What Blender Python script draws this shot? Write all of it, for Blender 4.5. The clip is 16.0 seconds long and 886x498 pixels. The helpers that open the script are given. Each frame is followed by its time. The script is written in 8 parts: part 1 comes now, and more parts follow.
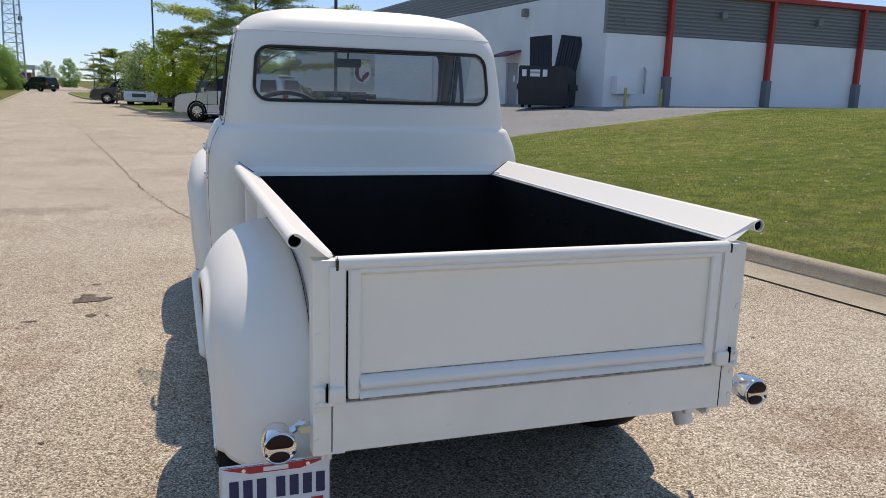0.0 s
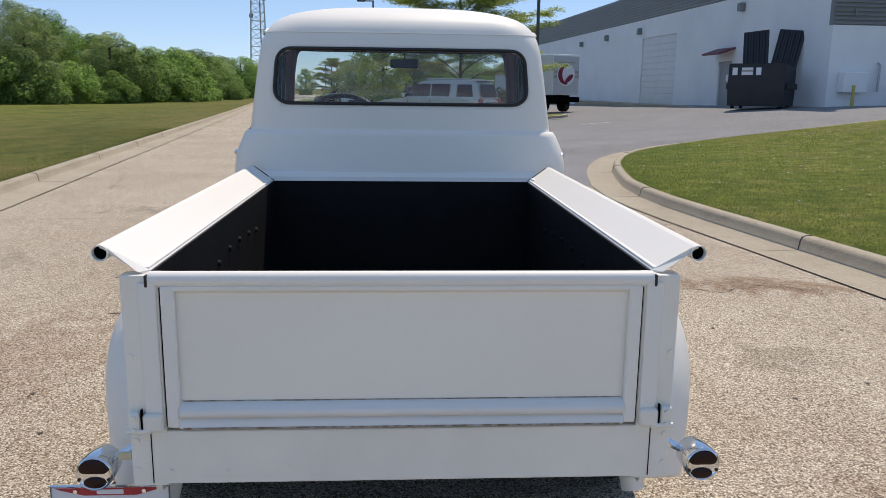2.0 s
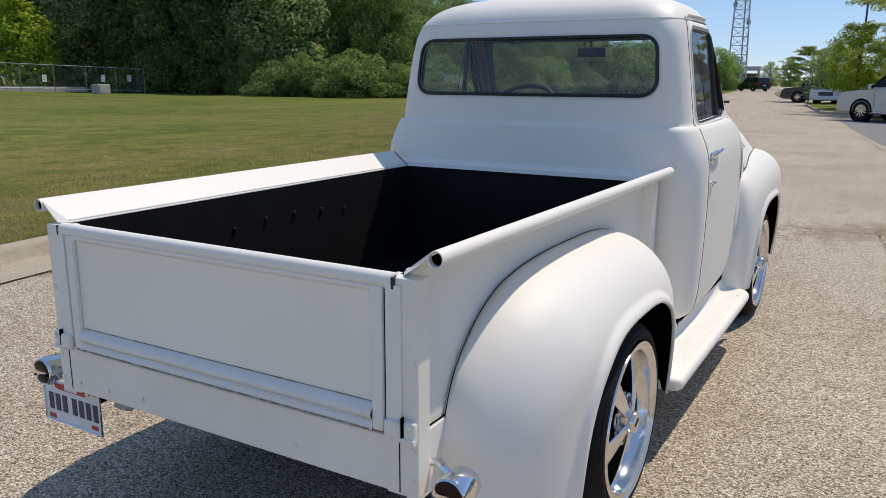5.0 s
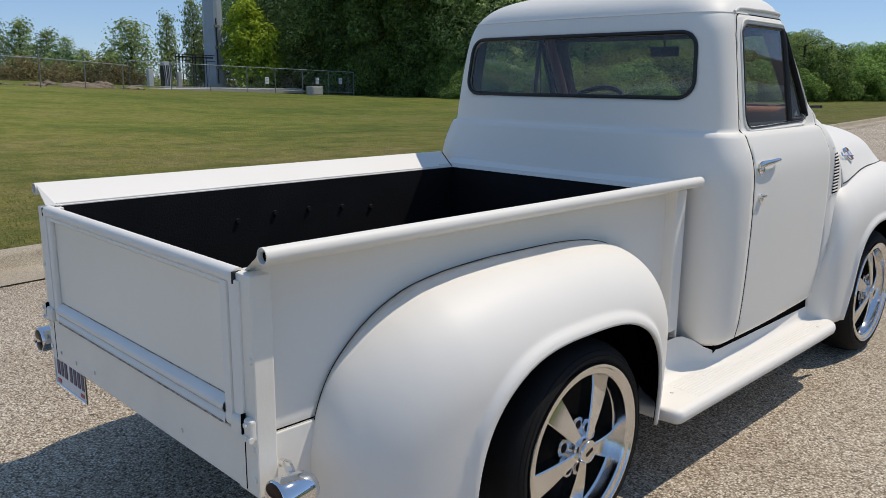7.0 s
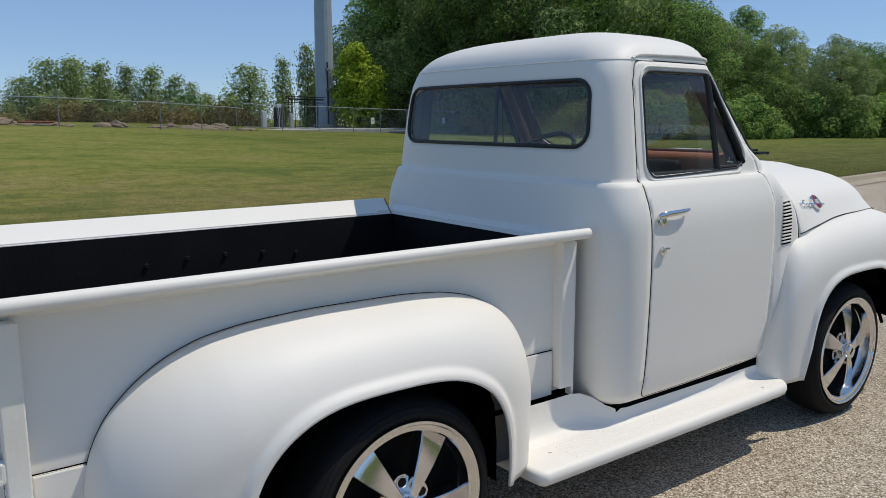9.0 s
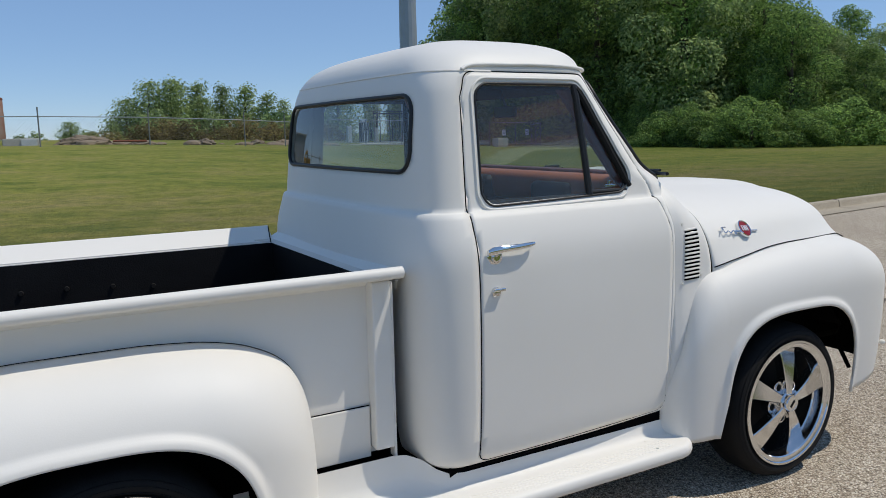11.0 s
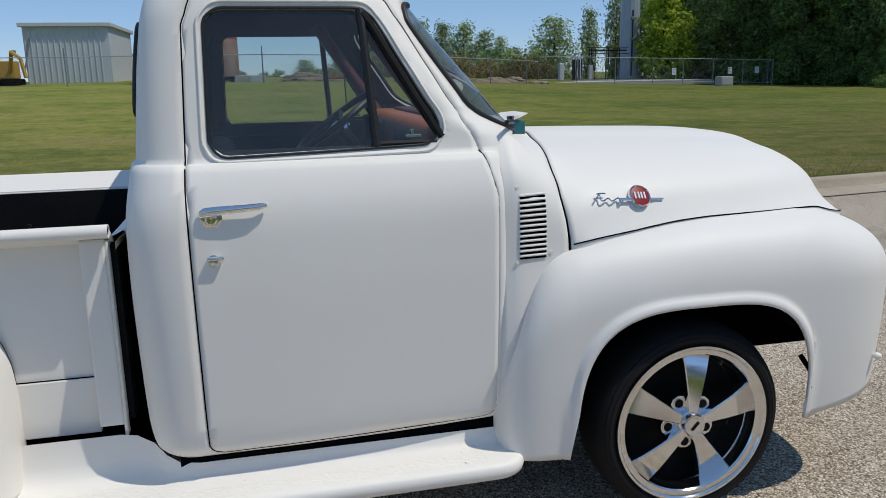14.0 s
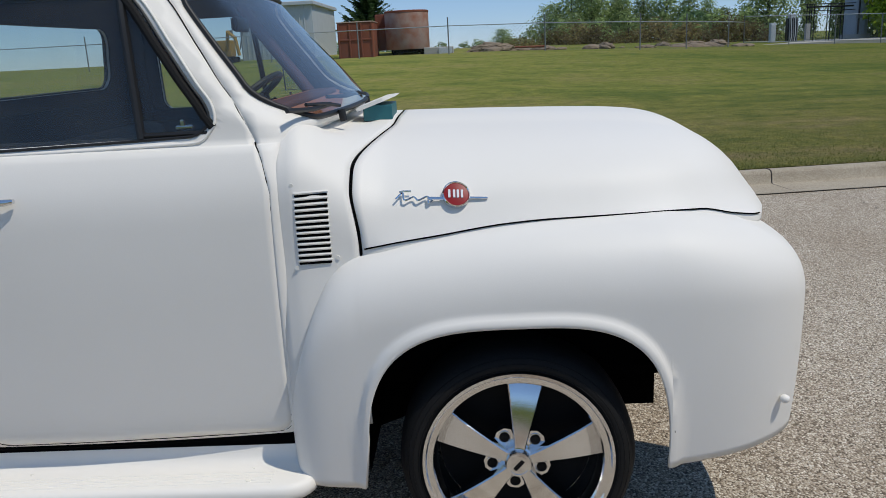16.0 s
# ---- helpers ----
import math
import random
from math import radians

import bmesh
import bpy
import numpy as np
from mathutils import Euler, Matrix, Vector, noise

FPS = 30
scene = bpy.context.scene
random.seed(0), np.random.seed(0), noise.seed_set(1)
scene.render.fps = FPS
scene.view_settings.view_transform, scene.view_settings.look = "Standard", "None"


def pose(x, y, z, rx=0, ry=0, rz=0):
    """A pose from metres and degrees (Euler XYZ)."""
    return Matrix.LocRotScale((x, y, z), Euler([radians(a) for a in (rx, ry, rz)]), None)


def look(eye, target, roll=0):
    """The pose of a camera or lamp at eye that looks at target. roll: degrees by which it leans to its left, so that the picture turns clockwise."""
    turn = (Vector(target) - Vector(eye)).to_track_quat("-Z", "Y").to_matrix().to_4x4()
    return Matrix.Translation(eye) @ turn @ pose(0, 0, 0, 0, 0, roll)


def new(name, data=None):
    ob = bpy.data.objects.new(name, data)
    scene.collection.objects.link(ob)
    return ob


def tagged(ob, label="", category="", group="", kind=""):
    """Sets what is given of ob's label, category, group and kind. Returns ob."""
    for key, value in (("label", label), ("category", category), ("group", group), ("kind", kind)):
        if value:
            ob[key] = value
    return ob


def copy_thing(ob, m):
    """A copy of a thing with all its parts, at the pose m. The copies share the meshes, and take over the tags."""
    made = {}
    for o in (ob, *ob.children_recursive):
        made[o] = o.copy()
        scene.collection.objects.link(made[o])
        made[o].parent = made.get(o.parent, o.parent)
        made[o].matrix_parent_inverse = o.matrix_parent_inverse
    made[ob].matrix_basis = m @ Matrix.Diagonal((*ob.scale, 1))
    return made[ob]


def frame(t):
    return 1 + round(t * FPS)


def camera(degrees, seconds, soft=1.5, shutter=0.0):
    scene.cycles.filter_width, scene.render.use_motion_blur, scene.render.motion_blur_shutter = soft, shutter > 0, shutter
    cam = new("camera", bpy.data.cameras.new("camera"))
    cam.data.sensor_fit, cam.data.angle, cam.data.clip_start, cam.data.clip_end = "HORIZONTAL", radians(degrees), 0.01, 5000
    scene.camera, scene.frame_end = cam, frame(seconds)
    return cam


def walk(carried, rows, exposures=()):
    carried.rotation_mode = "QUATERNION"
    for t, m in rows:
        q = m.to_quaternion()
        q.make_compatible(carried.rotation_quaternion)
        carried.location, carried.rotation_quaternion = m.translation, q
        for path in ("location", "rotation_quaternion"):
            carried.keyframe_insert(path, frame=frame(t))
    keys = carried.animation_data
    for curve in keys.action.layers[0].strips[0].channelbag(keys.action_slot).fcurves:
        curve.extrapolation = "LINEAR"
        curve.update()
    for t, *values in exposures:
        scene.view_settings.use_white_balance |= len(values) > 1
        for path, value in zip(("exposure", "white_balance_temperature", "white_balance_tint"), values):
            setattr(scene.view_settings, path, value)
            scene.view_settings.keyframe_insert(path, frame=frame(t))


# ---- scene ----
LENS = 59.0
cam = camera(LENS, 16.0, soft=0.65)
PATH = [
    (0, (-1.041, -2.026, 1.522), (-0.399, -0.174, 1.126), 1.7),
    (0.5, (-0.774, -1.994, 1.517), (-0.243, -0.111, 1.102), 1.6),
    (1, (-0.506, -1.986, 1.519), (-0.097, -0.074, 1.097), 1.5),
    (1.5, (-0.261, -1.976, 1.535), (0.015, -0.038, 1.123), 1.2),
    (2, (-0.027, -1.906, 1.525), (0.088, 0.051, 1.126), 0.7),
    (2.5, (0.205, -1.855, 1.525), (0.143, 0.105, 1.132), 0.3),
    (3, (0.524, -1.814, 1.531), (0.247, 0.128, 1.141), -0.3),
    (3.5, (0.79, -1.727, 1.522), (0.306, 0.173, 1.125), -0.4),
    (4, (1.071, -1.651, 1.525), (0.399, 0.188, 1.118), -0.2),
    (4.5, (1.376, -1.585, 1.53), (0.536, 0.181, 1.113), 0.0),
    (7, (2.226, -0.921, 1.513), (0.841, 0.459, 1.093), 0.5),
    (7.5, (2.396, -0.794, 1.541), (0.955, 0.535, 1.143), 0.4),
    (8, (2.605, -0.642, 1.556), (1.112, 0.636, 1.184), 0.3),
    (10.5, (2.944, 0.572, 1.581), (1.256, 1.603, 1.285), -1.0),
    (11, (3.057, 0.858, 1.59), (1.338, 1.835, 1.294), -1.2),
    (11.5, (3.12, 1.119, 1.593), (1.363, 2.027, 1.293), -1.1),
    (12, (3.135, 1.386, 1.596), (1.34, 2.207, 1.278), -0.9),
    (12.5, (3.195, 1.644, 1.601), (1.367, 2.376, 1.246), -0.7),
    (13, (3.233, 1.894, 1.585), (1.375, 2.535, 1.215), -0.9),
    (13.5, (3.172, 2.189, 1.58), (1.289, 2.72, 1.169), -1.0),
    (14, (3.144, 2.46, 1.556), (1.243, 2.902, 1.12), -1.1),
    (14.5, (3.132, 2.766, 1.562), (1.214, 3.094, 1.101), -1.4),
    (15, (3.054, 3.077, 1.58), (1.13, 3.29, 1.076), -1.6),
    (15.5, (3.022, 3.4, 1.561), (1.086, 3.487, 1.066), -2.2),
    (16, (2.983, 3.745, 1.551), (1.046, 3.674, 1.057), -2.9),
]
walk(cam, [(t, look(e, g, r)) for t, e, g, r in PATH], exposures=((0, 0.40, 7600, 12), (4.5, 0.27, 7300, 11), (7, 0.10, 7150, 9), (10.5, 0.00, 6850, 7), (14, -0.04, 6720, 7), (16, -0.09, 6700, 7)))

# ---- world and sun ----
SUN = Vector((0.25, 0.50, 1.0)).normalized()
world = bpy.data.worlds.new("sky")
scene.world = world
world.use_nodes = True
wn = world.node_tree.nodes
sky = wn.new("ShaderNodeTexSky")
sky.sky_type = "NISHITA"
sky.sun_disc = False
sky.sun_elevation = math.asin(SUN.z)
sky.sun_rotation = math.atan2(SUN.x, SUN.y)
sky.altitude = 1800.0
sky.air_density, sky.dust_density, sky.ozone_density = 0.90, 0.0, 5.0
wn["Background"].inputs["Strength"].default_value = 0.150
tint = wn.new("ShaderNodeMix")
tint.data_type, tint.blend_type = "RGBA", "MULTIPLY"
tint.inputs[0].default_value = 1.0
tint.inputs[7].default_value = (0.97, 0.985, 1.04, 1)
world.node_tree.links.new(sky.outputs[0], tint.inputs[6])
# a clear dry day: the sky's blue holds down to the horizon
clear = wn.new("ShaderNodeMix")
clear.data_type = "RGBA"
clear.inputs[0].default_value = 0.60
clear.inputs[7].default_value = (1.25, 2.15, 3.85, 1)
world.node_tree.links.new(tint.outputs[2], clear.inputs[6])
world.node_tree.links.new(clear.outputs[2], wn["Background"].inputs[0])
sun_data = bpy.data.lights.new("sun", "SUN")
sun_data.energy, sun_data.angle, sun_data.color = 2.80, radians(0.53), (1.0, 0.94, 0.865)
sun = new("sun", sun_data)
sun.matrix_world = look(SUN * 60, (0, 0, 0))


# ---- materials ----
def mat(name, col, rough=0.5, metal=0.0, col2=None, scale=6.0, mix=0.5, fine=60.0, bump=0.0, coat=0.0, spec=0.5, rough_var=0.0):
    """A surface with two scales of variation: broad patches towards col2, and fine grain in relief."""
    m = bpy.data.materials.new(name)
    m.use_nodes = True
    nt = m.node_tree
    b = nt.nodes["Principled BSDF"]
    b.inputs["Roughness"].default_value = rough
    b.inputs["Metallic"].default_value = metal
    b.inputs["Coat Weight"].default_value = coat
    b.inputs["Specular IOR Level"].default_value = spec
    tc = nt.nodes.new("ShaderNodeTexCoord")
    n1 = nt.nodes.new("ShaderNodeTexNoise")
    n1.inputs["Scale"].default_value, n1.inputs["Detail"].default_value = scale, 6
    nt.links.new(tc.outputs["Object"], n1.inputs["Vector"])
    mx = nt.nodes.new("ShaderNodeMix")
    mx.data_type = "RGBA"
    mx.inputs[6].default_value = (*col, 1)
    mx.inputs[7].default_value = (*(col2 or [c * 0.8 for c in col]), 1)
    mp = nt.nodes.new("ShaderNodeMapRange")
    mp.inputs[1].default_value, mp.inputs[2].default_value, mp.inputs[4].default_value = 0.35, 0.75, mix
    nt.links.new(n1.outputs[0], mp.inputs[0])
    nt.links.new(mp.outputs[0], mx.inputs[0])
    nt.links.new(mx.outputs[2], b.inputs["Base Color"])
    if rough_var:
        mr = nt.nodes.new("ShaderNodeMapRange")
        mr.inputs[3].default_value, mr.inputs[4].default_value = rough - rough_var, rough + rough_var
        nt.links.new(n1.outputs[0], mr.inputs[0])
        nt.links.new(mr.outputs[0], b.inputs["Roughness"])
    if bump:
        n2 = nt.nodes.new("ShaderNodeTexNoise")
        n2.inputs["Scale"].default_value, n2.inputs["Detail"].default_value = fine, 4
        nt.links.new(tc.outputs["Object"], n2.inputs["Vector"])
        bp = nt.nodes.new("ShaderNodeBump")
        bp.inputs["Strength"].default_value, bp.inputs["Distance"].default_value = bump, 0.01
        nt.links.new(n2.outputs[0], bp.inputs["Height"])
        nt.links.new(bp.outputs[0], b.inputs["Normal"])
    return m


def ramp(nt, stops):
    r = nt.nodes.new("ShaderNodeValToRGB")
    while len(r.color_ramp.elements) < len(stops):
        r.color_ramp.elements.new(0.5)
    for e, (p, c) in zip(r.color_ramp.elements, stops):
        e.position, e.color = p, (*c, 1)
    return r


def aggregate(name, stones, stain, cell=95.0, bump=0.5, patch=0.55, gaps=0.5, spills=()):
    """Worn road surface: small stones in a binder, with broad stains and tyre polish."""
    m = bpy.data.materials.new(name)
    m.use_nodes = True
    nt = m.node_tree
    b = nt.nodes["Principled BSDF"]
    b.inputs["Roughness"].default_value = 0.85
    b.inputs["Specular IOR Level"].default_value = 0.3
    tc = nt.nodes.new("ShaderNodeTexCoord")
    vo = nt.nodes.new("ShaderNodeTexVoronoi")
    vo.inputs["Scale"].default_value = cell
    nt.links.new(tc.outputs["Object"], vo.inputs["Vector"])
    sep = nt.nodes.new("ShaderNodeSeparateColor")
    nt.links.new(vo.outputs["Color"], sep.inputs[0])
    cr = ramp(nt, stones)
    nt.links.new(sep.outputs[0], cr.inputs[0])
    def noisy(scale, lo, hi, top, detail=8):
        n = nt.nodes.new("ShaderNodeTexNoise")
        n.inputs["Scale"].default_value, n.inputs["Detail"].default_value = scale, detail
        nt.links.new(tc.outputs["Object"], n.inputs["Vector"])
        p = nt.nodes.new("ShaderNodeMapRange")
        p.inputs[1].default_value, p.inputs[2].default_value, p.inputs[4].default_value = lo, hi, top
        nt.links.new(n.outputs[0], p.inputs[0])
        return p.outputs[0]
    def mixed(a, fac, c):
        x = nt.nodes.new("ShaderNodeMix")
        x.data_type, x.blend_type = "RGBA", "MULTIPLY"
        nt.links.new(a, x.inputs[6])
        nt.links.new(fac, x.inputs[0])
        x.inputs[7].default_value = (*c, 1)
        return x.outputs[2]
    c = mixed(cr.outputs[0], noisy(0.55, 0.42, 0.72, patch), stain)
    c = mixed(c, noisy(3.5, 0.45, 0.8, patch * 0.7), stain)
    c = mixed(c, noisy(14, 0.5, 0.75, 0.25, 3), (0.72, 0.70, 0.68))
    # dark binder in the gaps between the stones
    gap = nt.nodes.new("ShaderNodeMapRange")
    gap.inputs[1].default_value, gap.inputs[2].default_value, gap.inputs[4].default_value = 0.42, 0.85, gaps
    nt.links.new(vo.outputs["Distance"], gap.inputs[0])
    c = mixed(c, gap.outputs[0], (0.22, 0.18, 0.15))
    # old spills: ragged patches, each at its own place
    for sx, sy, rx, ry, turn, depth, hue in spills:
        mp = nt.nodes.new("ShaderNodeMapping")
        mp.vector_type = "TEXTURE"
        mp.inputs["Location"].default_value = (sx, sy, 0)
        mp.inputs["Rotation"].default_value = (0, 0, radians(turn))
        mp.inputs["Scale"].default_value = (rx, ry, 1)
        nt.links.new(tc.outputs["Object"], mp.inputs["Vector"])
        flat = nt.nodes.new("ShaderNodeVectorMath")
        flat.operation = "MULTIPLY"
        flat.inputs[1].default_value = (1, 1, 0)
        nt.links.new(mp.outputs[0], flat.inputs[0])
        ln = nt.nodes.new("ShaderNodeVectorMath")
        ln.operation = "LENGTH"
        nt.links.new(flat.outputs[0], ln.inputs[0])
        ad = nt.nodes.new("ShaderNodeMath")
        ad.operation = "ADD"
        nt.links.new(ln.outputs["Value"], ad.inputs[0])
        nt.links.new(noisy(5.0, 0.3, 0.7, 0.9), ad.inputs[1])
        fa = nt.nodes.new("ShaderNodeMapRange")
        fa.inputs[1].default_value, fa.inputs[2].default_value, fa.inputs[3].default_value, fa.inputs[4].default_value = 0.75, 1.25, depth, 0.0
        nt.links.new(ad.outputs[0], fa.inputs[0])
        c = mixed(c, fa.outputs[0], hue)
    nt.links.new(c, b.inputs["Base Color"])
    bp = nt.nodes.new("ShaderNodeBump")
    bp.inputs["Strength"].default_value, bp.inputs["Distance"].default_value = bump, 0.006
    nt.links.new(vo.outputs["Distance"], bp.inputs["Height"])
    bp.invert = True
    nt.links.new(bp.outputs[0], b.inputs["Normal"])
    return m


def lawn_mat(name, a, b_, dry, stripe=0.0, stretch=(1.2, 0.62)):
    m = bpy.data.materials.new(name)
    m.use_nodes = True
    nt = m.node_tree
    b = nt.nodes["Principled BSDF"]
    b.inputs["Roughness"].default_value = 0.9
    b.inputs["Specular IOR Level"].default_value = 0.12
    tc = nt.nodes.new("ShaderNodeTexCoord")
    mp = nt.nodes.new("ShaderNodeMapping")
    mp.inputs["Scale"].default_value = (*stretch, 1)
    nt.links.new(tc.outputs["Object"], mp.inputs["Vector"])
    def n(scale, vec, detail=8, rough=0.6):
        t = nt.nodes.new("ShaderNodeTexNoise")
        t.inputs["Scale"].default_value, t.inputs["Detail"].default_value = scale, detail
        t.inputs["Roughness"].default_value = rough
        nt.links.new(vec, t.inputs["Vector"])
        return t.outputs[0]
    big, mid, small = n(0.16, mp.outputs[0]), n(1.3, mp.outputs[0]), n(26, tc.outputs["Object"], 6, 0.75)
    r1 = ramp(nt, [(0.41, a), (0.51, b_), (0.66, dry)])
    add = nt.nodes.new("ShaderNodeMath")
    add.operation = "MULTIPLY_ADD"
    add.inputs[1].default_value = 0.45
    nt.links.new(mid, add.inputs[0])
    hv = nt.nodes.new("ShaderNodeMath")
    hv.operation = "MULTIPLY"
    hv.inputs[1].default_value = 0.55
    nt.links.new(big, hv.inputs[0])
    nt.links.new(hv.outputs[0], add.inputs[2])
    nt.links.new(add.outputs[0], r1.inputs[0])
    r2 = ramp(nt, [(0.3, (0.45, 0.45, 0.45)), (0.5, (0.95, 0.95, 0.95)), (0.72, (1.5, 1.45, 1.3))])
    nt.links.new(small, r2.inputs[0])
    mx = nt.nodes.new("ShaderNodeMix")
    mx.data_type, mx.blend_type = "RGBA", "MULTIPLY"
    mx.inputs[0].default_value = 1.0
    nt.links.new(r1.outputs[0], mx.inputs[6])
    nt.links.new(r2.outputs[0], mx.inputs[7])
    lo, hi = ((0.74, 0.80, 0.72), (1.24, 1.17, 1.12)) if stripe else ((0.58, 0.66, 0.56), (1.42, 1.30, 1.22))
    r3 = ramp(nt, [(0.36, lo), (0.5, (1.0, 1.0, 1.0)), (0.64, hi)])
    nt.links.new(n(3.2, tc.outputs["Object"], 7, 0.7), r3.inputs[0])
    my = nt.nodes.new("ShaderNodeMix")
    my.data_type, my.blend_type = "RGBA", "MULTIPLY"
    my.inputs[0].default_value = 1.0
    nt.links.new(mx.outputs[2], my.inputs[6])
    nt.links.new(r3.outputs[0], my.inputs[7])
    last = my
    if stripe:
        # the grass is multiplied paler as y drops, towards the crest behind the truck
        sp = nt.nodes.new("ShaderNodeSeparateXYZ")
        nt.links.new(tc.outputs["Object"], sp.inputs[0])
        dr = nt.nodes.new("ShaderNodeMapRange")
        dr.inputs[1].default_value, dr.inputs[2].default_value, dr.inputs[3].default_value, dr.inputs[4].default_value = 20.0, -2.0, 0.0, stripe
        nt.links.new(sp.outputs[1], dr.inputs[0])
        last = nt.nodes.new("ShaderNodeMix")
        last.data_type, last.blend_type = "RGBA", "MULTIPLY"
        last.inputs[7].default_value = (1.75, 1.62, 1.75, 1)
        nt.links.new(dr.outputs[0], last.inputs[0])
        nt.links.new(my.outputs[2], last.inputs[6])
        # fresh grass in a wide swale between the worn roadside and the crest
        away = nt.nodes.new("ShaderNodeVectorMath")
        away.operation = "DOT_PRODUCT"
        away.inputs[1].default_value = (-1.0, -0.127, 0.0)
        nt.links.new(tc.outputs["Object"], away.inputs[0])
        wob = nt.nodes.new("ShaderNodeMath")
        wob.operation = "MULTIPLY_ADD"
        wob.inputs[1].default_value = 9.0
        nt.links.new(mid, wob.inputs[0])
        nt.links.new(away.outputs["Value"], wob.inputs[2])
        fr = nt.nodes.new("ShaderNodeMapRange")
        fr.inputs[1].default_value, fr.inputs[2].default_value = 13.0, 22.0
        nt.links.new(wob.outputs[0], fr.inputs[0])
        fresh = nt.nodes.new("ShaderNodeMix")
        fresh.data_type = "RGBA"
        fresh.inputs[6].default_value, fresh.inputs[7].default_value = (0.98, 0.88, 1.02, 1), (1.08, 1.05, 1.00, 1)
        nt.links.new(fr.outputs[0], fresh.inputs[0])
        both = nt.nodes.new("ShaderNodeMix")
        both.data_type, both.blend_type = "RGBA", "MULTIPLY"
        both.inputs[0].default_value = 1.0
        nt.links.new(last.outputs[2], both.inputs[6])
        nt.links.new(fresh.outputs[2], both.inputs[7])
        last = both
    nt.links.new(last.outputs[2], b.inputs["Base Color"])
    bp = nt.nodes.new("ShaderNodeBump")
    bp.inputs["Strength"].default_value, bp.inputs["Distance"].default_value = 0.9, 0.06
    nt.links.new(small, bp.inputs["Height"])
    nt.links.new(bp.outputs[0], b.inputs["Normal"])
    return m


def leaf_mat(name, dark, light):
    m = bpy.data.materials.new(name)
    m.use_nodes = True
    nt = m.node_tree
    b = nt.nodes["Principled BSDF"]
    out = nt.nodes["Material Output"]
    geo = nt.nodes.new("ShaderNodeNewGeometry")
    inf = nt.nodes.new("ShaderNodeObjectInfo")
    r = ramp(nt, [(0.0, dark), (0.6, [(p + q) / 2 for p, q in zip(dark, light)]), (1.0, light)])
    nt.links.new(geo.outputs["Random Per Island"], r.inputs[0])
    hs = nt.nodes.new("ShaderNodeHueSaturation")
    mr = nt.nodes.new("ShaderNodeMapRange")
    mr.inputs[3].default_value, mr.inputs[4].default_value = 0.70, 1.45
    nt.links.new(inf.outputs["Random"], mr.inputs[0])
    nt.links.new(mr.outputs[0], hs.inputs["Value"])
    nt.links.new(r.outputs[0], hs.inputs["Color"])
    nt.links.new(hs.outputs[0], b.inputs["Base Color"])
    b.inputs["Roughness"].default_value = 0.5
    b.inputs["Specular IOR Level"].default_value = 0.32
    tr = nt.nodes.new("ShaderNodeBsdfTranslucent")
    nt.links.new(hs.outputs[0], tr.inputs[0])
    ms = nt.nodes.new("ShaderNodeMixShader")
    ms.inputs[0].default_value = 0.52
    nt.links.new(b.outputs[0], ms.inputs[1])
    nt.links.new(tr.outputs[0], ms.inputs[2])
    nt.links.new(ms.outputs[0], out.inputs[0])
    return m


def glass_mat(name, tint=(0.86, 0.9, 0.88), rough=0.0, dust=0.0):
    """Thin window glass: clear, with a sharp reflection at its face."""
    m = bpy.data.materials.new(name)
    m.use_nodes = True
    nt = m.node_tree
    nt.nodes.remove(nt.nodes["Principled BSDF"])
    tr = nt.nodes.new("ShaderNodeBsdfTransparent")
    tr.inputs[0].default_value = (*tint, 1)
    gl = nt.nodes.new("ShaderNodeBsdfGlossy")
    gl.inputs["Roughness"].default_value = rough
    lw = nt.nodes.new("ShaderNodeLayerWeight")
    pw = nt.nodes.new("ShaderNodeMath")
    pw.operation = "POWER"
    pw.inputs[1].default_value = 4.0
    fr = nt.nodes.new("ShaderNodeMapRange")
    fr.inputs[3].default_value, fr.inputs[4].default_value = 0.06, 1.0
    lw.inputs[0].default_value = 0.5
    nt.links.new(lw.outputs["Facing"], pw.inputs[0])
    nt.links.new(pw.outputs[0], fr.inputs[0])
    ms = nt.nodes.new("ShaderNodeMixShader")
    nt.links.new(fr.outputs[0], ms.inputs[0])
    nt.links.new(tr.outputs[0], ms.inputs[1])
    nt.links.new(gl.outputs[0], ms.inputs[2])
    film = nt.nodes.new("ShaderNodeBsdfDiffuse")
    film.inputs[0].default_value = (0.6, 0.6, 0.58, 1)
    tc = nt.nodes.new("ShaderNodeTexCoord")
    nz = nt.nodes.new("ShaderNodeTexNoise")
    nz.inputs["Scale"].default_value, nz.inputs["Detail"].default_value = 5.0, 8
    nt.links.new(tc.outputs["Object"], nz.inputs["Vector"])
    du = nt.nodes.new("ShaderNodeMapRange")
    du.inputs[1].default_value, du.inputs[2].default_value, du.inputs[3].default_value, du.inputs[4].default_value = 0.3, 0.75, dust * 0.5, dust * 1.6
    nt.links.new(nz.outputs[0], du.inputs[0])
    mf = nt.nodes.new("ShaderNodeMixShader")
    nt.links.new(du.outputs[0], mf.inputs[0])
    nt.links.new(ms.outputs[0], mf.inputs[1])
    nt.links.new(film.outputs[0], mf.inputs[2])
    nt.links.new(mf.outputs[0], nt.nodes["Material Output"].inputs[0])
    return m


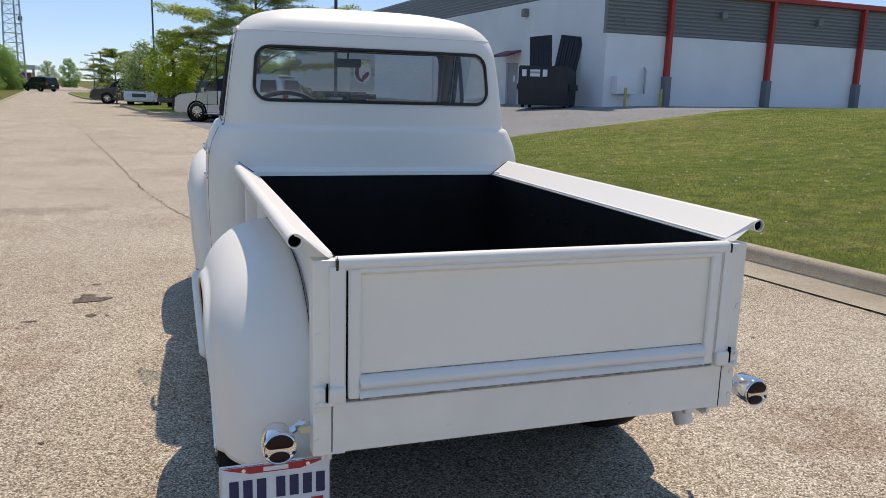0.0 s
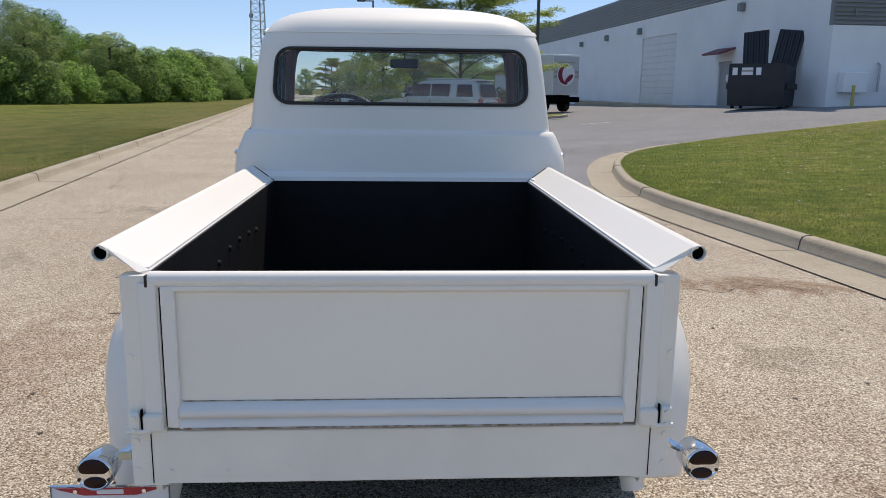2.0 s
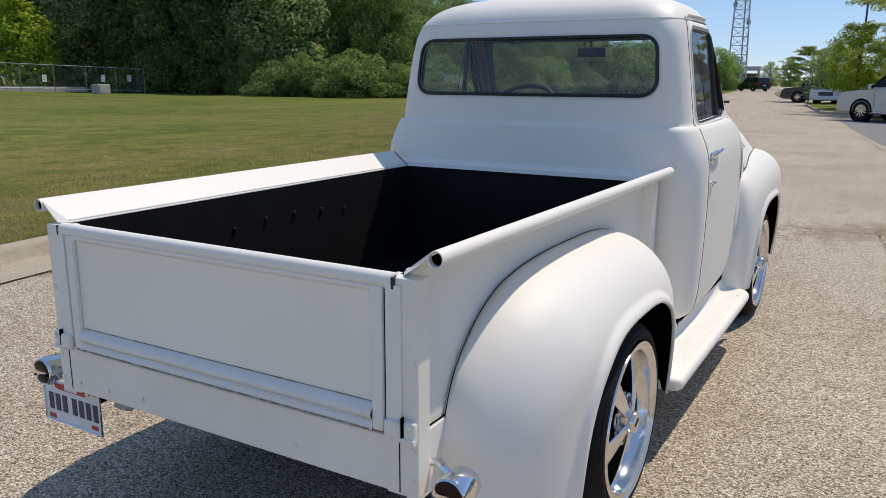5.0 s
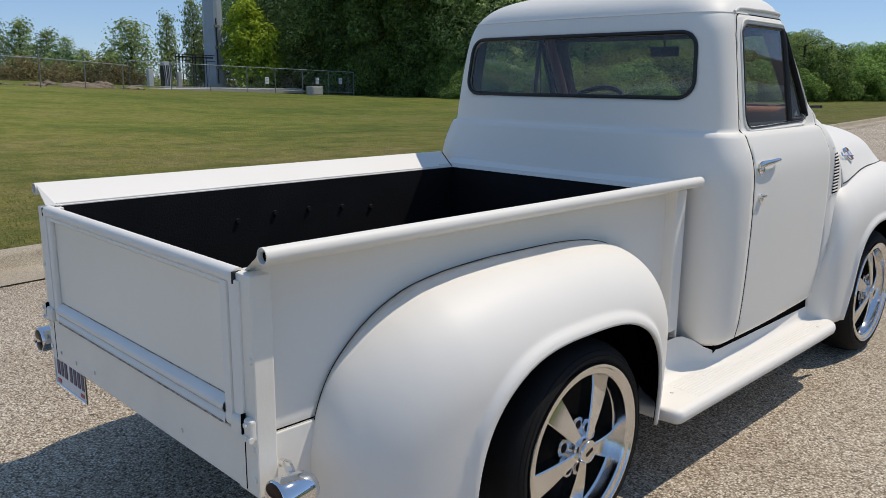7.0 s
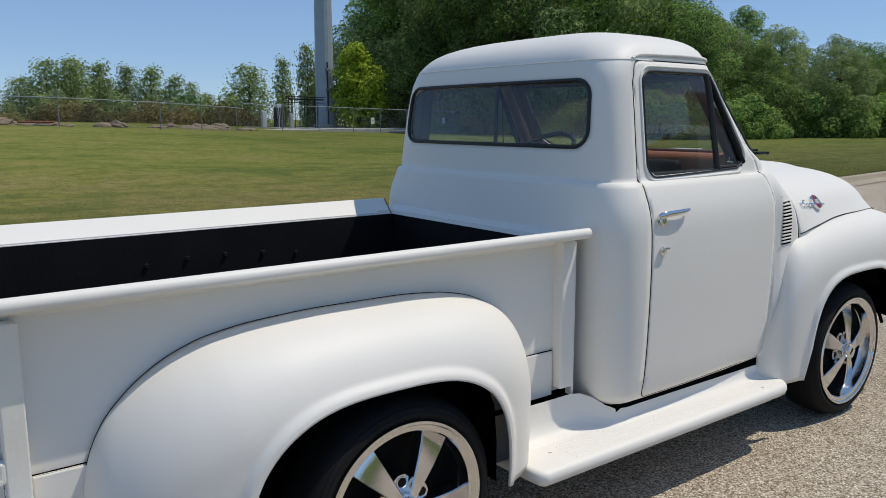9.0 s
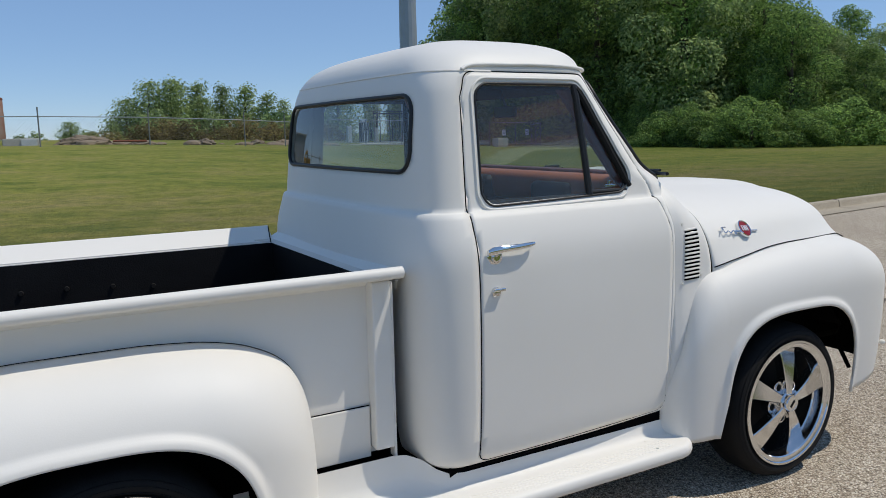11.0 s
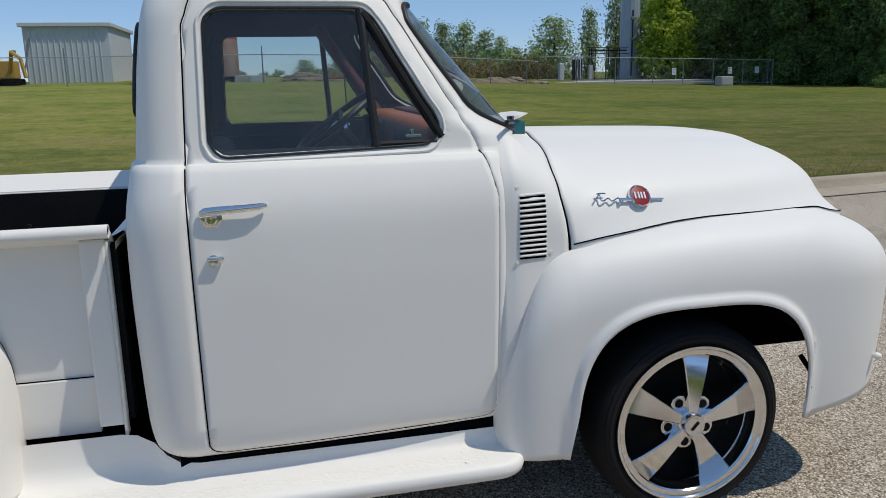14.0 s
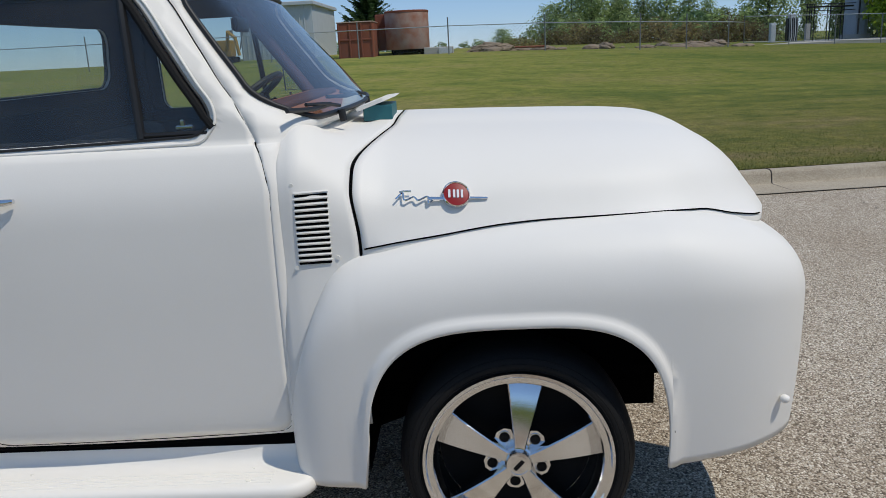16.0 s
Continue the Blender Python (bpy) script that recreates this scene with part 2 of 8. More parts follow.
PAINT = mat("satin_white_paint", (0.82, 0.79, 0.735), 0.52, col2=(0.785, 0.752, 0.69), scale=2.2, mix=0.6, fine=240, bump=0.025, spec=0.38, rough_var=0.05)
GLOSSW = mat("glossy_white_paint", (0.76, 0.75, 0.72), 0.16, col2=(0.70, 0.68, 0.64), scale=4, mix=0.6, fine=90, bump=0.03, spec=0.7, rough_var=0.05)
GATE = mat("tailgate_paint", (0.86, 0.825, 0.745), 0.36, col2=(0.79, 0.745, 0.65), scale=1.6, mix=0.55, fine=120, bump=0.04, rough_var=0.06)
WORN = mat("worn_white_paint", (0.86, 0.825, 0.745), 0.38, col2=(0.64, 0.60, 0.53), scale=3.5, mix=0.45, fine=90, bump=0.05, rough_var=0.08)
BEDBLACK = mat("bed_liner_black", (0.007, 0.007, 0.008), 0.6, col2=(0.012, 0.012, 0.013), scale=5, mix=0.7, fine=160, bump=0.25, spec=0.14)
# near-black for underbody parts and joints; also stands in for shade in gaps
BLACK = mat("black_parts_and_shade", (0.003, 0.003, 0.0033), 0.95, scale=4, spec=0.03)
RUBBER = mat("tyre_rubber", (0.008, 0.008, 0.0085), 0.75, col2=(0.014, 0.0135, 0.013), scale=12, mix=0.7, fine=140, bump=0.15, spec=0.25)
GASKET = mat("black_rubber_seal", (0.012, 0.012, 0.013), 0.5, scale=20)
CHROME = mat("chrome", (0.78, 0.78, 0.79), 0.07, 1.0, col2=(0.68, 0.68, 0.69), scale=9, mix=0.4)
ALLOY = mat("polished_alloy", (0.78, 0.78, 0.785), 0.10, 1.0, col2=(0.68, 0.67, 0.66), scale=8, mix=0.5, fine=300, bump=0.03)
RIMDARK = mat("dark_wheel_parts_and_shade", (0.006, 0.006, 0.0065), 0.6, scale=12, spec=0.15)
LENSRED = mat("dark_red_lens", (0.022, 0.005, 0.005), 0.3, scale=30, spec=0.25)
REDENAMEL = mat("red_enamel", (0.27, 0.004, 0.010), 0.4, scale=30, spec=0.3)
COPPER = mat("tan_orange_leather", (0.50, 0.165, 0.065), 0.5, col2=(0.40, 0.125, 0.05), scale=9, mix=0.6, fine=220, bump=0.2)
INTERIOR = mat("red_brown_trim", (0.13, 0.042, 0.036), 0.6, col2=(0.09, 0.03, 0.026), scale=7)
SEATDARK = mat("black_seat_cloth", (0.015, 0.016, 0.02), 0.7, scale=9, fine=200, bump=0.15)
HEADLINE = mat("dark_headliner", (0.045, 0.034, 0.03), 0.8, scale=9)
TEAL = mat("teal_old_paint", (0.02, 0.14, 0.16), 0.5, scale=20)
GLASS = glass_mat("window_glass", (0.80, 0.85, 0.84), 0.0, 0.026)
PLATE = mat("plate_white", (0.74, 0.75, 0.78), 0.35, scale=30, mix=0.3)
PLATEBLUE = mat("plate_dark_blue", (0.02, 0.025, 0.09), 0.4, scale=30)
PLATERED = mat("plate_red", (0.45, 0.03, 0.04), 0.4, scale=30)
STONES = [(0.0, (0.13, 0.100, 0.074)), (0.20, (0.34, 0.275, 0.200)), (0.48, (0.52, 0.438, 0.334)), (0.75, (0.66, 0.577, 0.452)), (1.0, (0.92, 0.86, 0.74))]
BROWN, GREYOIL = (0.60, 0.47, 0.38), (0.50, 0.48, 0.46)
SPILLS = ((2.95, 4.10, 1.0, 0.42, -8, 0.85, BROWN), (2.22, 2.35, 0.5, 0.35, 20, 0.45, GREYOIL), (1.2, 7.4, 1.4, 0.7, 40, 0.6, BROWN), (-2.6, 8.2, 1.6, 0.5, 10, 0.5, GREYOIL), (-2.2, 2.4, 0.8, 1.4, 0, 0.45, BROWN), (2.7, 6.6, 1.1, 0.5, 60, 0.6, GREYOIL), (1.9, 0.6, 0.6, 0.5, 0, 0.5, BROWN), (-3.6, 5.0, 0.7, 0.6, 0, 0.4, GREYOIL))
ROAD = aggregate("exposed_aggregate_road", STONES, (0.70, 0.64, 0.58), cell=140, bump=0.6, patch=0.55, gaps=0.72, spills=SPILLS)
OILED = aggregate("oil_soaked_road", [(0.0, (0.06, 0.045, 0.035)), (0.5, (0.15, 0.115, 0.09)), (1.0, (0.28, 0.235, 0.19))], (0.75, 0.7, 0.66), cell=105, gaps=0.7)
ASPHALT = aggregate("grey_asphalt", [(0.0, (0.15, 0.15, 0.158)), (0.5, (0.25, 0.25, 0.255)), (1.0, (0.37, 0.365, 0.36))], (0.75, 0.75, 0.76), cell=120)
CONCRETE = aggregate("kerb_concrete", [(0.0, (0.36, 0.305, 0.225)), (0.5, (0.46, 0.40, 0.305)), (1.0, (0.55, 0.49, 0.39))], (0.72, 0.68, 0.63), cell=170, bump=0.3)
TAR = mat("dark_crack", (0.045, 0.038, 0.032), 0.95, scale=20)
GRASS_L = lawn_mat("mown_lawn", (0.095, 0.130, 0.026), (0.150, 0.170, 0.038), (0.190, 0.178, 0.068), 0.9, (1.0, 0.50))
GRASS_R = lawn_mat("green_lawn", (0.120, 0.165, 0.030), (0.178, 0.208, 0.044), (0.250, 0.220, 0.092), 0.0, (0.75, 1.1))
LEAF = leaf_mat("broad_leaves", (0.060, 0.125, 0.040), (0.40, 0.57, 0.155))
LEAF_YEL = leaf_mat("yellow_green_leaves", (0.15, 0.22, 0.02), (0.46, 0.54, 0.07))
# olive leaf colours raised: the extra brightness of these crowns sits in the colour
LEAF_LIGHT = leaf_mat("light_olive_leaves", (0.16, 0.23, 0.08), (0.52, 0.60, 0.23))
LEAF_DRY = leaf_mat("dry_scrub_leaves", (0.10, 0.075, 0.035), (0.30, 0.25, 0.10))
LEAF_OLIVE = leaf_mat("olive_leaves", (0.12, 0.18, 0.07), (0.41, 0.49, 0.20))
LEAF_LOCUST = leaf_mat("feathery_leaves", (0.14, 0.19, 0.035), (0.34, 0.40, 0.09))
LEAF_FIR = leaf_mat("fir_needles", (0.03, 0.065, 0.025), (0.10, 0.16, 0.06))
BARK = mat("bark", (0.10, 0.075, 0.055), 0.9, col2=(0.05, 0.04, 0.03), scale=8, fine=40, bump=0.6)


# ---- mesh helpers ----
def mesh_ob(name, verts, faces, material, parent=None, label="", smooth=True):
    me = bpy.data.meshes.new(name)
    me.from_pydata([tuple(v) for v in verts], [], faces)
    me.materials.append(material)
    if smooth:
        me.polygons.foreach_set("use_smooth", [True] * len(me.polygons))
    me.update()
    ob = new(name, me)
    if parent is not None:
        ob.parent = parent
    if label:
        tagged(ob, label)
    return ob


def part(name, bm, material, parent, label="", smooth=False, angle=0.7):
    me = bpy.data.meshes.new(name)
    bmesh.ops.recalc_face_normals(bm, faces=bm.faces)
    if smooth:
        for f in bm.faces:
            f.smooth = True
        for e in bm.edges:
            if len(e.link_faces) == 2 and e.calc_face_angle(0) > angle:
                e.smooth = False
    bm.to_mesh(me)
    bm.free()
    me.materials.append(material)
    ob = new(name, me)
    ob.parent = parent
    if label:
        tagged(ob, label)
    return ob


def thing(name, label, category, at=(0, 0, 0), group="", kind="", turn=0.0):
    ob = new(name)
    ob.empty_display_size = 0.2
    ob.matrix_world = pose(*at, 0, 0, turn)
    return tagged(ob, label, category, group, kind)


def box(bm, x0, x1, y0, y1, z0, z1, bevel=0.0, seg=2, m=None):
    r = bmesh.ops.create_cube(bm, size=1.0)
    vs = r["verts"]
    for v in vs:
        v.co = Vector((x0 + (v.co.x + 0.5) * (x1 - x0), y0 + (v.co.y + 0.5) * (y1 - y0), z0 + (v.co.z + 0.5) * (z1 - z0)))
    if bevel:
        es = list({e for v in vs for e in v.link_edges})
        r = bmesh.ops.bevel(bm, geom=es, offset=bevel, segments=seg, affect="EDGES", profile=0.5)
        vs = list({v for f in r["faces"] for v in f.verts} | {v for v in vs if v.is_valid})
    if m is not None:
        bmesh.ops.transform(bm, matrix=m, verts=vs)
    return vs


def boxed(*a, **k):
    bm = bmesh.new()
    box(bm, *a, **k)
    return bm


def cyl(bm, p, q, r1, r2=None, n=16, caps=True):
    p, q = Vector(p), Vector(q)
    d = q - p
    r = bmesh.ops.create_cone(bm, cap_ends=caps, segments=n, radius1=r1, radius2=r1 if r2 is None else r2, depth=d.length)
    bmesh.ops.transform(bm, matrix=Matrix.Translation((p + q) / 2) @ d.to_track_quat("Z", "Y").to_matrix().to_4x4(), verts=r["verts"])
    return r["verts"]


def rod(*a, **k):
    bm = bmesh.new()
    cyl(bm, *a, **k)
    return bm


def sweep(bm, pts, r, n=8, closed=False, flat=None):
    """A round bar along a line of points; flat: an (out, along) pair of radii and an up vector makes it oval."""
    pts = [Vector(p) for p in pts]
    rings = []
    N = len(pts)
    prev = None
    for i, p in enumerate(pts):
        a = pts[(i - 1) % N] if closed or i else p
        b = pts[(i + 1) % N] if closed or i < N - 1 else p
        d = (b - a).normalized()
        if prev is None:
            up = Vector((0, 0, 1)) if abs(d.z) < 0.9 else Vector((1, 0, 0))
            prev = d.cross(up).normalized()
        s = (prev - d * prev.dot(d)).normalized()
        prev = s
        t = d.cross(s)
        rings.append([bm.verts.new(p + s * math.cos(k * math.tau / n) * r + t * math.sin(k * math.tau / n) * r) for k in range(n)])
    for i in range(N if closed else N - 1):
        A, B = rings[i], rings[(i + 1) % N]
        for k in range(n):
            bm.faces.new((A[k], A[(k + 1) % n], B[(k + 1) % n], B[k]))
    if not closed:
        bm.faces.new(rings[0])
        bm.faces.new(rings[-1][::-1])
    return bm


def lathe(bm, prof, n=48, axis="x", centre=(0, 0, 0), close=False):
    """Turns a profile of (along, radius) pairs round an axis."""
    rings = []
    for a, r in prof:
        ring = []
        for k in range(n):
            t = k * math.tau / n
            p = {"x": (a, r * math.cos(t), r * math.sin(t)), "z": (r * math.cos(t), r * math.sin(t), a), "y": (r * math.sin(t), a, r * math.cos(t))}[axis]
            ring.append(bm.verts.new(Vector(p) + Vector(centre)))
        rings.append(ring)
    m = len(rings)
    for i in range(m if close else m - 1):
        A, B = rings[i], rings[(i + 1) % m]
        for k in range(n):
            bm.faces.new((A[k], A[(k + 1) % n], B[(k + 1) % n], B[k]))
    return bm


def poly_dist(px, py, pts):
    """Signed distance from a polygon, below zero inside."""
    d, inside, n = 1e9, False, len(pts)
    for i in range(n):
        ax, ay = pts[i]
        bx, by = pts[(i + 1) % n]
        ex, ey, wx, wy = bx - ax, by - ay, px - ax, py - ay
        t = max(0.0, min(1.0, (wx * ex + wy * ey) / (ex * ex + ey * ey)))
        d = min(d, math.hypot(wx - ex * t, wy - ey * t))
        if (ay > py) != (by > py) and px < ex * (py - ay) / ey + ax:
            inside = not inside
    return -d if inside else d


def rounded(pts, r):
    """A polygon with its corners rounded by r, as a distance function: the polygon is drawn in by r first."""
    n = len(pts)
    area = sum(pts[i][0] * pts[(i + 1) % n][1] - pts[(i + 1) % n][0] * pts[i][1] for i in range(n))
    s = 1 if area > 0 else -1
    inner = []
    for i in range(n):
        p, a, b = Vector(pts[i]), Vector(pts[i - 1]), Vector(pts[(i + 1) % n])
        d1, d2 = (p - a).normalized(), (b - p).normalized()
        n1, n2 = Vector((-d1.y, d1.x)) * s, Vector((-d2.y, d2.x)) * s
        k = 1 + n1.dot(n2)
        q = p + (n1 + n2) * r / k
        inner.append((q.x, q.y))
    return lambda x, y: poly_dist(x, y, inner) - r


def spline(keys, t):
    """Smooth value at t through sorted (t, value...) keys, without overshoot between them."""
    if t <= keys[0][0]:
        return keys[0][1:]
    for i in range(len(keys) - 1):
        if t <= keys[i + 1][0]:
            break
    else:
        return keys[-1][1:]
    a, b = keys[i], keys[i + 1]
    h = b[0] - a[0]
    u = (t - a[0]) / h
    out = []
    for k in range(1, len(a)):
        s = (b[k] - a[k]) / h
        def slope(j):
            if j <= 0 or j >= len(keys) - 1:
                return s
            s0 = (keys[j][k] - keys[j - 1][k]) / (keys[j][0] - keys[j - 1][0])
            s1 = (keys[j + 1][k] - keys[j][k]) / (keys[j + 1][0] - keys[j][0])
            return 0.0 if s0 * s1 <= 0 else 2 * s0 * s1 / (s0 + s1)
        m0, m1 = slope(i), slope(i + 1)
        out.append((2 * u**3 - 3 * u**2 + 1) * a[k] + (u**3 - 2 * u**2 + u) * h * m0 + (3 * u**2 - 2 * u**3) * b[k] + (u**3 - u**2) * h * m1)
    return out


def panels(f, us, vs, regions):
    """Cuts the surface f(u, v) along the zero lines of the region functions g(u, v, point).
    Gives the points and, for each face, the set of regions that it lies in."""
    nu, nv = len(us), len(vs)
    P = [[us[i], vs[j]] for i in range(nu) for j in range(nv)]
    Q = [f(u, v) for u, v in P]
    fixed = [False] * len(P)
    idx = lambda i, j: i * nv + j
    edges = [(idx(i, j), idx(i + 1, j)) for i in range(nu - 1) for j in range(nv)] + [(idx(i, j), idx(i, j + 1)) for i in range(nu) for j in range(nv - 1)]
    G = []
    for g in regions:
        G.append([g(P[k][0], P[k][1], Q[k]) for k in range(len(P))])
        F = G[-1]
        moved = set()
        for a, b in edges:
            if F[a] * F[b] < 0 and abs(F[a]) < 5 and abs(F[b]) < 5:
                k, o = (a, b) if abs(F[a]) <= abs(F[b]) else (b, a)
                if fixed[k]:
                    k, o = o, k
                if fixed[k]:
                    continue
                t = F[k] / (F[k] - F[o])
                P[k] = [P[k][0] + t * (P[o][0] - P[k][0]), P[k][1] + t * (P[o][1] - P[k][1])]
                Q[k] = f(*P[k])
                fixed[k] = True
                moved.add(k)
                F[k] = 0.0
        for k in moved:
            for n, F2 in enumerate(G[:-1]):
                if F2[k] != 0.0:
                    F2[k] = regions[n](P[k][0], P[k][1], Q[k])
    faces, labels = [], []
    for i in range(nu - 1):
        for j in range(nv - 1):
            q = (idx(i, j), idx(i + 1, j), idx(i + 1, j + 1), idx(i, j + 1))
            pieces = [q]
            for F in G:
                s = [F[k] for k in q]
                if any(x > 0 for x in s) and any(x < 0 for x in s):
                    if s[0] == 0 and s[2] == 0:
                        pieces = [(q[0], q[1], q[2]), (q[0], q[2], q[3])]
                    elif s[1] == 0 and s[3] == 0:
                        pieces = [(q[0], q[1], q[3]), (q[1], q[2], q[3])]
            for p in pieces:
                faces.append(p)
                labels.append(frozenset(n for n, F in enumerate(G) if sum(F[k] for k in p) < 0))
    return Q, faces, labels


def pick(Q, faces, labels, want, mirror=None):
    """The faces whose regions suit want, as points and faces; mirror: 'both' adds the other side, 'only' gives that alone."""
    sel = [f for f, l in zip(faces, labels) if want(l)]
    verts, out = [], []
    for side in ((1,), (-1,), (1, -1))[{None: 0, "only": 1, "both": 2}[mirror]]:
        seen = {}
        for f in sel:
            row = []
            for k in (f if side > 0 else f[::-1]):
                if k not in seen:
                    seen[k] = len(verts)
                    verts.append((Q[k][0] * side, Q[k][1], Q[k][2]))
                row.append(seen[k])
            out.append(row)
    return verts, out


def shell(name, vf, material, parent, label="", thick=0.0, offset=-1.0):
    ob = mesh_ob(name, *vf, material, parent, label)
    bm = bmesh.new()
    bm.from_mesh(ob.data)
    bmesh.ops.remove_doubles(bm, verts=bm.verts, dist=0.0004)
    bmesh.ops.recalc_face_normals(bm, faces=bm.faces)
    bm.to_mesh(ob.data)
    bm.free()
    if thick:
        s = ob.modifiers.new("thickness", "SOLIDIFY")
        s.thickness, s.offset = thick, offset
    return ob


def lin(a, b, n):
    return [a + (b - a) * i / (n - 1) for i in range(n)]


def clamp01(t):
    return max(0.0, min(1.0, t))


def ease(t):
    t = clamp01(t)
    return t * t * (3 - 2 * t)


# ---- ground ----
def left_edge(y):
    return -4.40 - 0.127 * y


def right_edge(y):
    return 4.62 - 0.125 * y


def fall(y):
    """The road falls gently away ahead of the truck."""
    return -0.003 * max(0.0, min(45.0, y - 5.0))


def rise_right(x, y):
    """The lot climbs from the road towards the building."""
    h = 1.15 * ease((x - 4.0) / 17.0) + 0.012 * max(0.0, x - 20)
    return h * (1.0 - 0.45 * ease((y - 32) / 40)) + fall(y)


def rise_left(x, y):
    """The lawn climbs from the road to a low crest, higher behind the truck than beside the wood."""
    d = max(0.0, left_edge(y) - x)
    a = math.atan2(-x, y)
    k = ease((a - 0.75) / 0.75)
    return fall(y) * (1 - ease(d / 60)) + 0.15 + (0.10 + 1.05 * k) * ease(d / 40.0) + 0.25 * k * ease((d - 42) / 12) - 0.15 * (1 - k) * ease((d - 25) / 30)


def loft(name, a, b, n, height, material, parent=None, label="", bend=1.0):
    """A strip of ground between two lines of points."""
    verts, faces = [], []
    for p, q in zip(a, b):
        for k in range(n + 1):
            t = (k / n) ** bend
            x, y = p[0] + (q[0] - p[0]) * t, p[1] + (q[1] - p[1]) * t
            verts.append((x, y, height(x, y)))
    for i in range(len(a) - 1):
        for k in range(n):
            o = i * (n + 1) + k
            faces.append((o, o + n + 1, o + n + 2, o + 1))
    return mesh_ob(name, verts, faces, material, parent, label)


ground = mesh_ob("ground", [(-3000, -3000, -1.2), (3000, -3000, -1.2), (3000, 3000, -1.2), (-3000, 3000, -1.2)], [(0, 1, 2, 3)], GRASS_L)
tagged(ground, "distant grass and fields reaching the horizon", "ground", kind="structure")

ys = [-60, -40, -25, -15, -10, -6, -3] + [0.8 * i for i in range(0, 45)] + [40, 46, 54, 64, 76, 90, 110, 135, 170, 220]
road = loft("road", [(left_edge(y) - 0.05, y) for y in ys], [(right_edge(y) + 0.05, y) for y in ys], 8, lambda x, y: fall(y), ROAD)
tagged(road, "pale worn exposed-aggregate road with cracks and stains", "road", kind="structure")

# turning of the kerb into the drive: from the road edge round the nose and away beside the drive
KERB_R = [(right_edge(y), y) for y in lin(-50, 7.4, 31)]
nose = [(3.59, 8.5), (3.57, 9.5), (3.66, 10.7), (3.90, 12.0), (4.14, 13.1), (4.44, 14.2), (4.82, 15.3), (5.25, 16.3), (5.75, 17.15), (6.4, 17.9), (7.4, 18.6), (8.8, 19.15), (10.6, 19.65), (13.5, 20.3), (17, 20.8), (22, 21.3), (30, 21.9), (45, 22.6), (70, 23.5)]
KERB_R += nose
KERB_L = [(left_edge(y), y) for y in lin(-50, 30, 60) + [36, 44, 54, 66, 80, 96, 115]]


def offset_line(pts, d):
    out = []
    for i, p in enumerate(pts):
        a, b = Vector(pts[max(0, i - 1)]), Vector(pts[min(len(pts) - 1, i + 1)])
        t = (b - a).normalized()
        out.append((p[0] + t.y * d, p[1] - t.x * d))
    return out


def kerb(name, line, side, height, label):
    """Gutter pan and rounded kerb; side: the way from the road to the verge."""
    prof = [(-0.50, 0.013), (-0.02, 0.009), (0.0, 0.022), (0.015, 0.11), (0.035, 0.140), (0.065, 0.15), (0.14, 0.152), (0.17, 0.145), (0.175, 0.0)]
    verts, faces = [], []
    rows = [offset_line(line, d * side) for d, _ in prof]
    for i in range(len(line)):
        for (d, z), r in zip(prof, rows):
            x, y = r[i]
            verts.append((x, y, z + height(*line[i])))
    n = len(prof)
    for i in range(len(line) - 1):
        for k in range(n - 1):
            o = i * n + k
            faces.append((o, o + n, o + n + 1, o + 1))
    ob = mesh_ob(name, verts, faces, CONCRETE)
    return tagged(ob, label, "kerb", kind="structure")


kerb_right = kerb("kerb_right", KERB_R, 1, rise_right, "tan concrete kerb and gutter curving into the side drive")
kerb_left = kerb("kerb_left", KERB_L, -1, lambda x, y: fall(y), "tan concrete kerb and gutter along the lawn")

# verge on the drive side, lawn on the other
gr = offset_line(KERB_R, 0.15)
far = []
for x, y in KERB_R:
    far.append((90.0, min(y, 25) if y < 9 else 9 + (y - 9) * 0.9))
lawn_right = loft("lawn_right", gr, far, 40, lambda x, y: 0.14 + rise_right(x, y) * 1.04 + 0.02 * math.sin(x * 0.7 + y * 0.4), GRASS_R, bend=2.2)
tagged(lawn_right, "bright green mown grass bank behind the kerb", "grass", kind="structure")
gl = offset_line(KERB_L, -0.15)
lawn_left = loft("lawn_left", gl, [(x - 170 + 0.4 * max(0, y), y * 1.3) for x, y in KERB_L], 60, lambda x, y: rise_left(x, y) - 0.012 + 0.02 * math.sin(x * 0.5 - y * 0.3), GRASS_L, bend=2.0)
tagged(lawn_left, "olive-green mown lawn rising to a low crest", "grass", kind="structure")
# asphalt lot between the nose and the building, joining the road
lot_a = [(3.12, 10.85), (2.85, 12.1), (2.57, 13.5), (2.23, 15.3), (1.75, 17.6), (1.2, 20.2), (0.6, 24), (0.0, 28), (-0.45, 31.5), (-0.8, 34)]
lot_b = [(3.35, 10.95), (3.65, 12.2), (4.25, 14.2), (5.05, 16.4), (6.2, 18.1), (80, 26), (80, 30), (80, 36), (80, 45), (80, 60)]
lot = loft("parking_lot", lot_a + [(2.0, 38), (2.0, 44), (0, 60), (-4, 90)], lot_b + [(80, 70), (80, 80), (80, 90), (80, 120)], 60, lambda x, y: rise_right(x, y) + 0.006, ASPHALT, bend=1.6)
tagged(lot, "blue-grey asphalt side drive and parking lot", "asphalt", kind="structure")


# ---- pickup truck ----
truck = thing("pickup_truck", "satin white classic step-side pickup truck parked on the road", "pickup truck")

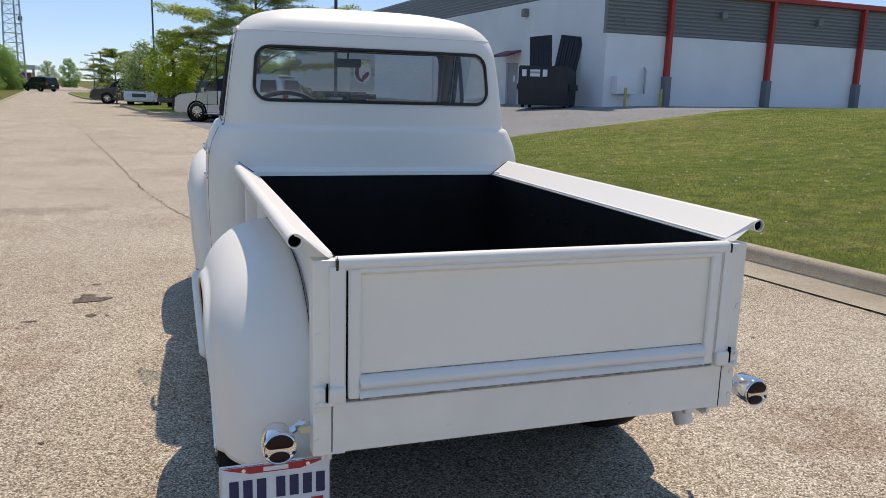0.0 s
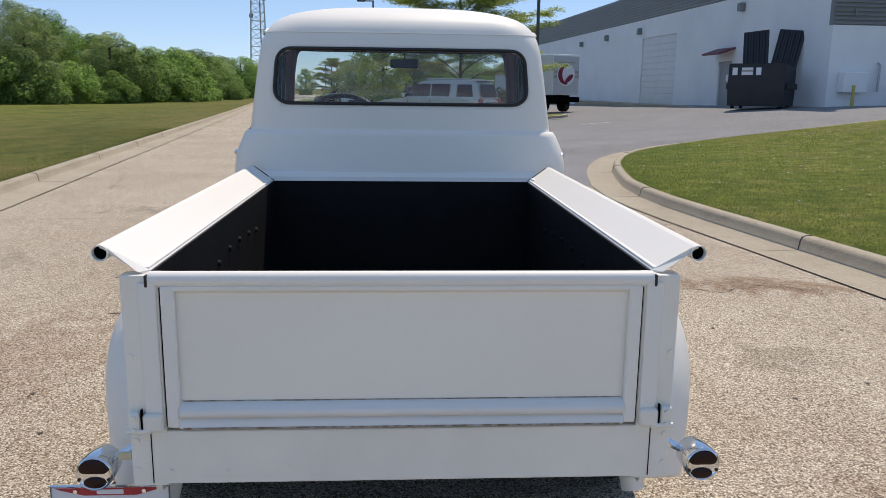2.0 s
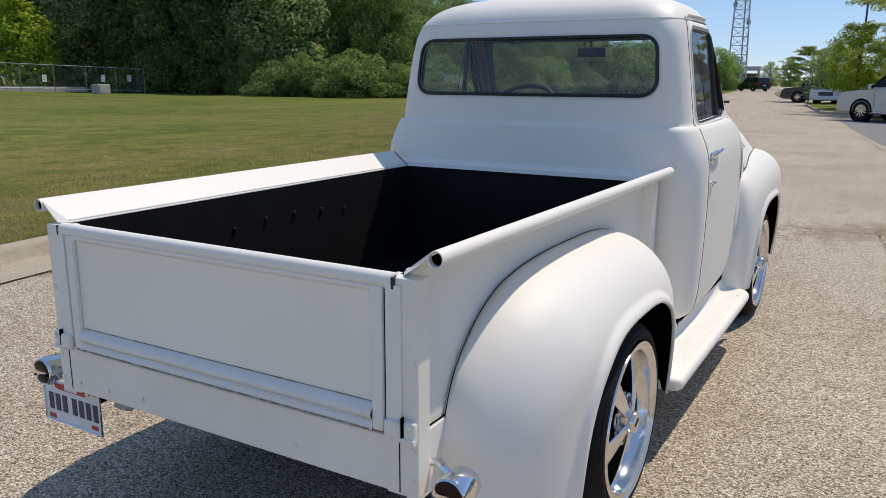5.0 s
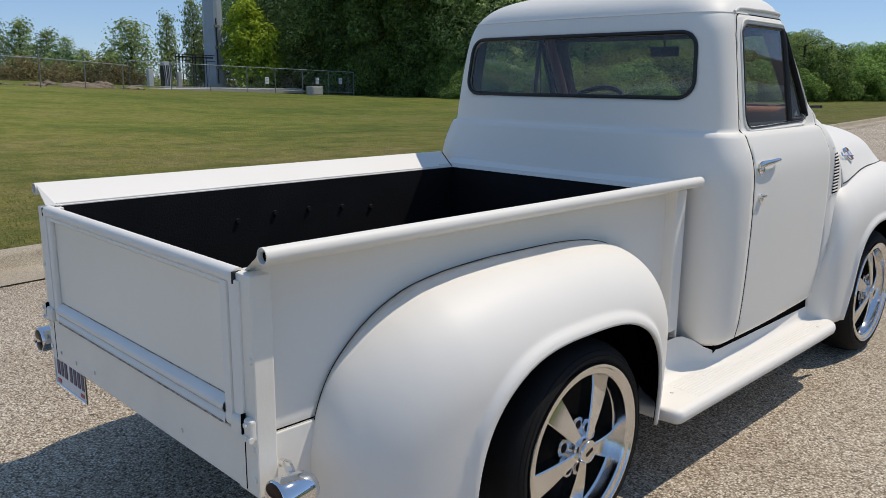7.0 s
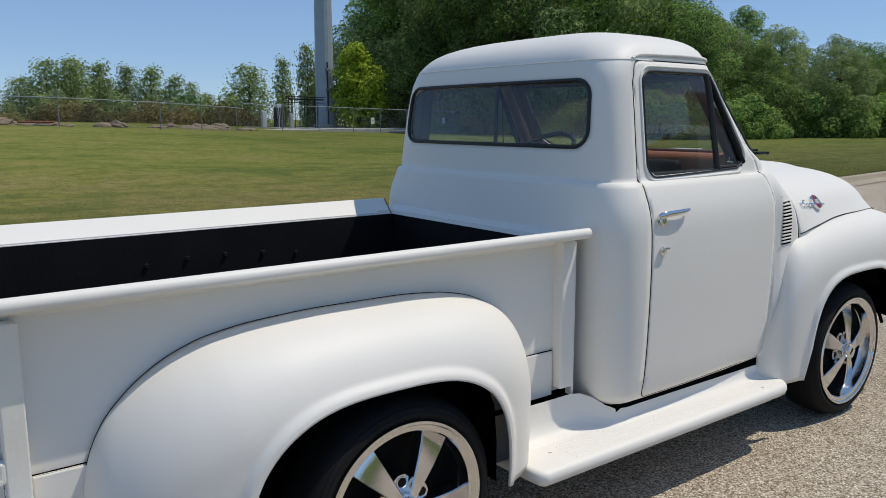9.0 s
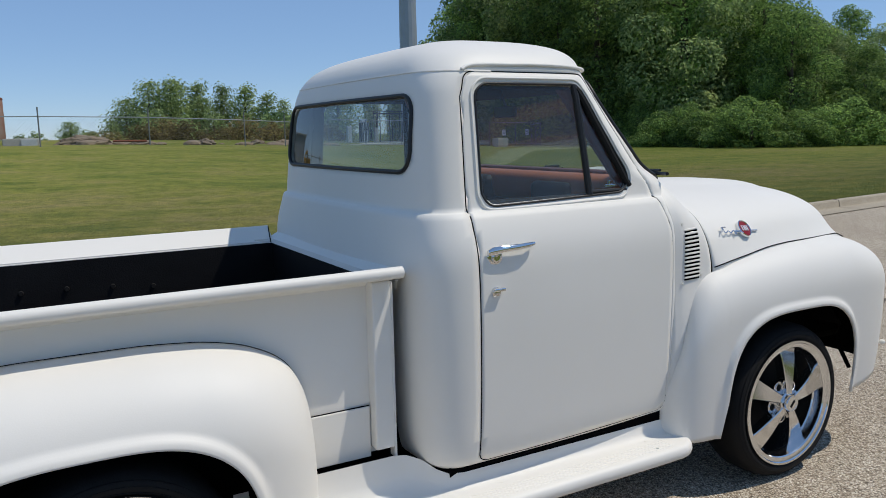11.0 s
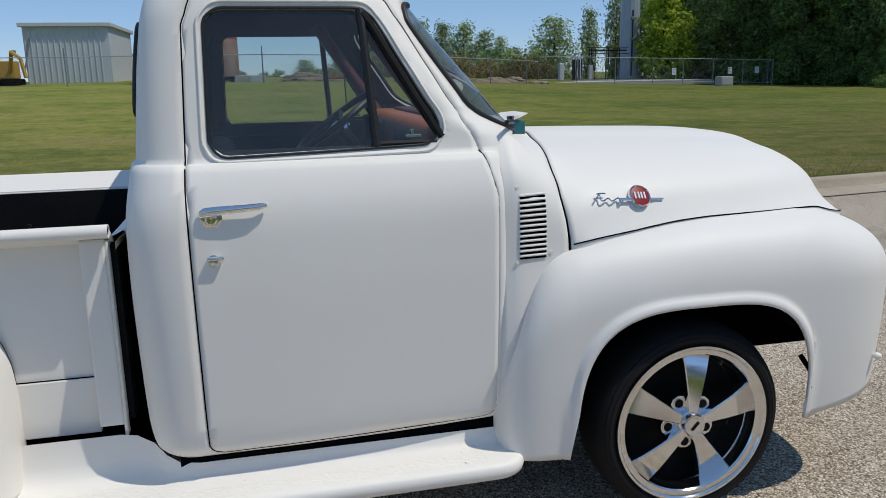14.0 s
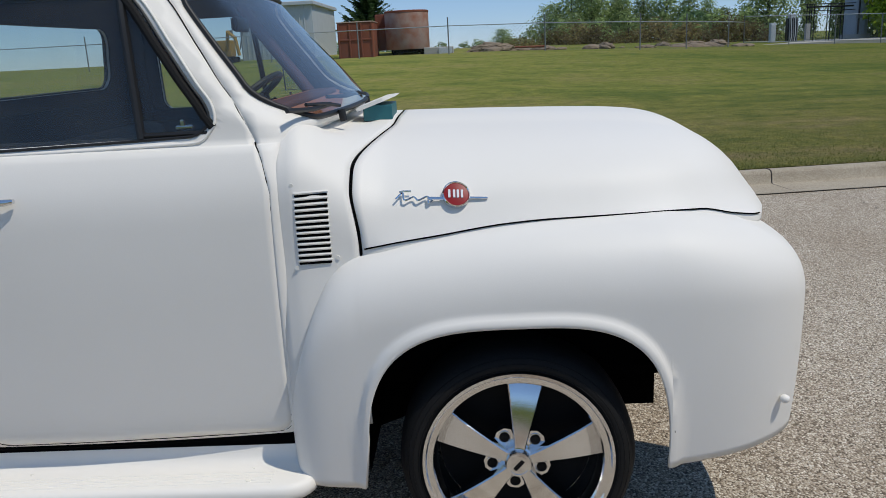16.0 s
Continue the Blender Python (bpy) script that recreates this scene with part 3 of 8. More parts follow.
# cab surface: sections of height, half width, rear, front, rear corner, front corner
CAB = [
    (0.410, 0.800, 2.110, 3.18, 0.12, 0.03), (0.440, 0.832, 2.082, 3.205, 0.15, 0.03), (0.51, 0.848, 2.068, 3.215, 0.175, 0.03),
    (0.70, 0.860, 2.060, 3.215, 0.19, 0.03), (0.95, 0.866, 2.056, 3.215, 0.19, 0.03), (1.12, 0.862, 2.058, 3.215, 0.19, 0.03),
    (1.20, 0.850, 2.066, 3.215, 0.19, 0.03), (1.26, 0.828, 2.076, 3.215, 0.19, 0.05), (1.310, 0.801, 2.084, 3.215, 0.185, 0.06),
    (1.317, 0.780, 2.096, 3.25, 0.165, 0.09), (1.36, 0.772, 2.100, 3.28, 0.155, 0.15), (1.45, 0.759, 2.108, 3.215, 0.145, 0.24), (1.60, 0.738, 2.122, 3.085, 0.14, 0.24),
    (1.74, 0.716, 2.142, 2.965, 0.15, 0.22), (1.805, 0.696, 2.160, 2.92, 0.18, 0.2), (1.855, 0.660, 2.195, 2.915, 0.2, 0.2),
    (1.897, 0.590, 2.258, 2.895, 0.2, 0.19), (1.926, 0.485, 2.345, 2.85, 0.18, 0.18), (1.943, 0.360, 2.425, 2.79, 0.13, 0.13),
    (1.952, 0.200, 2.500, 2.72, 0.07, 0.07), (1.954, 0.01, 2.58, 2.64, 0.003, 0.003),
]
CABZ = [(i, *row) for i, row in enumerate(CAB)]


def cab_row(v):
    return spline(CABZ, v)


def side_taper(y):
    return 1.0 - 0.045 * clamp01((y - 2.45) / 0.85) ** 1.5


def cab_at(u, v):
    """u runs from the rear centre (0) round the corner (0.3-0.45), the side (to 0.7), the front corner (to 0.82) to the front centre (1)."""
    z, w, yr, yf, rr, rf = cab_row(v)
    rr, rf = min(rr, w * 0.9), min(rf, w * 0.9)
    bow = 0.030 * min(1.0, w / 0.6)
    bowf = 0.075 * ease((z - 1.28) / 0.1) * min(1.0, w / 0.6)
    if u < 0.30:
        x, y = (w - rr) * u / 0.30, yr
    elif u < 0.45:
        a = (u - 0.30) / 0.15 * math.pi / 2
        e = 2 / 2.7
        x, y = w - rr + rr * math.sin(a) ** e, yr + rr - rr * max(0.0, math.cos(a)) ** e
    elif u < 0.70:
        x, y = w, yr + rr + (yf - rf - yr - rr) * (u - 0.45) / 0.25
    elif u < 0.82:
        a = (u - 0.70) / 0.12 * math.pi / 2
        x, y = w - rf + rf * math.cos(a), yf - rf + rf * math.sin(a)
    else:
        x, y = (w - rf) * (1 - u) / 0.18, yf
    k = (x / max(w, 0.01)) ** 2
    if u < 0.45:
        y += bow * (k - 0.6) * (1 if u < 0.3 else 1 - ((u - 0.3) / 0.15) ** 2 * 0.0)
    if u > 0.70:
        y += bowf * (1.0 - k)
    # the side swells a little at the door
    x *= side_taper(y)
    return Vector((x, y, z))


def z_to_v(z):
    for i in range(len(CAB) - 1):
        if z <= CAB[i + 1][0]:
            return i + (z - CAB[i][0]) / (CAB[i + 1][0] - CAB[i][0])
    return len(CAB) - 1


DOOR = [(2.255, 0.427), (3.176, 0.437), (3.184, 1.18), (3.163, 1.27), (3.11, 1.39), (2.86, 1.795), (2.30, 1.795), (2.268, 1.70), (2.25, 1.25)]
SIDEWIN = [(2.320, 1.333), (3.055, 1.350), (2.805, 1.752), (2.330, 1.752)]
REARWIN = [(-0.640, 1.452), (0.640, 1.452), (0.618, 1.712), (-0.618, 1.712)]
SCREEN = [(-0.71, 1.376), (0.71, 1.376), (0.615, 1.775), (-0.615, 1.775)]
f_door, f_side, f_rear, f_screen = rounded(DOOR, 0.045), rounded(SIDEWIN, 0.055), rounded(REARWIN, 0.075), rounded(SCREEN, 0.09)
BIG = 9.0
regions = [
    lambda u, v, p: f_door(p.y, p.z) if 0.36 < u < 0.80 else BIG,
    lambda u, v, p: f_side(p.y, p.z) if 0.36 < u < 0.80 else BIG,
    lambda u, v, p: f_rear(p.x, p.z) if u < 0.42 else BIG,
    lambda u, v, p: f_screen(p.x, p.z) if u > 0.705 else BIG,
]
us = lin(0, 0.30, 26)[:-1] + lin(0.30, 0.45, 14)[:-1] + lin(0.45, 0.70, 44)[:-1] + lin(0.70, 0.82, 12)[:-1] + lin(0.82, 1.0, 22)
vs = []
for i in range(len(CAB) - 1):
    k = max(2, int((CAB[i + 1][0] - CAB[i][0]) / 0.022)) if i < 15 else 4
    vs += [i + j / k for j in range(k)]
vs.append(len(CAB) - 1)
Q, faces, labels = panels(cab_at, us, vs, regions)
cab = shell("cab", pick(Q, faces, labels, lambda l: not l, "both"), PAINT, truck, thick=0.018)
cab.data.materials.append(HEADLINE)
cab.modifiers[0].material_offset = 1
for side, mir in ((1, None), (-1, "only")):
    door = shell("door", pick(Q, faces, labels, lambda l: 0 in l and 1 not in l, mir), PAINT, truck, "white door with chrome handle", thick=0.018)
    door.data.materials.append(HEADLINE)
    door.modifiers[0].material_offset = 1
    glass = shell("side_glass", pick(Q, faces, labels, lambda l: 1 in l, mir), GLASS, door)
    glass.location.x = -0.008 * side
    if side > 0:
        door_right, glass_right = door, glass
    else:
        door_left, glass_left = door, glass
rear_glass = shell("rear_glass", pick(Q, faces, labels, lambda l: 2 in l, "both"), GLASS, truck, "slightly dusty rear window")
rear_glass.location.y = 0.006
screen_glass = shell("windscreen", pick(Q, faces, labels, lambda l: 3 in l, "both"), GLASS, truck, "curved windscreen")


def ring(f, centre, n=120, reach=1.2):
    """Points of the zero line of a distance function, walking round its centre."""
    out, fine = [], n * 12
    for k in range(fine):
        a = k * math.tau / fine
        lo, hi = 0.0, reach
        for _ in range(30):
            mid = (lo + hi) / 2
            if f(centre[0] + math.cos(a) * mid, centre[1] + math.sin(a) * mid) < 0:
                lo = mid
            else:
                hi = mid
        out.append((centre[0] + math.cos(a) * lo, centre[1] + math.sin(a) * lo))
    # even steps along the line, so that the corners come out round
    run = [0.0]
    for p, q in zip(out, out[1:] + out[:1]):
        run.append(run[-1] + math.dist(p, q))
    even, j = [], 0
    for k in range(n):
        while run[j + 1] < run[-1] * k / n:
            j += 1
        even.append(out[j])
    return even


def cab_side(y, z):
    """The point of the cab's right side at y and z."""
    v = z_to_v(z)
    lo, hi = 0.36, 0.80
    for _ in range(30):
        mid = (lo + hi) / 2
        if cab_at(mid, v).y < y:
            lo = mid
        else:
            hi = mid
    return cab_at(lo, v)


def cab_end(x, z, front=False):
    """The point of the cab's rear or front at x and z."""
    v = z_to_v(z)
    a, b = (0.705, 1.0) if front else (0.0, 0.42)
    for _ in range(30):
        mid = (a + b) / 2
        if (cab_at(mid, v).x > abs(x)) == front:
            a = mid
        else:
            b = mid
    p = cab_at(a, v)
    return Vector((math.copysign(p.x, x), p.y, p.z))


def seal(name, pts, r, parent, material=GASKET, label=""):
    bm = bmesh.new()
    sweep(bm, pts, r, 8, closed=True)
    return part(name, bm, material, parent, label, smooth=True, angle=3)


seal("window_seal", [cab_end(x, z) + Vector((0, -0.002, 0)) for x, z in ring(f_rear, (0, 1.587), 200)], 0.0085, truck)
seal("windscreen_seal", [cab_end(x, z, True) + Vector((0, 0.003, 0)) for x, z in ring(f_screen, (0, 1.585), 160)], 0.009, truck)
win_ring = [cab_side(y, z) for y, z in ring(f_side, (2.6, 1.53), 120)]
lip_ring = [cab_side(y, z) + Vector((0.002, 0, 0)) for y, z in ring(lambda a, b: f_side(a, b) - 0.018, (2.6, 1.53), 120)]
gap_ring = [cab_side(y, z) + Vector((-0.0005 - 0.0016 * ease((y - 2.9) / 0.2), 0, 0)) for y, z in ring(f_door, (2.65, 1.1), 220, 1.4)]
flip = lambda pts: [Vector((-p.x, p.y, p.z)) for p in pts]
DIV = [cab_side(2.785 + 0.030 * (1 - t), 1.347 + 0.403 * t) + Vector((-0.006, 0, 0)) for t in lin(0, 1, 9)]
for door, side in ((door_right, 1), (door_left, -1)):
    f = (lambda p: p) if side > 0 else flip
    seal("glass_seal", f(win_ring), 0.0045, door)
    seal("window_lip", f(lip_ring), 0.0045, door, PAINT)
    seal("door_gap", f(gap_ring), 0.0021, door, BLACK)
    bm = bmesh.new()
    sweep(bm, f(DIV), 0.013, 8)
    part("divider_bar", bm, GASKET, door, "black vent window bar", smooth=True)
    # quarter window frame along the raked front edge
    bm = bmesh.new()
    sweep(bm, f([cab_side(3.022 - 0.232 * t, 1.368 + 0.372 * t) + Vector((-0.004, 0, 0)) for t in lin(0, 1, 12)]), 0.0135, 8)
    part("vent_frame", bm, RUBBER, door, smooth=True)
    bm = bmesh.new()
    sweep(bm, f([cab_side(2.815 + 0.19 * t, 1.354) + Vector((-0.006, 0, 0)) for t in lin(0, 1, 8)]), 0.0075, 8)
    part("vent_sill", bm, GASKET, door, smooth=True)
    bm = bmesh.new()
    box(bm, 0.735 * side - 0.005, 0.735 * side + 0.005, 2.925, 2.936, 1.368, 1.392, 0.003)
    box(bm, 0.735 * side - 0.006, 0.735 * side + 0.006, 2.91, 2.96, 1.363, 1.376, 0.004)
    part("vent_latch", bm, CHROME, door, "chrome vent latch")

# roof seam, drip rail and header lip
seam = [cab_at(u, z_to_v(1.797)) for u in lin(0, 0.50, 40)]
bm = bmesh.new()
sweep(bm, flip(seam[1:])[::-1] + seam, 0.0035, 6)
part("roof_seam", bm, PAINT, truck, smooth=True)
lipz = z_to_v(1.822)
gutter = [cab_side(y, z) + Vector((0.004, 0, 0)) for y, z in ((2.292, 1.802), (2.312, 1.812), (2.34, 1.8185), (2.42, 1.8215), (2.50, 1.822))]
for u in lin(0.60, 1.0, 60):
    k = ease((u - 0.66) / 0.14)
    gutter.append(cab_at(u, lipz) + Vector((0.004 * (1 - k), 0.018 * k, 0.002 - 0.006 * k)))
for s in (1, -1):
    bm = bmesh.new()
    sweep(bm, gutter if s > 0 else flip(gutter), 0.0068, 10)
    part("drip_rail", bm, PAINT, truck, "white drip rail rolling into the windscreen lip", smooth=True)


# hood and cowl
def nose_row(y):
    """Half width, shoulder start, top height of hood and cowl along the truck."""
    return spline([(3.0, 0.848, 0.95, 1.352), (3.16, 0.838, 0.95, 1.342), (3.40, 0.816, 0.96, 1.314), (3.70, 0.772, 0.98, 1.309), (4.0, 0.740, 0.99, 1.301), (4.22, 0.712, 0.995, 1.293),
                   (4.36, 0.680, 0.995, 1.282), (4.47, 0.630, 0.995, 1.260), (4.56, 0.560, 0.99, 1.222), (4.635, 0.465, 0.985, 1.168), (4.69, 0.37, 0.98, 1.105), (4.735, 0.27, 0.975, 1.04), (4.76, 0.10, 0.97, 0.985)], y)


front_top = lambda y: spline([(3.17, 0.66), (3.21, 0.79), (3.27, 0.905), (3.36, 0.985), (3.46, 1.018), (3.65, 1.040), (4.0, 1.062), (4.3, 1.062), (4.6, 1.045), (4.80, 1.02)], y)[0]


def seam_z(y):
    """Height of the joint of hood and fender."""
    return front_top(y) - 0.012 - 0.022 * ease((y - 4.42) / 0.25)


def flare_out(y, z):
    """The foot of the hood runs out in a hollow curve to the fender."""
    reach = spline([(3.405, 0.0), (3.50, 0.020), (3.80, 0.028), (4.20, 0.034), (4.45, 0.052), (4.56, 0.085), (4.635, 0.130), (4.66, 0.132), (4.69, 0.110), (4.76, 0.07)], min(4.76, max(3.405, y)))[0]
    return reach * (1 - clamp01((z - seam_z(min(y, 4.76))) / 0.095)) ** 2.2


def edge_bow(v):
    """The joint of cowl and hood bows forward at the middle."""
    return 0.100 * (1 - ease(v / 0.60)) + 0.022 * ease((v - 0.74) / 0.26)


def nose_pow(y):
    """The shoulder is squarer at the cowl than on the hood."""
    return 2.75 + 3.2 * (1 - ease((y - 3.19) / 0.32))


def nose_at(y, v):
    """v: 0 at the top centre, 1 at the seam with the fender, to 2 down the cowl side."""
    w, zs, zt = nose_row(y)
    # the rear edge of the cowl tucks in behind the cab skin
    tuck = 0.016 * (1 - ease((y - 3.185) / 0.07))
    if v <= 1:
        a = v * math.pi / 2
        e = 2 / nose_pow(y)
        x, z = w * math.sin(a) ** e, zs + (zt - zs) * math.cos(a) ** e
        crown = 0.017 * math.exp(-((x / 0.22) ** 6)) * ease((4.56 - y) / 0.12) * clamp01((y - 3.41) / 0.02)
        # the cowl's corner climbs into the windscreen pillar
        crown += 0.062 * math.exp(-((x - 0.66) / 0.12) ** 2) * ease((3.40 - y) / 0.17)
        return Vector((x + flare_out(y, z) * ease(v / 0.5) - tuck * clamp01(x / 0.5), y, z + crown - tuck))
    return Vector((w + 0.012 * math.sin((v - 1) * math.pi) - tuck, y, zs + (0.455 - zs) * (v - 1) - tuck * (2 - v)))


def strip(rows, cols, f, mirror="both"):
    Q = [f(a, b) for a in rows for b in cols]
    n = len(cols)
    F = [(i * n + j, (i + 1) * n + j, (i + 1) * n + j + 1, i * n + j + 1) for i in range(len(rows) - 1) for j in range(n - 1)]
    return pick(Q, F, [frozenset()] * len(F), lambda l: True, mirror)


vv = [i / 34 for i in range(35)]
hood_v = lin(0, 0.78, 28)[:-1] + lin(0.78, 1.0, 26)
shell("hood", strip(lin(3.412, 4.46, 46) + [4.49, 4.52, 4.55, 4.575, 4.60, 4.625, 4.65, 4.675, 4.69, 4.705, 4.72, 4.733, 4.743, 4.75, 4.756, 4.76], hood_v, lambda y, v: nose_at(y + edge_bow(v) * clamp01(1 - (y - 3.412) / 0.35), v)), PAINT, truck, "rounded white hood", thick=0.012)
cowl = shell("cowl", strip(lin(3.190, 3.402, 12), vv + lin(1.04, 2.0, 14), lambda y, v: nose_at(y + edge_bow(v) * clamp01((y - 3.190) / 0.212), v)), PAINT, truck, "white cowl panel with louvred vents", thick=0.012)
bm = bmesh.new()
pts = [nose_at(3.407 + edge_bow(v), v) + Vector((-0.003, 0, -0.003)) for v in lin(0, 1.0, 40)]
sweep(bm, pts, 0.0034, 6)
sweep(bm, flip(pts), 0.0034, 6)
part("hood_gap", bm, BLACK, truck, smooth=True)


def on_nose(y, z):
    w, zs, zt = nose_row(y)
    return Vector((w * (1 - clamp01((z - zs) / (zt - zs)) ** nose_pow(y)) ** (1 / nose_pow(y)) + flare_out(y, z), y, z)) if z > zs else Vector((w, y, z))


for s in (1, -1):
    for i in range(13):
        z = 0.975 + i * 0.0162
        a, b = on_nose(3.252, z), on_nose(3.345, z)
        bm = bmesh.new()
        box(bm, 0, 1, -0.0465, 0.0465, -0.0034, 0.0034, 0.002, 1,
            Matrix.Translation(((a.x + b.x) / 2 * s, 3.298, z)) @ Matrix.Rotation(math.atan2((a.x - b.x) * s, 0.093), 4, "Z") @ Matrix.Diagonal((0.004 * s, 1, 1, 1)))
        part("louvre_slot", bm, BLACK, cowl)
        z = 0.982 + i * 0.0162
        a, b = on_nose(3.252, z), on_nose(3.345, z)
        bm = bmesh.new()
        sweep(bm, [(a.x * s, 3.252, z), ((a.x + 0.004) * s, 3.262, z + 0.001), ((b.x + 0.004) * s, 3.335, z + 0.001), (b.x * s, 3.345, z)], 0.0042, 6)
        part("louvre", bm, PAINT, cowl, smooth=True)
    for y, z in ((3.246, 1.20), (3.244, 0.962), (3.362, 0.985)):
        p = on_nose(y, z)
        part("screw", rod((p.x * s - 0.002 * s, y, z), ((p.x + 0.003) * s, y, z), 0.006, n=10), WORN, cowl)


# fenders: a rounded shoulder swept along a plan line
def sweep_fender(path, top, bottom, inset, drop, power, arch, flare=0.016, lip=0.05, tuck=0.03, nose=0.0):
    """path(t): outline in plan; top(y), bottom(y): heights; arch(y): its (height, distance function). v: 0 at the inner top, 1 at the lower edge."""
    height, dist = arch
    def at(t, v):
        p, q = path(max(0.0, t - 0.004)), path(min(1.0, t + 0.004))
        d = Vector((q[0] - p[0], q[1] - p[1])).normalized()
        nx, ny = -d.y, d.x
        x, y = path(t)
        zt, zb = top(y), bottom(y)
        zb = max(zb, height(y)) if x > 0.86 else zb
        depth = (zt - zb) * v ** 1.5
        dr = min(drop, (zt - bottom(y)) * 0.75)
        if depth < dr:
            off = (inset + nose * ease((y - 4.30) / 0.30)) * (1 - (1 - (1 - depth / dr) ** power) ** (1 / power))
        else:
            off = tuck * ((depth - dr) / 0.5) ** 2
        z = zt - depth
        f = dist(y, z)
        bulge = flare * ease(1 - clamp01((abs(f) - 0.014) / 0.026)) * clamp01(v / 0.3) * ease((x - 0.86) / 0.05)
        return Vector((x + nx * (off - bulge), y + ny * (off - bulge), z))
    return at


def plan(keys):
    """A plan line through (x, y) points, by length."""
    L = [0.0]
    for a, b in zip(keys, keys[1:]):
        L.append(L[-1] + math.dist(a, b))
    rows = [(l / L[-1], *k) for l, k in zip(L, keys)]
    return lambda t: tuple(catmull(rows, t))


def catmull(rows, t):
    n = len(rows)
    i = 0
    while i < n - 2 and t > rows[i + 1][0]:
        i += 1
    a, b = rows[i], rows[i + 1]
    h = b[0] - a[0]
    u = (t - a[0]) / h
    def tan(j, k):
        p, q = rows[max(0, j - 1)], rows[min(n - 1, j + 1)]
        return (q[k] - p[k]) / (q[0] - p[0])
    return [(2 * u**3 - 3 * u**2 + 1) * a[k] + (u**3 - 2 * u**2 + u) * h * tan(i, k) + (3 * u**2 - 2 * u**3) * b[k] + (u**3 - u**2) * h * tan(i + 1, k) for k in (1, 2)]


HUB_F, HUB_R, HUB_Z = 3.860, 1.048, 0.356


def wheel_arch(cy, cz, a_rear, a_front, b, n):
    def height(y):
        k = abs(y - cy) / (a_rear if y < cy else a_front)
        return cz + b * (1 - k ** n) ** (1 / n) if k < 1 else 0.0
    def dist(y, z):
        a = a_rear if y < cy else a_front
        r = ((abs(y - cy) / a) ** n + (max(0.0, z - cz) / b) ** n) ** (1 / n)
        return (r - 1) * b
    return height, dist


front_path = plan([(0.78, 3.17), (0.875, 3.21), (0.918, 3.30), (0.930, 3.50), (0.934, 3.85), (0.928, 4.15), (0.908, 4.42), (0.862, 4.59), (0.77, 4.715), (0.60, 4.775), (0.34, 4.79)])
front_arch = wheel_arch(3.865, 0.30, 0.442, 0.437, 0.493, 3.3)
front_bottom = lambda y: spline([(3.17, 0.30), (3.45, 0.29), (4.29, 0.325), (4.5, 0.345), (4.72, 0.375)], y)[0]
front_f = sweep_fender(front_path, front_top, front_bottom, 0.235, 0.24, 2.35, front_arch, 0.016, 0.055, nose=0.13)
rear_arch = wheel_arch(1.005, 0.30, 0.495, 0.455, 0.468, 3.0)
R0, R1, RW = 0.165, 1.695, 0.656
rear_contour = lambda y: spline([(0.165, 0.56), (0.18, 0.645), (0.20, 0.705), (0.235, 0.768), (0.28, 0.818), (0.34, 0.868), (0.42, 0.914), (0.53, 0.951), (0.70, 0.973), (0.90, 0.981), (1.15, 0.980), (1.33, 0.969), (1.46, 0.945), (1.56, 0.905), (1.62, 0.862), (1.66, 0.800), (1.685, 0.72), (1.695, 0.62)], y)[0]
rear_bottom = lambda y: spline([(0.165, 0.42), (0.3, 0.36), (0.5, 0.33), (1.4, 0.315), (1.7, 0.33)], y)[0]


def rear_out(y):
    """How far the rear fender stands out from the bed side."""
    a = 1 - clamp01((y - R0) / 0.52)
    b = 1 - clamp01((R1 - y) / 0.36)
    return (0.288 - 0.012 * (y - 0.95) ** 2) * (1 - a ** 2.3) ** (1 / 2.3) * (1 - b ** 2.4) ** (1 / 2.4)


def rear_f(t, v):
    y = R0 + (R1 - R0) * t
    w, zc, zb = rear_out(y), rear_contour(y), rear_bottom(y)
    if w > 0.195:
        zb = max(zb, rear_arch[0](y))
    depth = (zc - zb) * v ** 1.4
    dr = min(0.28, (zc - rear_bottom(y)) * 0.72)
    k = clamp01(depth / dr)
    x = RW + w * (1 - (1 - k) ** 2.05) ** (1 / 2.05)
    x -= 0.03 * max(0.0, (depth - dr) / 0.5) ** 2
    z = zc - depth
    x += 0.016 * ease(1 - clamp01((abs(rear_arch[1](y, z)) - 0.014) / 0.028)) * clamp01(v / 0.3) * ease((w - 0.195) / 0.06)
    return Vector((x, y, z))


rear_steps = sorted({(1 - math.cos(math.pi * i / 110)) / 2 for i in range(111)} | {(1.005 + sg * a - sg * 0.06 * (k / 14) ** 2.2 - R0) / (R1 - R0) for sg, a in ((-1, 0.495), (1, 0.455)) for k in range(14)})


def steps(path, cy, a_rear, a_front, n=90):
    """Even steps along a fender, closer together where the wheel opening turns down."""
    ts = set(lin(0, 1, n))
    for edge, sgn in ((cy - a_rear, 1), (cy + a_front, -1)):
        lo, hi = 0.0, 1.0
        for _ in range(40):
            mid = (lo + hi) / 2
            lo, hi = (mid, hi) if path(mid)[1] < edge else (lo, mid)
        for k in range(14):
            ts.add(lo + sgn * 0.05 * (k / 14) ** 2.2)
    return sorted(ts)


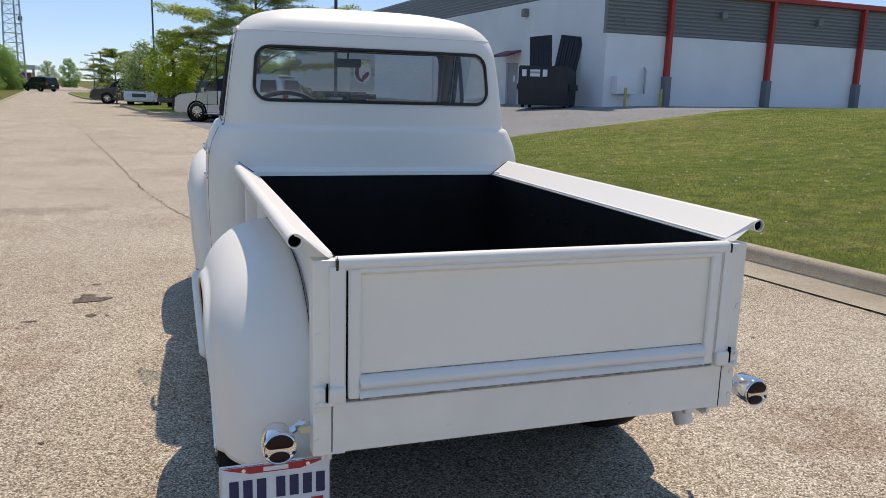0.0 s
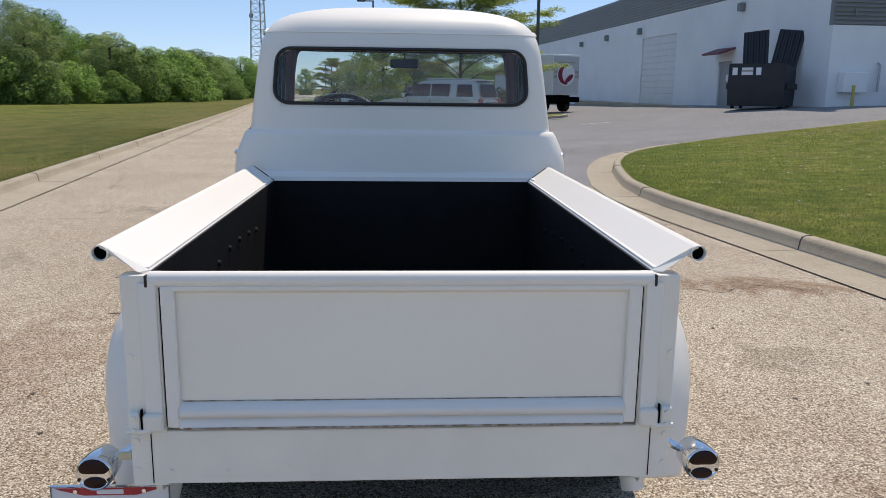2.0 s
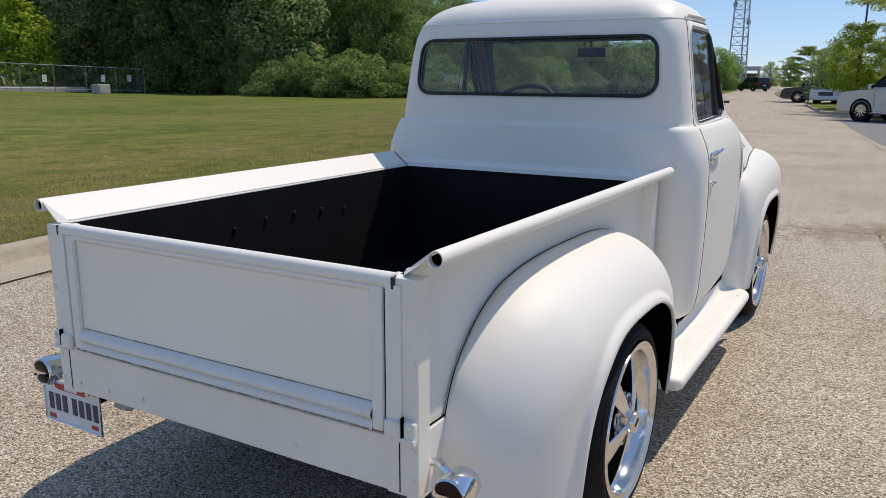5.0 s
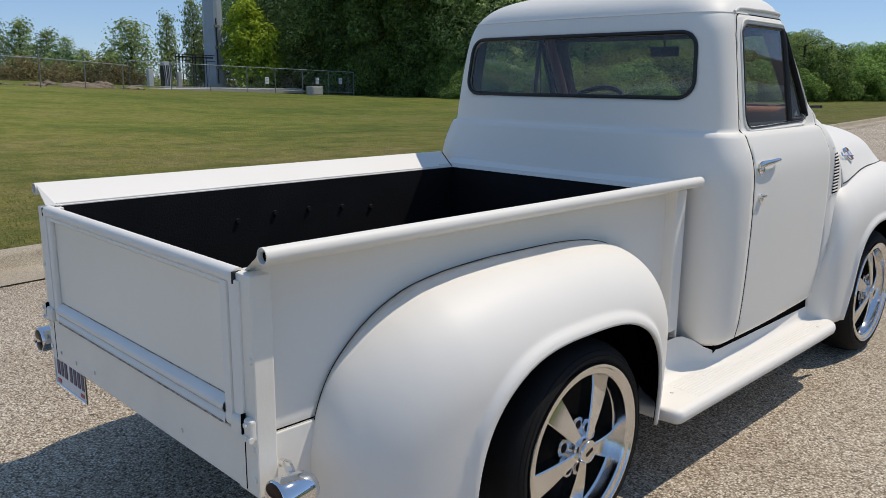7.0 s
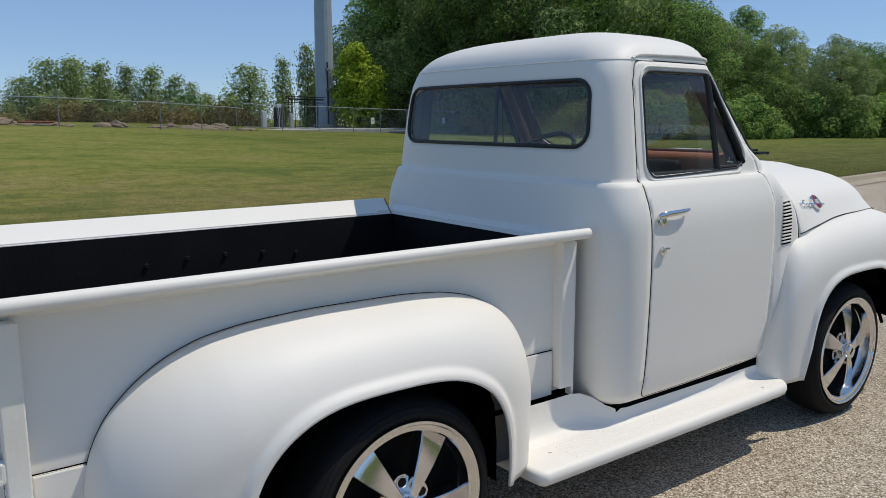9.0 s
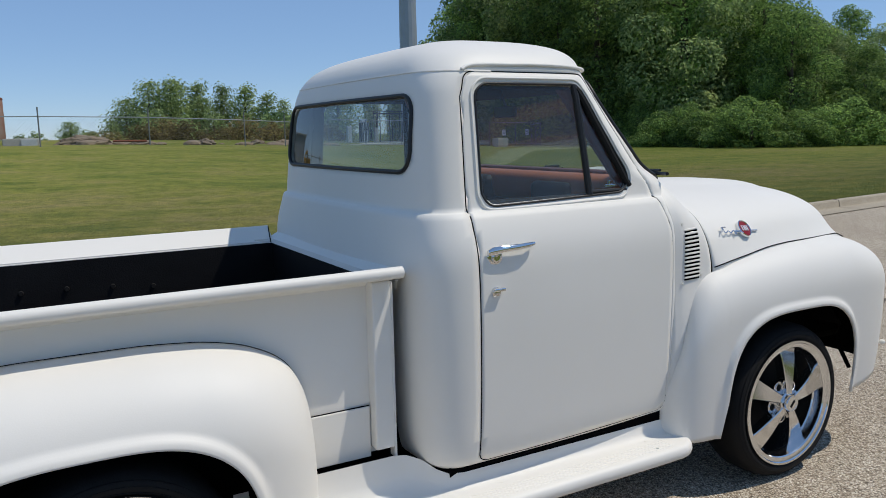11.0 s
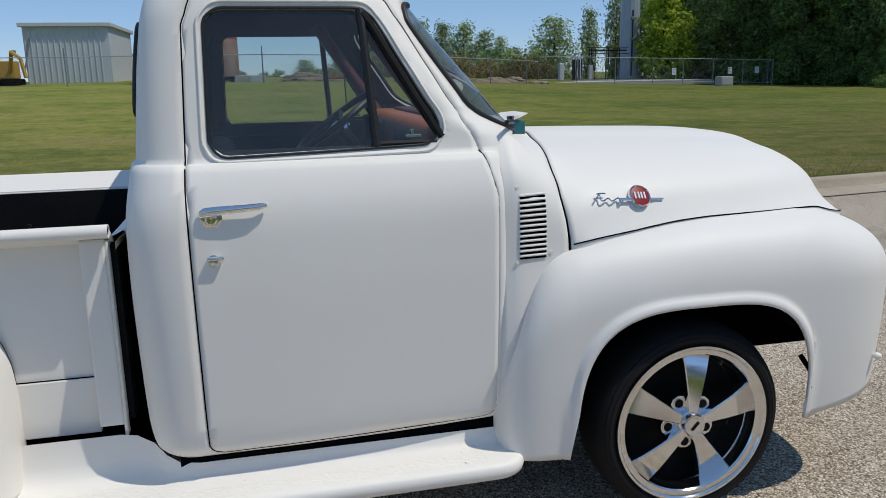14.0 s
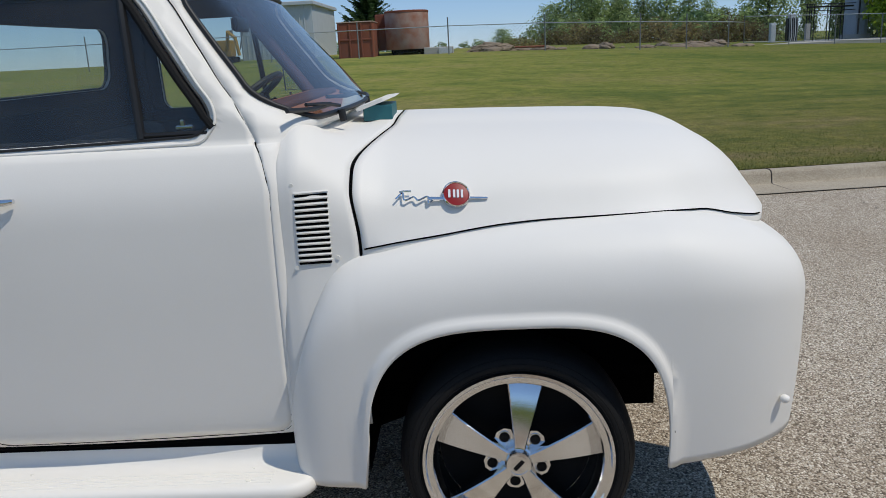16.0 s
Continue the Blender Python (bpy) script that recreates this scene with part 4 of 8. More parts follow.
for name, f, ts, lab in (("front_fender", front_f, steps(front_path, 3.865, 0.437, 0.437), "bulbous white front fender with flared wheel opening"),
                         ("rear_fender", rear_f, rear_steps, "rounded white step-side rear fender")):
    cols = lin(0, 1, 44)
    for mir in (None, "only"):
        fender = shell(name, strip(ts, cols, f, mir), PAINT, truck, lab, thick=0.012)
        # inner faces go near-black, which puts the well's shade into the colour
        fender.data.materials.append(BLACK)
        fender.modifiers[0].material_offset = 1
    if name == "rear_fender":
        for sgn in (1, -1):
            bm = bmesh.new()
            sweep(bm, [(0.6600 * sgn, R0 + (R1 - R0) * t, rear_contour(R0 + (R1 - R0) * t) + 0.0008) for t in ts], 0.0013, 6)
            part("fender_gap", bm, BLACK, truck)
    else:
        for sgn in (1, -1):
            bm = bmesh.new()
            pts = []
            for y in lin(3.44, 4.645, 64):
                z = seam_z(y) + 0.006 * ease((y - 3.60) / 0.25) * (1 - ease((y - 4.44) / 0.10))
                p = on_nose(y, z)
                pts.append((sgn * (p.x + 0.001), y, z + 0.004))
            sweep(bm, pts, 0.0024, 6)
            part("hood_seam", bm, BLACK, truck)


for s in (1, -1):
    bm = bmesh.new()
    bmesh.ops.create_icosphere(bm, subdivisions=3, radius=0.015)
    bmesh.ops.scale(bm, verts=bm.verts, vec=(1.0, 1.0, 0.85))
    bmesh.ops.translate(bm, verts=bm.verts, vec=(0.832 * s, 4.655, 0.500))
    part("bumper_plug", bm, PAINT, truck, "rounded white bumper bolt plug", smooth=True)


# inner wheel houses; their near-black also carries the shade of the wells
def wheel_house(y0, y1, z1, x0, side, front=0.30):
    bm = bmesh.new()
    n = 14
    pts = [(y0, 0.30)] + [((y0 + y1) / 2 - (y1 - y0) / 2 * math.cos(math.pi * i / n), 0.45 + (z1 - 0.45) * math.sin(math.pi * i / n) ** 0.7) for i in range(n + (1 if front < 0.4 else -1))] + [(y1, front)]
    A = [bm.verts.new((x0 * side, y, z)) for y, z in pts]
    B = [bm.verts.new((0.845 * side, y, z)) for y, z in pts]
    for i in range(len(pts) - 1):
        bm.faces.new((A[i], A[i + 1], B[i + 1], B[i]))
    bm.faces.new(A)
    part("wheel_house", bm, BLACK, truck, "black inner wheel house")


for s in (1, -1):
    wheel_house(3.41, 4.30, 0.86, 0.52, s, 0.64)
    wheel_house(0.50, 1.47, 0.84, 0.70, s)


# wheels
def build_wheel(name, y, side, X, turn):
    """X: how far out the rim lip stands; turn: the angle of the first spoke from upright."""
    w = new(name)
    w.parent = truck
    w.matrix_basis = pose(0, y, HUB_Z, 0, 0, 0 if side > 0 else 180)
    tagged(w, "polished five-spoke alloy wheel with low black tyre")
    bm = bmesh.new()
    lathe(bm, [(X - 0.20, 0.27), (X - 0.215, 0.30), (X - 0.205, 0.338), (X - 0.17, 0.352), (X - 0.11, 0.3555), (X - 0.05, 0.353), (X - 0.022, 0.343), (X - 0.004, 0.326), (X + 0.003, 0.310), (X + 0.002, 0.298), (X - 0.004, 0.288), (X - 0.03, 0.274)], 96)
    tyre = part("tyre", bm, RUBBER, w, "black low-profile tyre", smooth=True)
    for r in (0.296, 0.3125, 0.3275):
        bm = bmesh.new()
        x = X + (0.0035 if r < 0.32 else -0.0035)
        lathe(bm, [(x - 0.004, r - 0.0022), (x, r), (x - 0.005, r + 0.0022)], 96)
        part("sidewall_bead", bm, RUBBER, tyre, smooth=True)
    bm = bmesh.new()
    lathe(bm, [(X - 0.02, 0.280), (X + 0.000, 0.2865), (X + 0.006, 0.2845), (X + 0.0065, 0.276), (X + 0.001, 0.2715), (X - 0.001, 0.266), (X - 0.003, 0.254), (X - 0.009, 0.2495), (X - 0.048, 0.2455), (X - 0.056, 0.240), (X - 0.13, 0.236), (X - 0.20, 0.244)], 96)
    part("rim", bm, ALLOY, w, "deep polished rim with stepped lip", smooth=True, angle=0.5)
    # near-black disc: the shade behind the spokes is put into its colour
    bm = bmesh.new()
    lathe(bm, [(X - 0.13, 0.236), (X - 0.135, 0.16), (X - 0.13, 0.0001)], 48)
    part("wheel_back", bm, RIMDARK, w, "near-black disc standing in for shade behind the spokes", smooth=True)
    for k in range(5):
        a = math.tau * k / 5 + turn
        bm = bmesh.new()
        secs = [(0.030, 0.0155, -0.003), (0.060, 0.0195, -0.006), (0.10, 0.0265, -0.012), (0.15, 0.0360, -0.021), (0.20, 0.0455, -0.033), (0.235, 0.0530, -0.045), (0.2465, 0.0575, -0.051)]
        rows = []
        for r, h, x in secs:
            rows.append([bm.verts.new((X + dx, dy, r)) for dx, dy in ((x - 0.050, -h * 0.86), (x - 0.004, -h), (x, -h + 0.0035), (x - 0.0015, 0.0), (x, h - 0.0035), (x - 0.004, h), (x - 0.050, h * 0.86))])
        for A, B in zip(rows, rows[1:]):
            for i in range(6):
                bm.faces.new((A[i], A[i + 1], B[i + 1], B[i]))
        bm.faces.new(rows[0])
        bm.faces.new(rows[-1])
        bmesh.ops.rotate(bm, verts=bm.verts, cent=(0, 0, 0), matrix=Matrix.Rotation(-a, 3, "X"))
        part("spoke", bm, ALLOY, w, smooth=True, angle=0.4)
    bm = bmesh.new()
    lathe(bm, [(X - 0.07, 0.050), (X - 0.012, 0.046), (X - 0.006, 0.0405), (X + 0.010, 0.0400), (X + 0.0165, 0.0365), (X + 0.0175, 0.030), (X + 0.0165, 0.0285), (X + 0.0165, 0.0001)], 48)
    part("centre_cap", bm, ALLOY, w, "polished centre cap", smooth=True, angle=0.5)
    for k in range(5):
        a = math.tau * (k + 0.5) / 5 + turn
        # a lug pad fills the corner between two spokes
        bm = bmesh.new()
        ring_ = [(0.036, -0.55), (0.070, -0.36), (0.094, -0.30), (0.103, -0.12), (0.103, 0.12), (0.094, 0.30), (0.070, 0.36), (0.036, 0.55)]
        A = [bm.verts.new((X - 0.034, r * math.sin(a + q), r * math.cos(a + q))) for r, q in ring_]
        B = [bm.verts.new((X - 0.070, r * math.sin(a + q), r * math.cos(a + q))) for r, q in ring_]
        bm.faces.new(A)
        for i in range(len(A)):
            j = (i + 1) % len(A)
            bm.faces.new((A[i], A[j], B[j], B[i]))
        part("lug_pad", bm, ALLOY, w)
        c = (0, 0.078 * math.sin(a), 0.078 * math.cos(a))
        bm = bmesh.new()
        lathe(bm, [(X - 0.036, 0.0195), (X - 0.031, 0.0190), (X - 0.0305, 0.0165), (X - 0.036, 0.0150)], 24, centre=c)
        part("lug_seat", bm, ALLOY, w, smooth=True, angle=0.6)
        part("lug_hole", rod((X - 0.05, c[1], c[2]), (X - 0.0332, c[1], c[2]), 0.0152, n=18), RIMDARK, w)
        part("lug_nut", rod((X - 0.05, c[1], c[2]), (X - 0.0315, c[1], c[2]), 0.0085, 0.007, 6), RIMDARK, w)
    bm = boxed(X + 0.0160, X + 0.0180, -0.019, 0.019, -0.0065, 0.0065, 0.001, 1)
    bmesh.ops.rotate(bm, verts=bm.verts, cent=(0, 0, 0), matrix=Matrix.Rotation(0.95 - turn, 3, "X"))
    part("cap_emblem", bm, RIMDARK, w, "small dark emblem plate")
    bm = bmesh.new()
    lathe(bm, [(X - 0.19, 0.0001), (X - 0.19, 0.155), (X - 0.165, 0.155), (X - 0.165, 0.05), (X - 0.14, 0.05)], 40)
    part("brake_disc", bm, ALLOY, w, smooth=True, angle=0.5)
    return w


for s in (1, -1):
    build_wheel("wheel", HUB_F, s, 0.899, 0.12)
    build_wheel("wheel", HUB_R, s, 0.914, 0.60)

# ---- truck: bed ----
for s in (1, -1):
    bed_side = part("bed_side", boxed(*sorted((0.6372 * s, 0.652 * s)), 0.03, 1.998, 0.48, 1.085, 0.003), PAINT, truck, "flat white bed side")
    # flared rail with rolled edge
    bm = bmesh.new()
    prof = [(0.6340, 1.0660), (0.6345, 1.0765), (0.7307, 1.1434), (0.742, 1.1470), (0.742, 1.1380), (0.735, 1.1360), (0.655, 1.078)]
    A = [bm.verts.new((x * s, 0.03 if x < 0.65 else 0.0, z)) for x, z in prof]
    B = [bm.verts.new((x * s, 2.014, z)) for x, z in prof]
    for i in range(len(prof)):
        j = (i + 1) % len(prof)
        bm.faces.new((A[i], A[j], B[j], B[i]))
    bm.faces.new(A)
    bm.faces.new(B[::-1])
    part("bed_rail", bm, PAINT, truck, "flared white bed rail", smooth=False)
    bm = bmesh.new()
    lathe(bm, [(-0.005, 0.0175), (-0.005, 0.0205), (2.018, 0.0205), (2.018, 0.0175)], 20, axis="y", centre=(0.742 * s, 0, 1.126), close=True)
    part("rolled_edge", bm, PAINT, truck, "rolled tube edge of the bed rail", smooth=True)
    part("tube_bore", rod((0.742 * s, 0.008, 1.126), (0.742 * s, 2.014, 1.126), 0.0172, n=18), BLACK, truck)
    # rear corner post, with its sloped cap and hinge
    post = part("corner_post", boxed(*sorted((0.606 * s, 0.698 * s)), -0.012, 0.045, 0.515, 1.072, 0.004), WORN, truck, "white corner post of the bed")
    part("post_flange", boxed(*sorted((0.610 * s, 0.654 * s)), -0.019, -0.010, 0.68, 1.055, 0.003), PAINT, truck)
    bm = boxed(*sorted((0.608 * s, 0.660 * s)), -0.032, -0.006, 0.668, 0.718, 0.010, 3)
    box(bm, *sorted((0.664 * s, 0.697 * s)), -0.028, -0.006, 0.664, 0.722, 0.008, 3)
    cyl(bm, (0.640 * s, -0.026, 0.672), (0.699 * s, -0.026, 0.672), 0.007, n=14)
    hinge = part("tailgate_hinge", bm, WORN, truck, "worn white tailgate hinge")
    for z in (0.676, 0.708):
        part("hinge_bolt", rod((0.681 * s, -0.034, z), (0.681 * s, -0.026, z), 0.0075, 0.006, 8), WORN, hinge)
    part("hinge_slot", boxed(*sorted((0.6590 * s, 0.6625 * s)), -0.0295, -0.018, 0.668, 0.730), BLACK, hinge)
    part("sill_gap", boxed(*sorted((0.6440 * s, 0.6465 * s)), -0.0135, -0.005, 0.524, 0.664), BLACK, hinge)
    part("latch_hook", boxed(*sorted((0.629 * s, 0.636 * s)), -0.021, -0.004, 1.044, 1.074, 0.002), GASKET, truck, "dark latch hook at the tailgate corner")
    for z in (0.560, 0.640, 0.865):
        part("post_bolt", rod((0.684 * s, -0.016, z), (0.684 * s, -0.006, z), 0.009, n=10), WORN, post)
    # front stake pocket, lower filler panels
    part("stake_pocket", boxed(*sorted((0.645 * s, 0.702 * s)), 1.922, 1.994, 0.50, 1.095, 0.006), PAINT, truck, "vertical stake pocket on the bed side")
    part("front_flange", boxed(*sorted((0.66 * s, 0.698 * s)), 1.992, 2.003, 0.46, 1.09, 0.004), PAINT, truck)
    part("lower_panel", boxed(*sorted((0.640 * s, 0.662 * s)), 0.05, 1.918, 0.468, 0.652, 0.004), PAINT, truck)
    bm = bmesh.new()
    sweep(bm, [(0.653 * s, 0.03, 0.657), (0.6575 * s, 0.05, 0.657), (0.6575 * s, 1.918, 0.654)], 0.0022, 5)
    part("panel_gap", bm, BLACK, truck)

# tailgate
for s in (1, -1):
    part("tailgate_gap", boxed(*sorted((0.598 * s, 0.610 * s)), -0.006, 0.0215, 0.675, 1.045), BLACK, truck)
tg = part("tailgate", boxed(-0.601, 0.601, -0.004, 0.020, 0.672, 1.062, 0.004), GATE, truck, "pressed white tailgate with framed flat panel")
bm = bmesh.new()
cyl(bm, (-0.628, 0.000, 1.060), (0.628, 0.000, 1.060), 0.0205, n=20, caps=False)
part("rolled_top", bm, PAINT, tg, "rolled top edge with worn paint", smooth=True)
for s in (1, -1):
    part("tube_end", rod((0.6275 * s, 0, 1.060), (0.6285 * s, 0, 1.060), 0.0205, n=20), WORN, tg)
    part("tube_hole", rod((0.628 * s, 0, 1.060), (0.6295 * s, 0, 1.060), 0.014, n=16), BLACK, tg)
    part("end_stile", boxed(*sorted((0.566 * s, 0.601 * s)), -0.020, -0.003, 0.676, 1.046, 0.006), PAINT, tg)
bm = bmesh.new()
prof = [(-0.003, 1.052), (-0.018, 1.045), (-0.018, 1.036), (-0.004, 1.026)]
for (y0, z0), (y1, z1) in zip(prof, prof[1:]):
    bm.faces.new([bm.verts.new(p) for p in ((-0.570, y0, z0), (0.570, y0, z0), (0.570, y1, z1), (-0.570, y1, z1))])
part("top_step", bm, PAINT, tg)
bm = bmesh.new()
prof = [(-0.004, 0.742), (-0.010, 0.738), (-0.024, 0.728), (-0.028, 0.716), (-0.022, 0.704), (-0.012, 0.700), (-0.020, 0.694), (-0.022, 0.676), (-0.004, 0.672)]
A = [bm.verts.new((-0.569, y, z)) for y, z in prof]
B = [bm.verts.new((0.569, y, z)) for y, z in prof]
for i in range(len(prof) - 1):
    bm.faces.new((A[i], B[i], B[i + 1], A[i + 1]))
part("bottom_moulding", bm, GLOSSW, tg, "rounded moulding along the tailgate foot", smooth=True, angle=0.9)
bm = boxed(-0.562, 0.562, -0.0055, -0.003, 0.7425, 0.7450)
box(bm, -0.56, 0.56, -0.024, -0.018, 0.6745, 0.6785)
part("rust_line", bm, mat("rusty_edge", (0.20, 0.13, 0.08), 0.9, col2=(0.55, 0.52, 0.48), scale=60, mix=1.0), tg, "thin rust line in the moulding")

# rear sill, floor, inner bed
part("rear_sill", boxed(-0.645, 0.645, -0.0125, 0.05, 0.520, 0.666, 0.004), WORN, truck, "plain white rear sill with bolts")
for x, z in ((-0.60, 0.555), (-0.46, 0.552), (-0.30, 0.562), (0.31, 0.565)):
    part("sill_bolt", rod((x, -0.017, z), (x, -0.012, z), 0.008, 0.006, 10), WORN, truck)
inner = part("bed_liner", boxed(-0.628, 0.628, 0.024, 2.006, 0.575, 0.600), BEDBLACK, truck, "black bed floor")
for s in (1, -1):
    part("liner_side", boxed(*sorted((0.6285 * s, 0.6370 * s)), 0.024, 2.006, 0.58, 1.0735), BEDBLACK, truck, "black inside of the bed side")
    for y, z in ((0.73, 0.938), (0.91, 0.953), (1.085, 0.953), (1.27, 0.943), (1.44, 0.926)):
        part("liner_bolt", rod((0.632 * s, y, z), (0.6185 * s, y, z), 0.0125, 0.009, n=10), RUBBER, truck)
part("liner_tailgate", boxed(-0.626, 0.626, 0.0205, 0.0245, 0.60, 1.045), BEDBLACK, truck)
part("bed_front", boxed(-0.655, 0.655, 2.004, 2.020, 0.50, 1.085), BEDBLACK, truck, "black inside of the bed front")
bm = bmesh.new()
prof = [(1.998, 1.074), (2.004, 1.094), (2.050, 1.118), (2.060, 1.11), (2.024, 1.085), (2.022, 1.06)]
A = [bm.verts.new((-0.69, y, z)) for y, z in prof]
B = [bm.verts.new((0.69, y, z)) for y, z in prof]
for i in range(len(prof) - 1):
    bm.faces.new((A[i], B[i], B[i + 1], A[i + 1]))
part("front_rail", bm, PAINT, truck, "white capping of the bed front")
for s in (1, -1):
    bm = bmesh.new()
    sweep(bm, [(0.632 * s, 1.996, 1.0775), (0.728 * s, 2.016, 1.1430)], 0.0022, 6)
    part("rail_joint", bm, BLACK, truck)
for i in range(7):
    x = -0.54 + i * 0.18
    part("bed_strip", boxed(x - 0.012, x + 0.012, 0.03, 2.0, 0.598, 0.606, 0.002), BEDBLACK, truck)

# running boards and aprons
for s in (1, -1):
    outline = [(0.66, 1.585), (0.86, 1.590)]
    outline += [(0.915 + 0.037 * math.sin(a), 1.632 - 0.037 * math.cos(a)) for a in lin(0.15, 1.57, 7)]
    outline += [(0.952, 1.9), (0.953, 2.5), (0.952, 3.0)]
    outline += [(0.862 + 0.088 * math.cos(a), 3.145 + 0.105 * math.sin(a)) for a in lin(0.15, 1.57, 8)] + [(0.66, 3.25)]
    bm = bmesh.new()
    n = len(outline)
    inner_c = (0.76, 2.3)
    rings = []
    for d, z in ((-0.022, 0.327), (-0.008, 0.3235), (0.0, 0.314), (0.003, 0.298), (-0.002, 0.280), (-0.014, 0.270)):
        row = []
        for k, (x, y) in enumerate(outline):
            p, q = outline[max(0, k - 1)], outline[min(n - 1, k + 1)]
            t = Vector((q[0] - p[0], q[1] - p[1])).normalized()
            row.append(bm.verts.new(((x + t.y * d) * s, y - t.x * d, z)))
        rings.append(row)
    bm.faces.new(rings[0])
    bm.faces.new(rings[-1])
    for A, B in zip(rings, rings[1:]):
        for i in range(n):
            j = (i + 1) % n
            bm.faces.new((A[i], A[j], B[j], B[i]))
    rb = part("running_board", bm, PAINT, truck, "white running board with pressed ribs", smooth=True, angle=0.8)
    for i in range(9):
        x = 0.795 + i * 0.015
        part("rib", boxed(*sorted(((x - 0.003) * s, (x + 0.003) * s)), 1.80, 3.12, 0.325, 0.3283, 0.0010, 1), PAINT, rb)
    for x, y in ((0.83, 3.051), (0.905, 3.05), (0.83, 2.35), (0.83, 1.75)):
        part("board_bolt", rod((x * s, y, 0.324), (x * s, y, 0.331), 0.010, 0.007, 10), WORN, rb)
    bm = bmesh.new()
    prof = [(0.792, 0.462), (0.795, 0.430), (0.800, 0.385), (0.812, 0.352), (0.835, 0.334), (0.865, 0.326)]
    yy = [(1.42, 0.088), (1.98, 0.088), (2.03, 0.082), (2.08, 0.060), (2.12, 0.026), (2.16, 0.006), (2.22, 0.0), (3.22, 0.0)]
    rows = [[bm.verts.new(((x - dx) * s, y, 0.326 + (z - 0.326) * (0.44 + 0.62 * dx / 0.088))) for x, z in prof] for y, dx in yy]
    for A, B in zip(rows, rows[1:]):
        for i in range(len(prof) - 1):
            bm.faces.new((A[i], A[i + 1], B[i + 1], B[i]))
    part("splash_apron", bm, PAINT, truck, "curved white apron above the running board", smooth=True)
    bm = bmesh.new()
    line = [cab_at(u, 0.02) + Vector((-0.004, 0, -0.006)) for u in lin(0.45, 0.69, 40)]
    sweep(bm, line if s > 0 else flip(line), 0.007, 6)
    part("cab_foot_gap", bm, BLACK, truck)
    # solid black filler: the shade under the cab sill is painted as a box
    part("rocker_shadow", boxed(*sorted((0.60 * s, 0.789 * s)), 2.16, 3.2, 0.340, 0.425), BLACK, truck, "black box standing in for shade under the cab")

# frame and dark underside
part("chassis", boxed(-0.50, 0.50, 0.50, 4.35, 0.34, 0.50), BLACK, truck, "black chassis under the body")
part("axle", rod((-0.7, HUB_R, HUB_Z), (0.7, HUB_R, HUB_Z), 0.05, n=12), BLACK, truck)
part("axle", rod((-0.7, HUB_F, HUB_Z), (0.7, HUB_F, HUB_Z), 0.04, n=12), BLACK, truck)
part("inner_nose", boxed(-0.66, 0.66, 3.30, 4.60, 0.50, 0.95, 0.05), BLACK, truck, "dark engine bay")
# added black block gives the space behind the cab its shade as colour
part("cab_gap", boxed(-0.58, 0.58, 2.022, 2.10, 0.40, 1.02), BLACK, truck, "black block standing in for shade between bed and cab")
part("bracket", rod((0.80, 4.35, 0.52), (0.80, 4.44, 0.40), 0.010, n=8), BLACK, truck)

# ---- truck: small parts ----
for s in (1, -1):
    cx, cz = 0.790 * s, 0.557
    lamp = new("tail_lamp")
    lamp.parent = truck
    tagged(lamp, "round chrome tail lamp with two dark oval lenses")
    bm = bmesh.new()
    lathe(bm, [(0.085, 0.0001), (0.080, 0.030), (0.060, 0.043), (0.01, 0.047), (-0.018, 0.0475), (-0.025, 0.0455), (-0.027, 0.042), (-0.024, 0.039), (-0.023, 0.0001)], 40, axis="y", centre=(cx, 0, cz))
    part("housing", bm, CHROME, lamp, "chrome lamp housing", smooth=True, angle=0.9)
    for dz, hw, hh, sag in ((0.0145, 0.0375, 0.0235, 0.010), (-0.0235, 0.0275, 0.0155, 0.0)):
        # each lens is a shallow dome with an oval outline, the upper one notched by the lower
        bm = bmesh.new()
        rows_ = []
        for q, yy in ((1.0, -0.0225), (0.98, -0.0262), (0.7, -0.0285), (0.35, -0.0295)):
            row = []
            for k in range(32):
                a = k * math.tau / 32
                px, pz = hw * q * math.cos(a), hh * q * math.sin(a)
                pz += sag * max(0.0, -math.sin(a)) ** 3 * q
                row.append(bm.verts.new((cx + px, yy, cz + dz + pz)))
            rows_.append(row)
        for A, B in zip(rows_, rows_[1:]):
            for k in range(32):
                bm.faces.new((A[k], A[(k + 1) % 32], B[(k + 1) % 32], B[k]))
        bm.faces.new(rows_[-1])
        part("lens", bm, LENSRED, lamp, "dark red oval lens", smooth=True)
    for k in (-1, 1):
        part("lens_screw", rod((cx + 0.0365 * k, -0.0285, cz - 0.0145), (cx + 0.0365 * k, -0.022, cz - 0.0145), 0.0042, n=10), GASKET, lamp)
    bm = bmesh.new()
    sweep(bm, [(0.69 * s, 0.06, 0.585), (0.715 * s, 0.06, 0.59), (0.74 * s, 0.055, 0.575), (cx - 0.01 * s, 0.05, cz)], 0.012, 8)
    part("bracket", bm, CHROME, lamp, "chrome lamp bracket", smooth=True)
part("lamp_tab", boxed(-0.735, -0.700, -0.006, 0.004, 0.585, 0.605, 0.002), mat("amber_reflector", (0.62, 0.52, 0.34), 0.3, scale=60), truck, "small cream reflector tab")

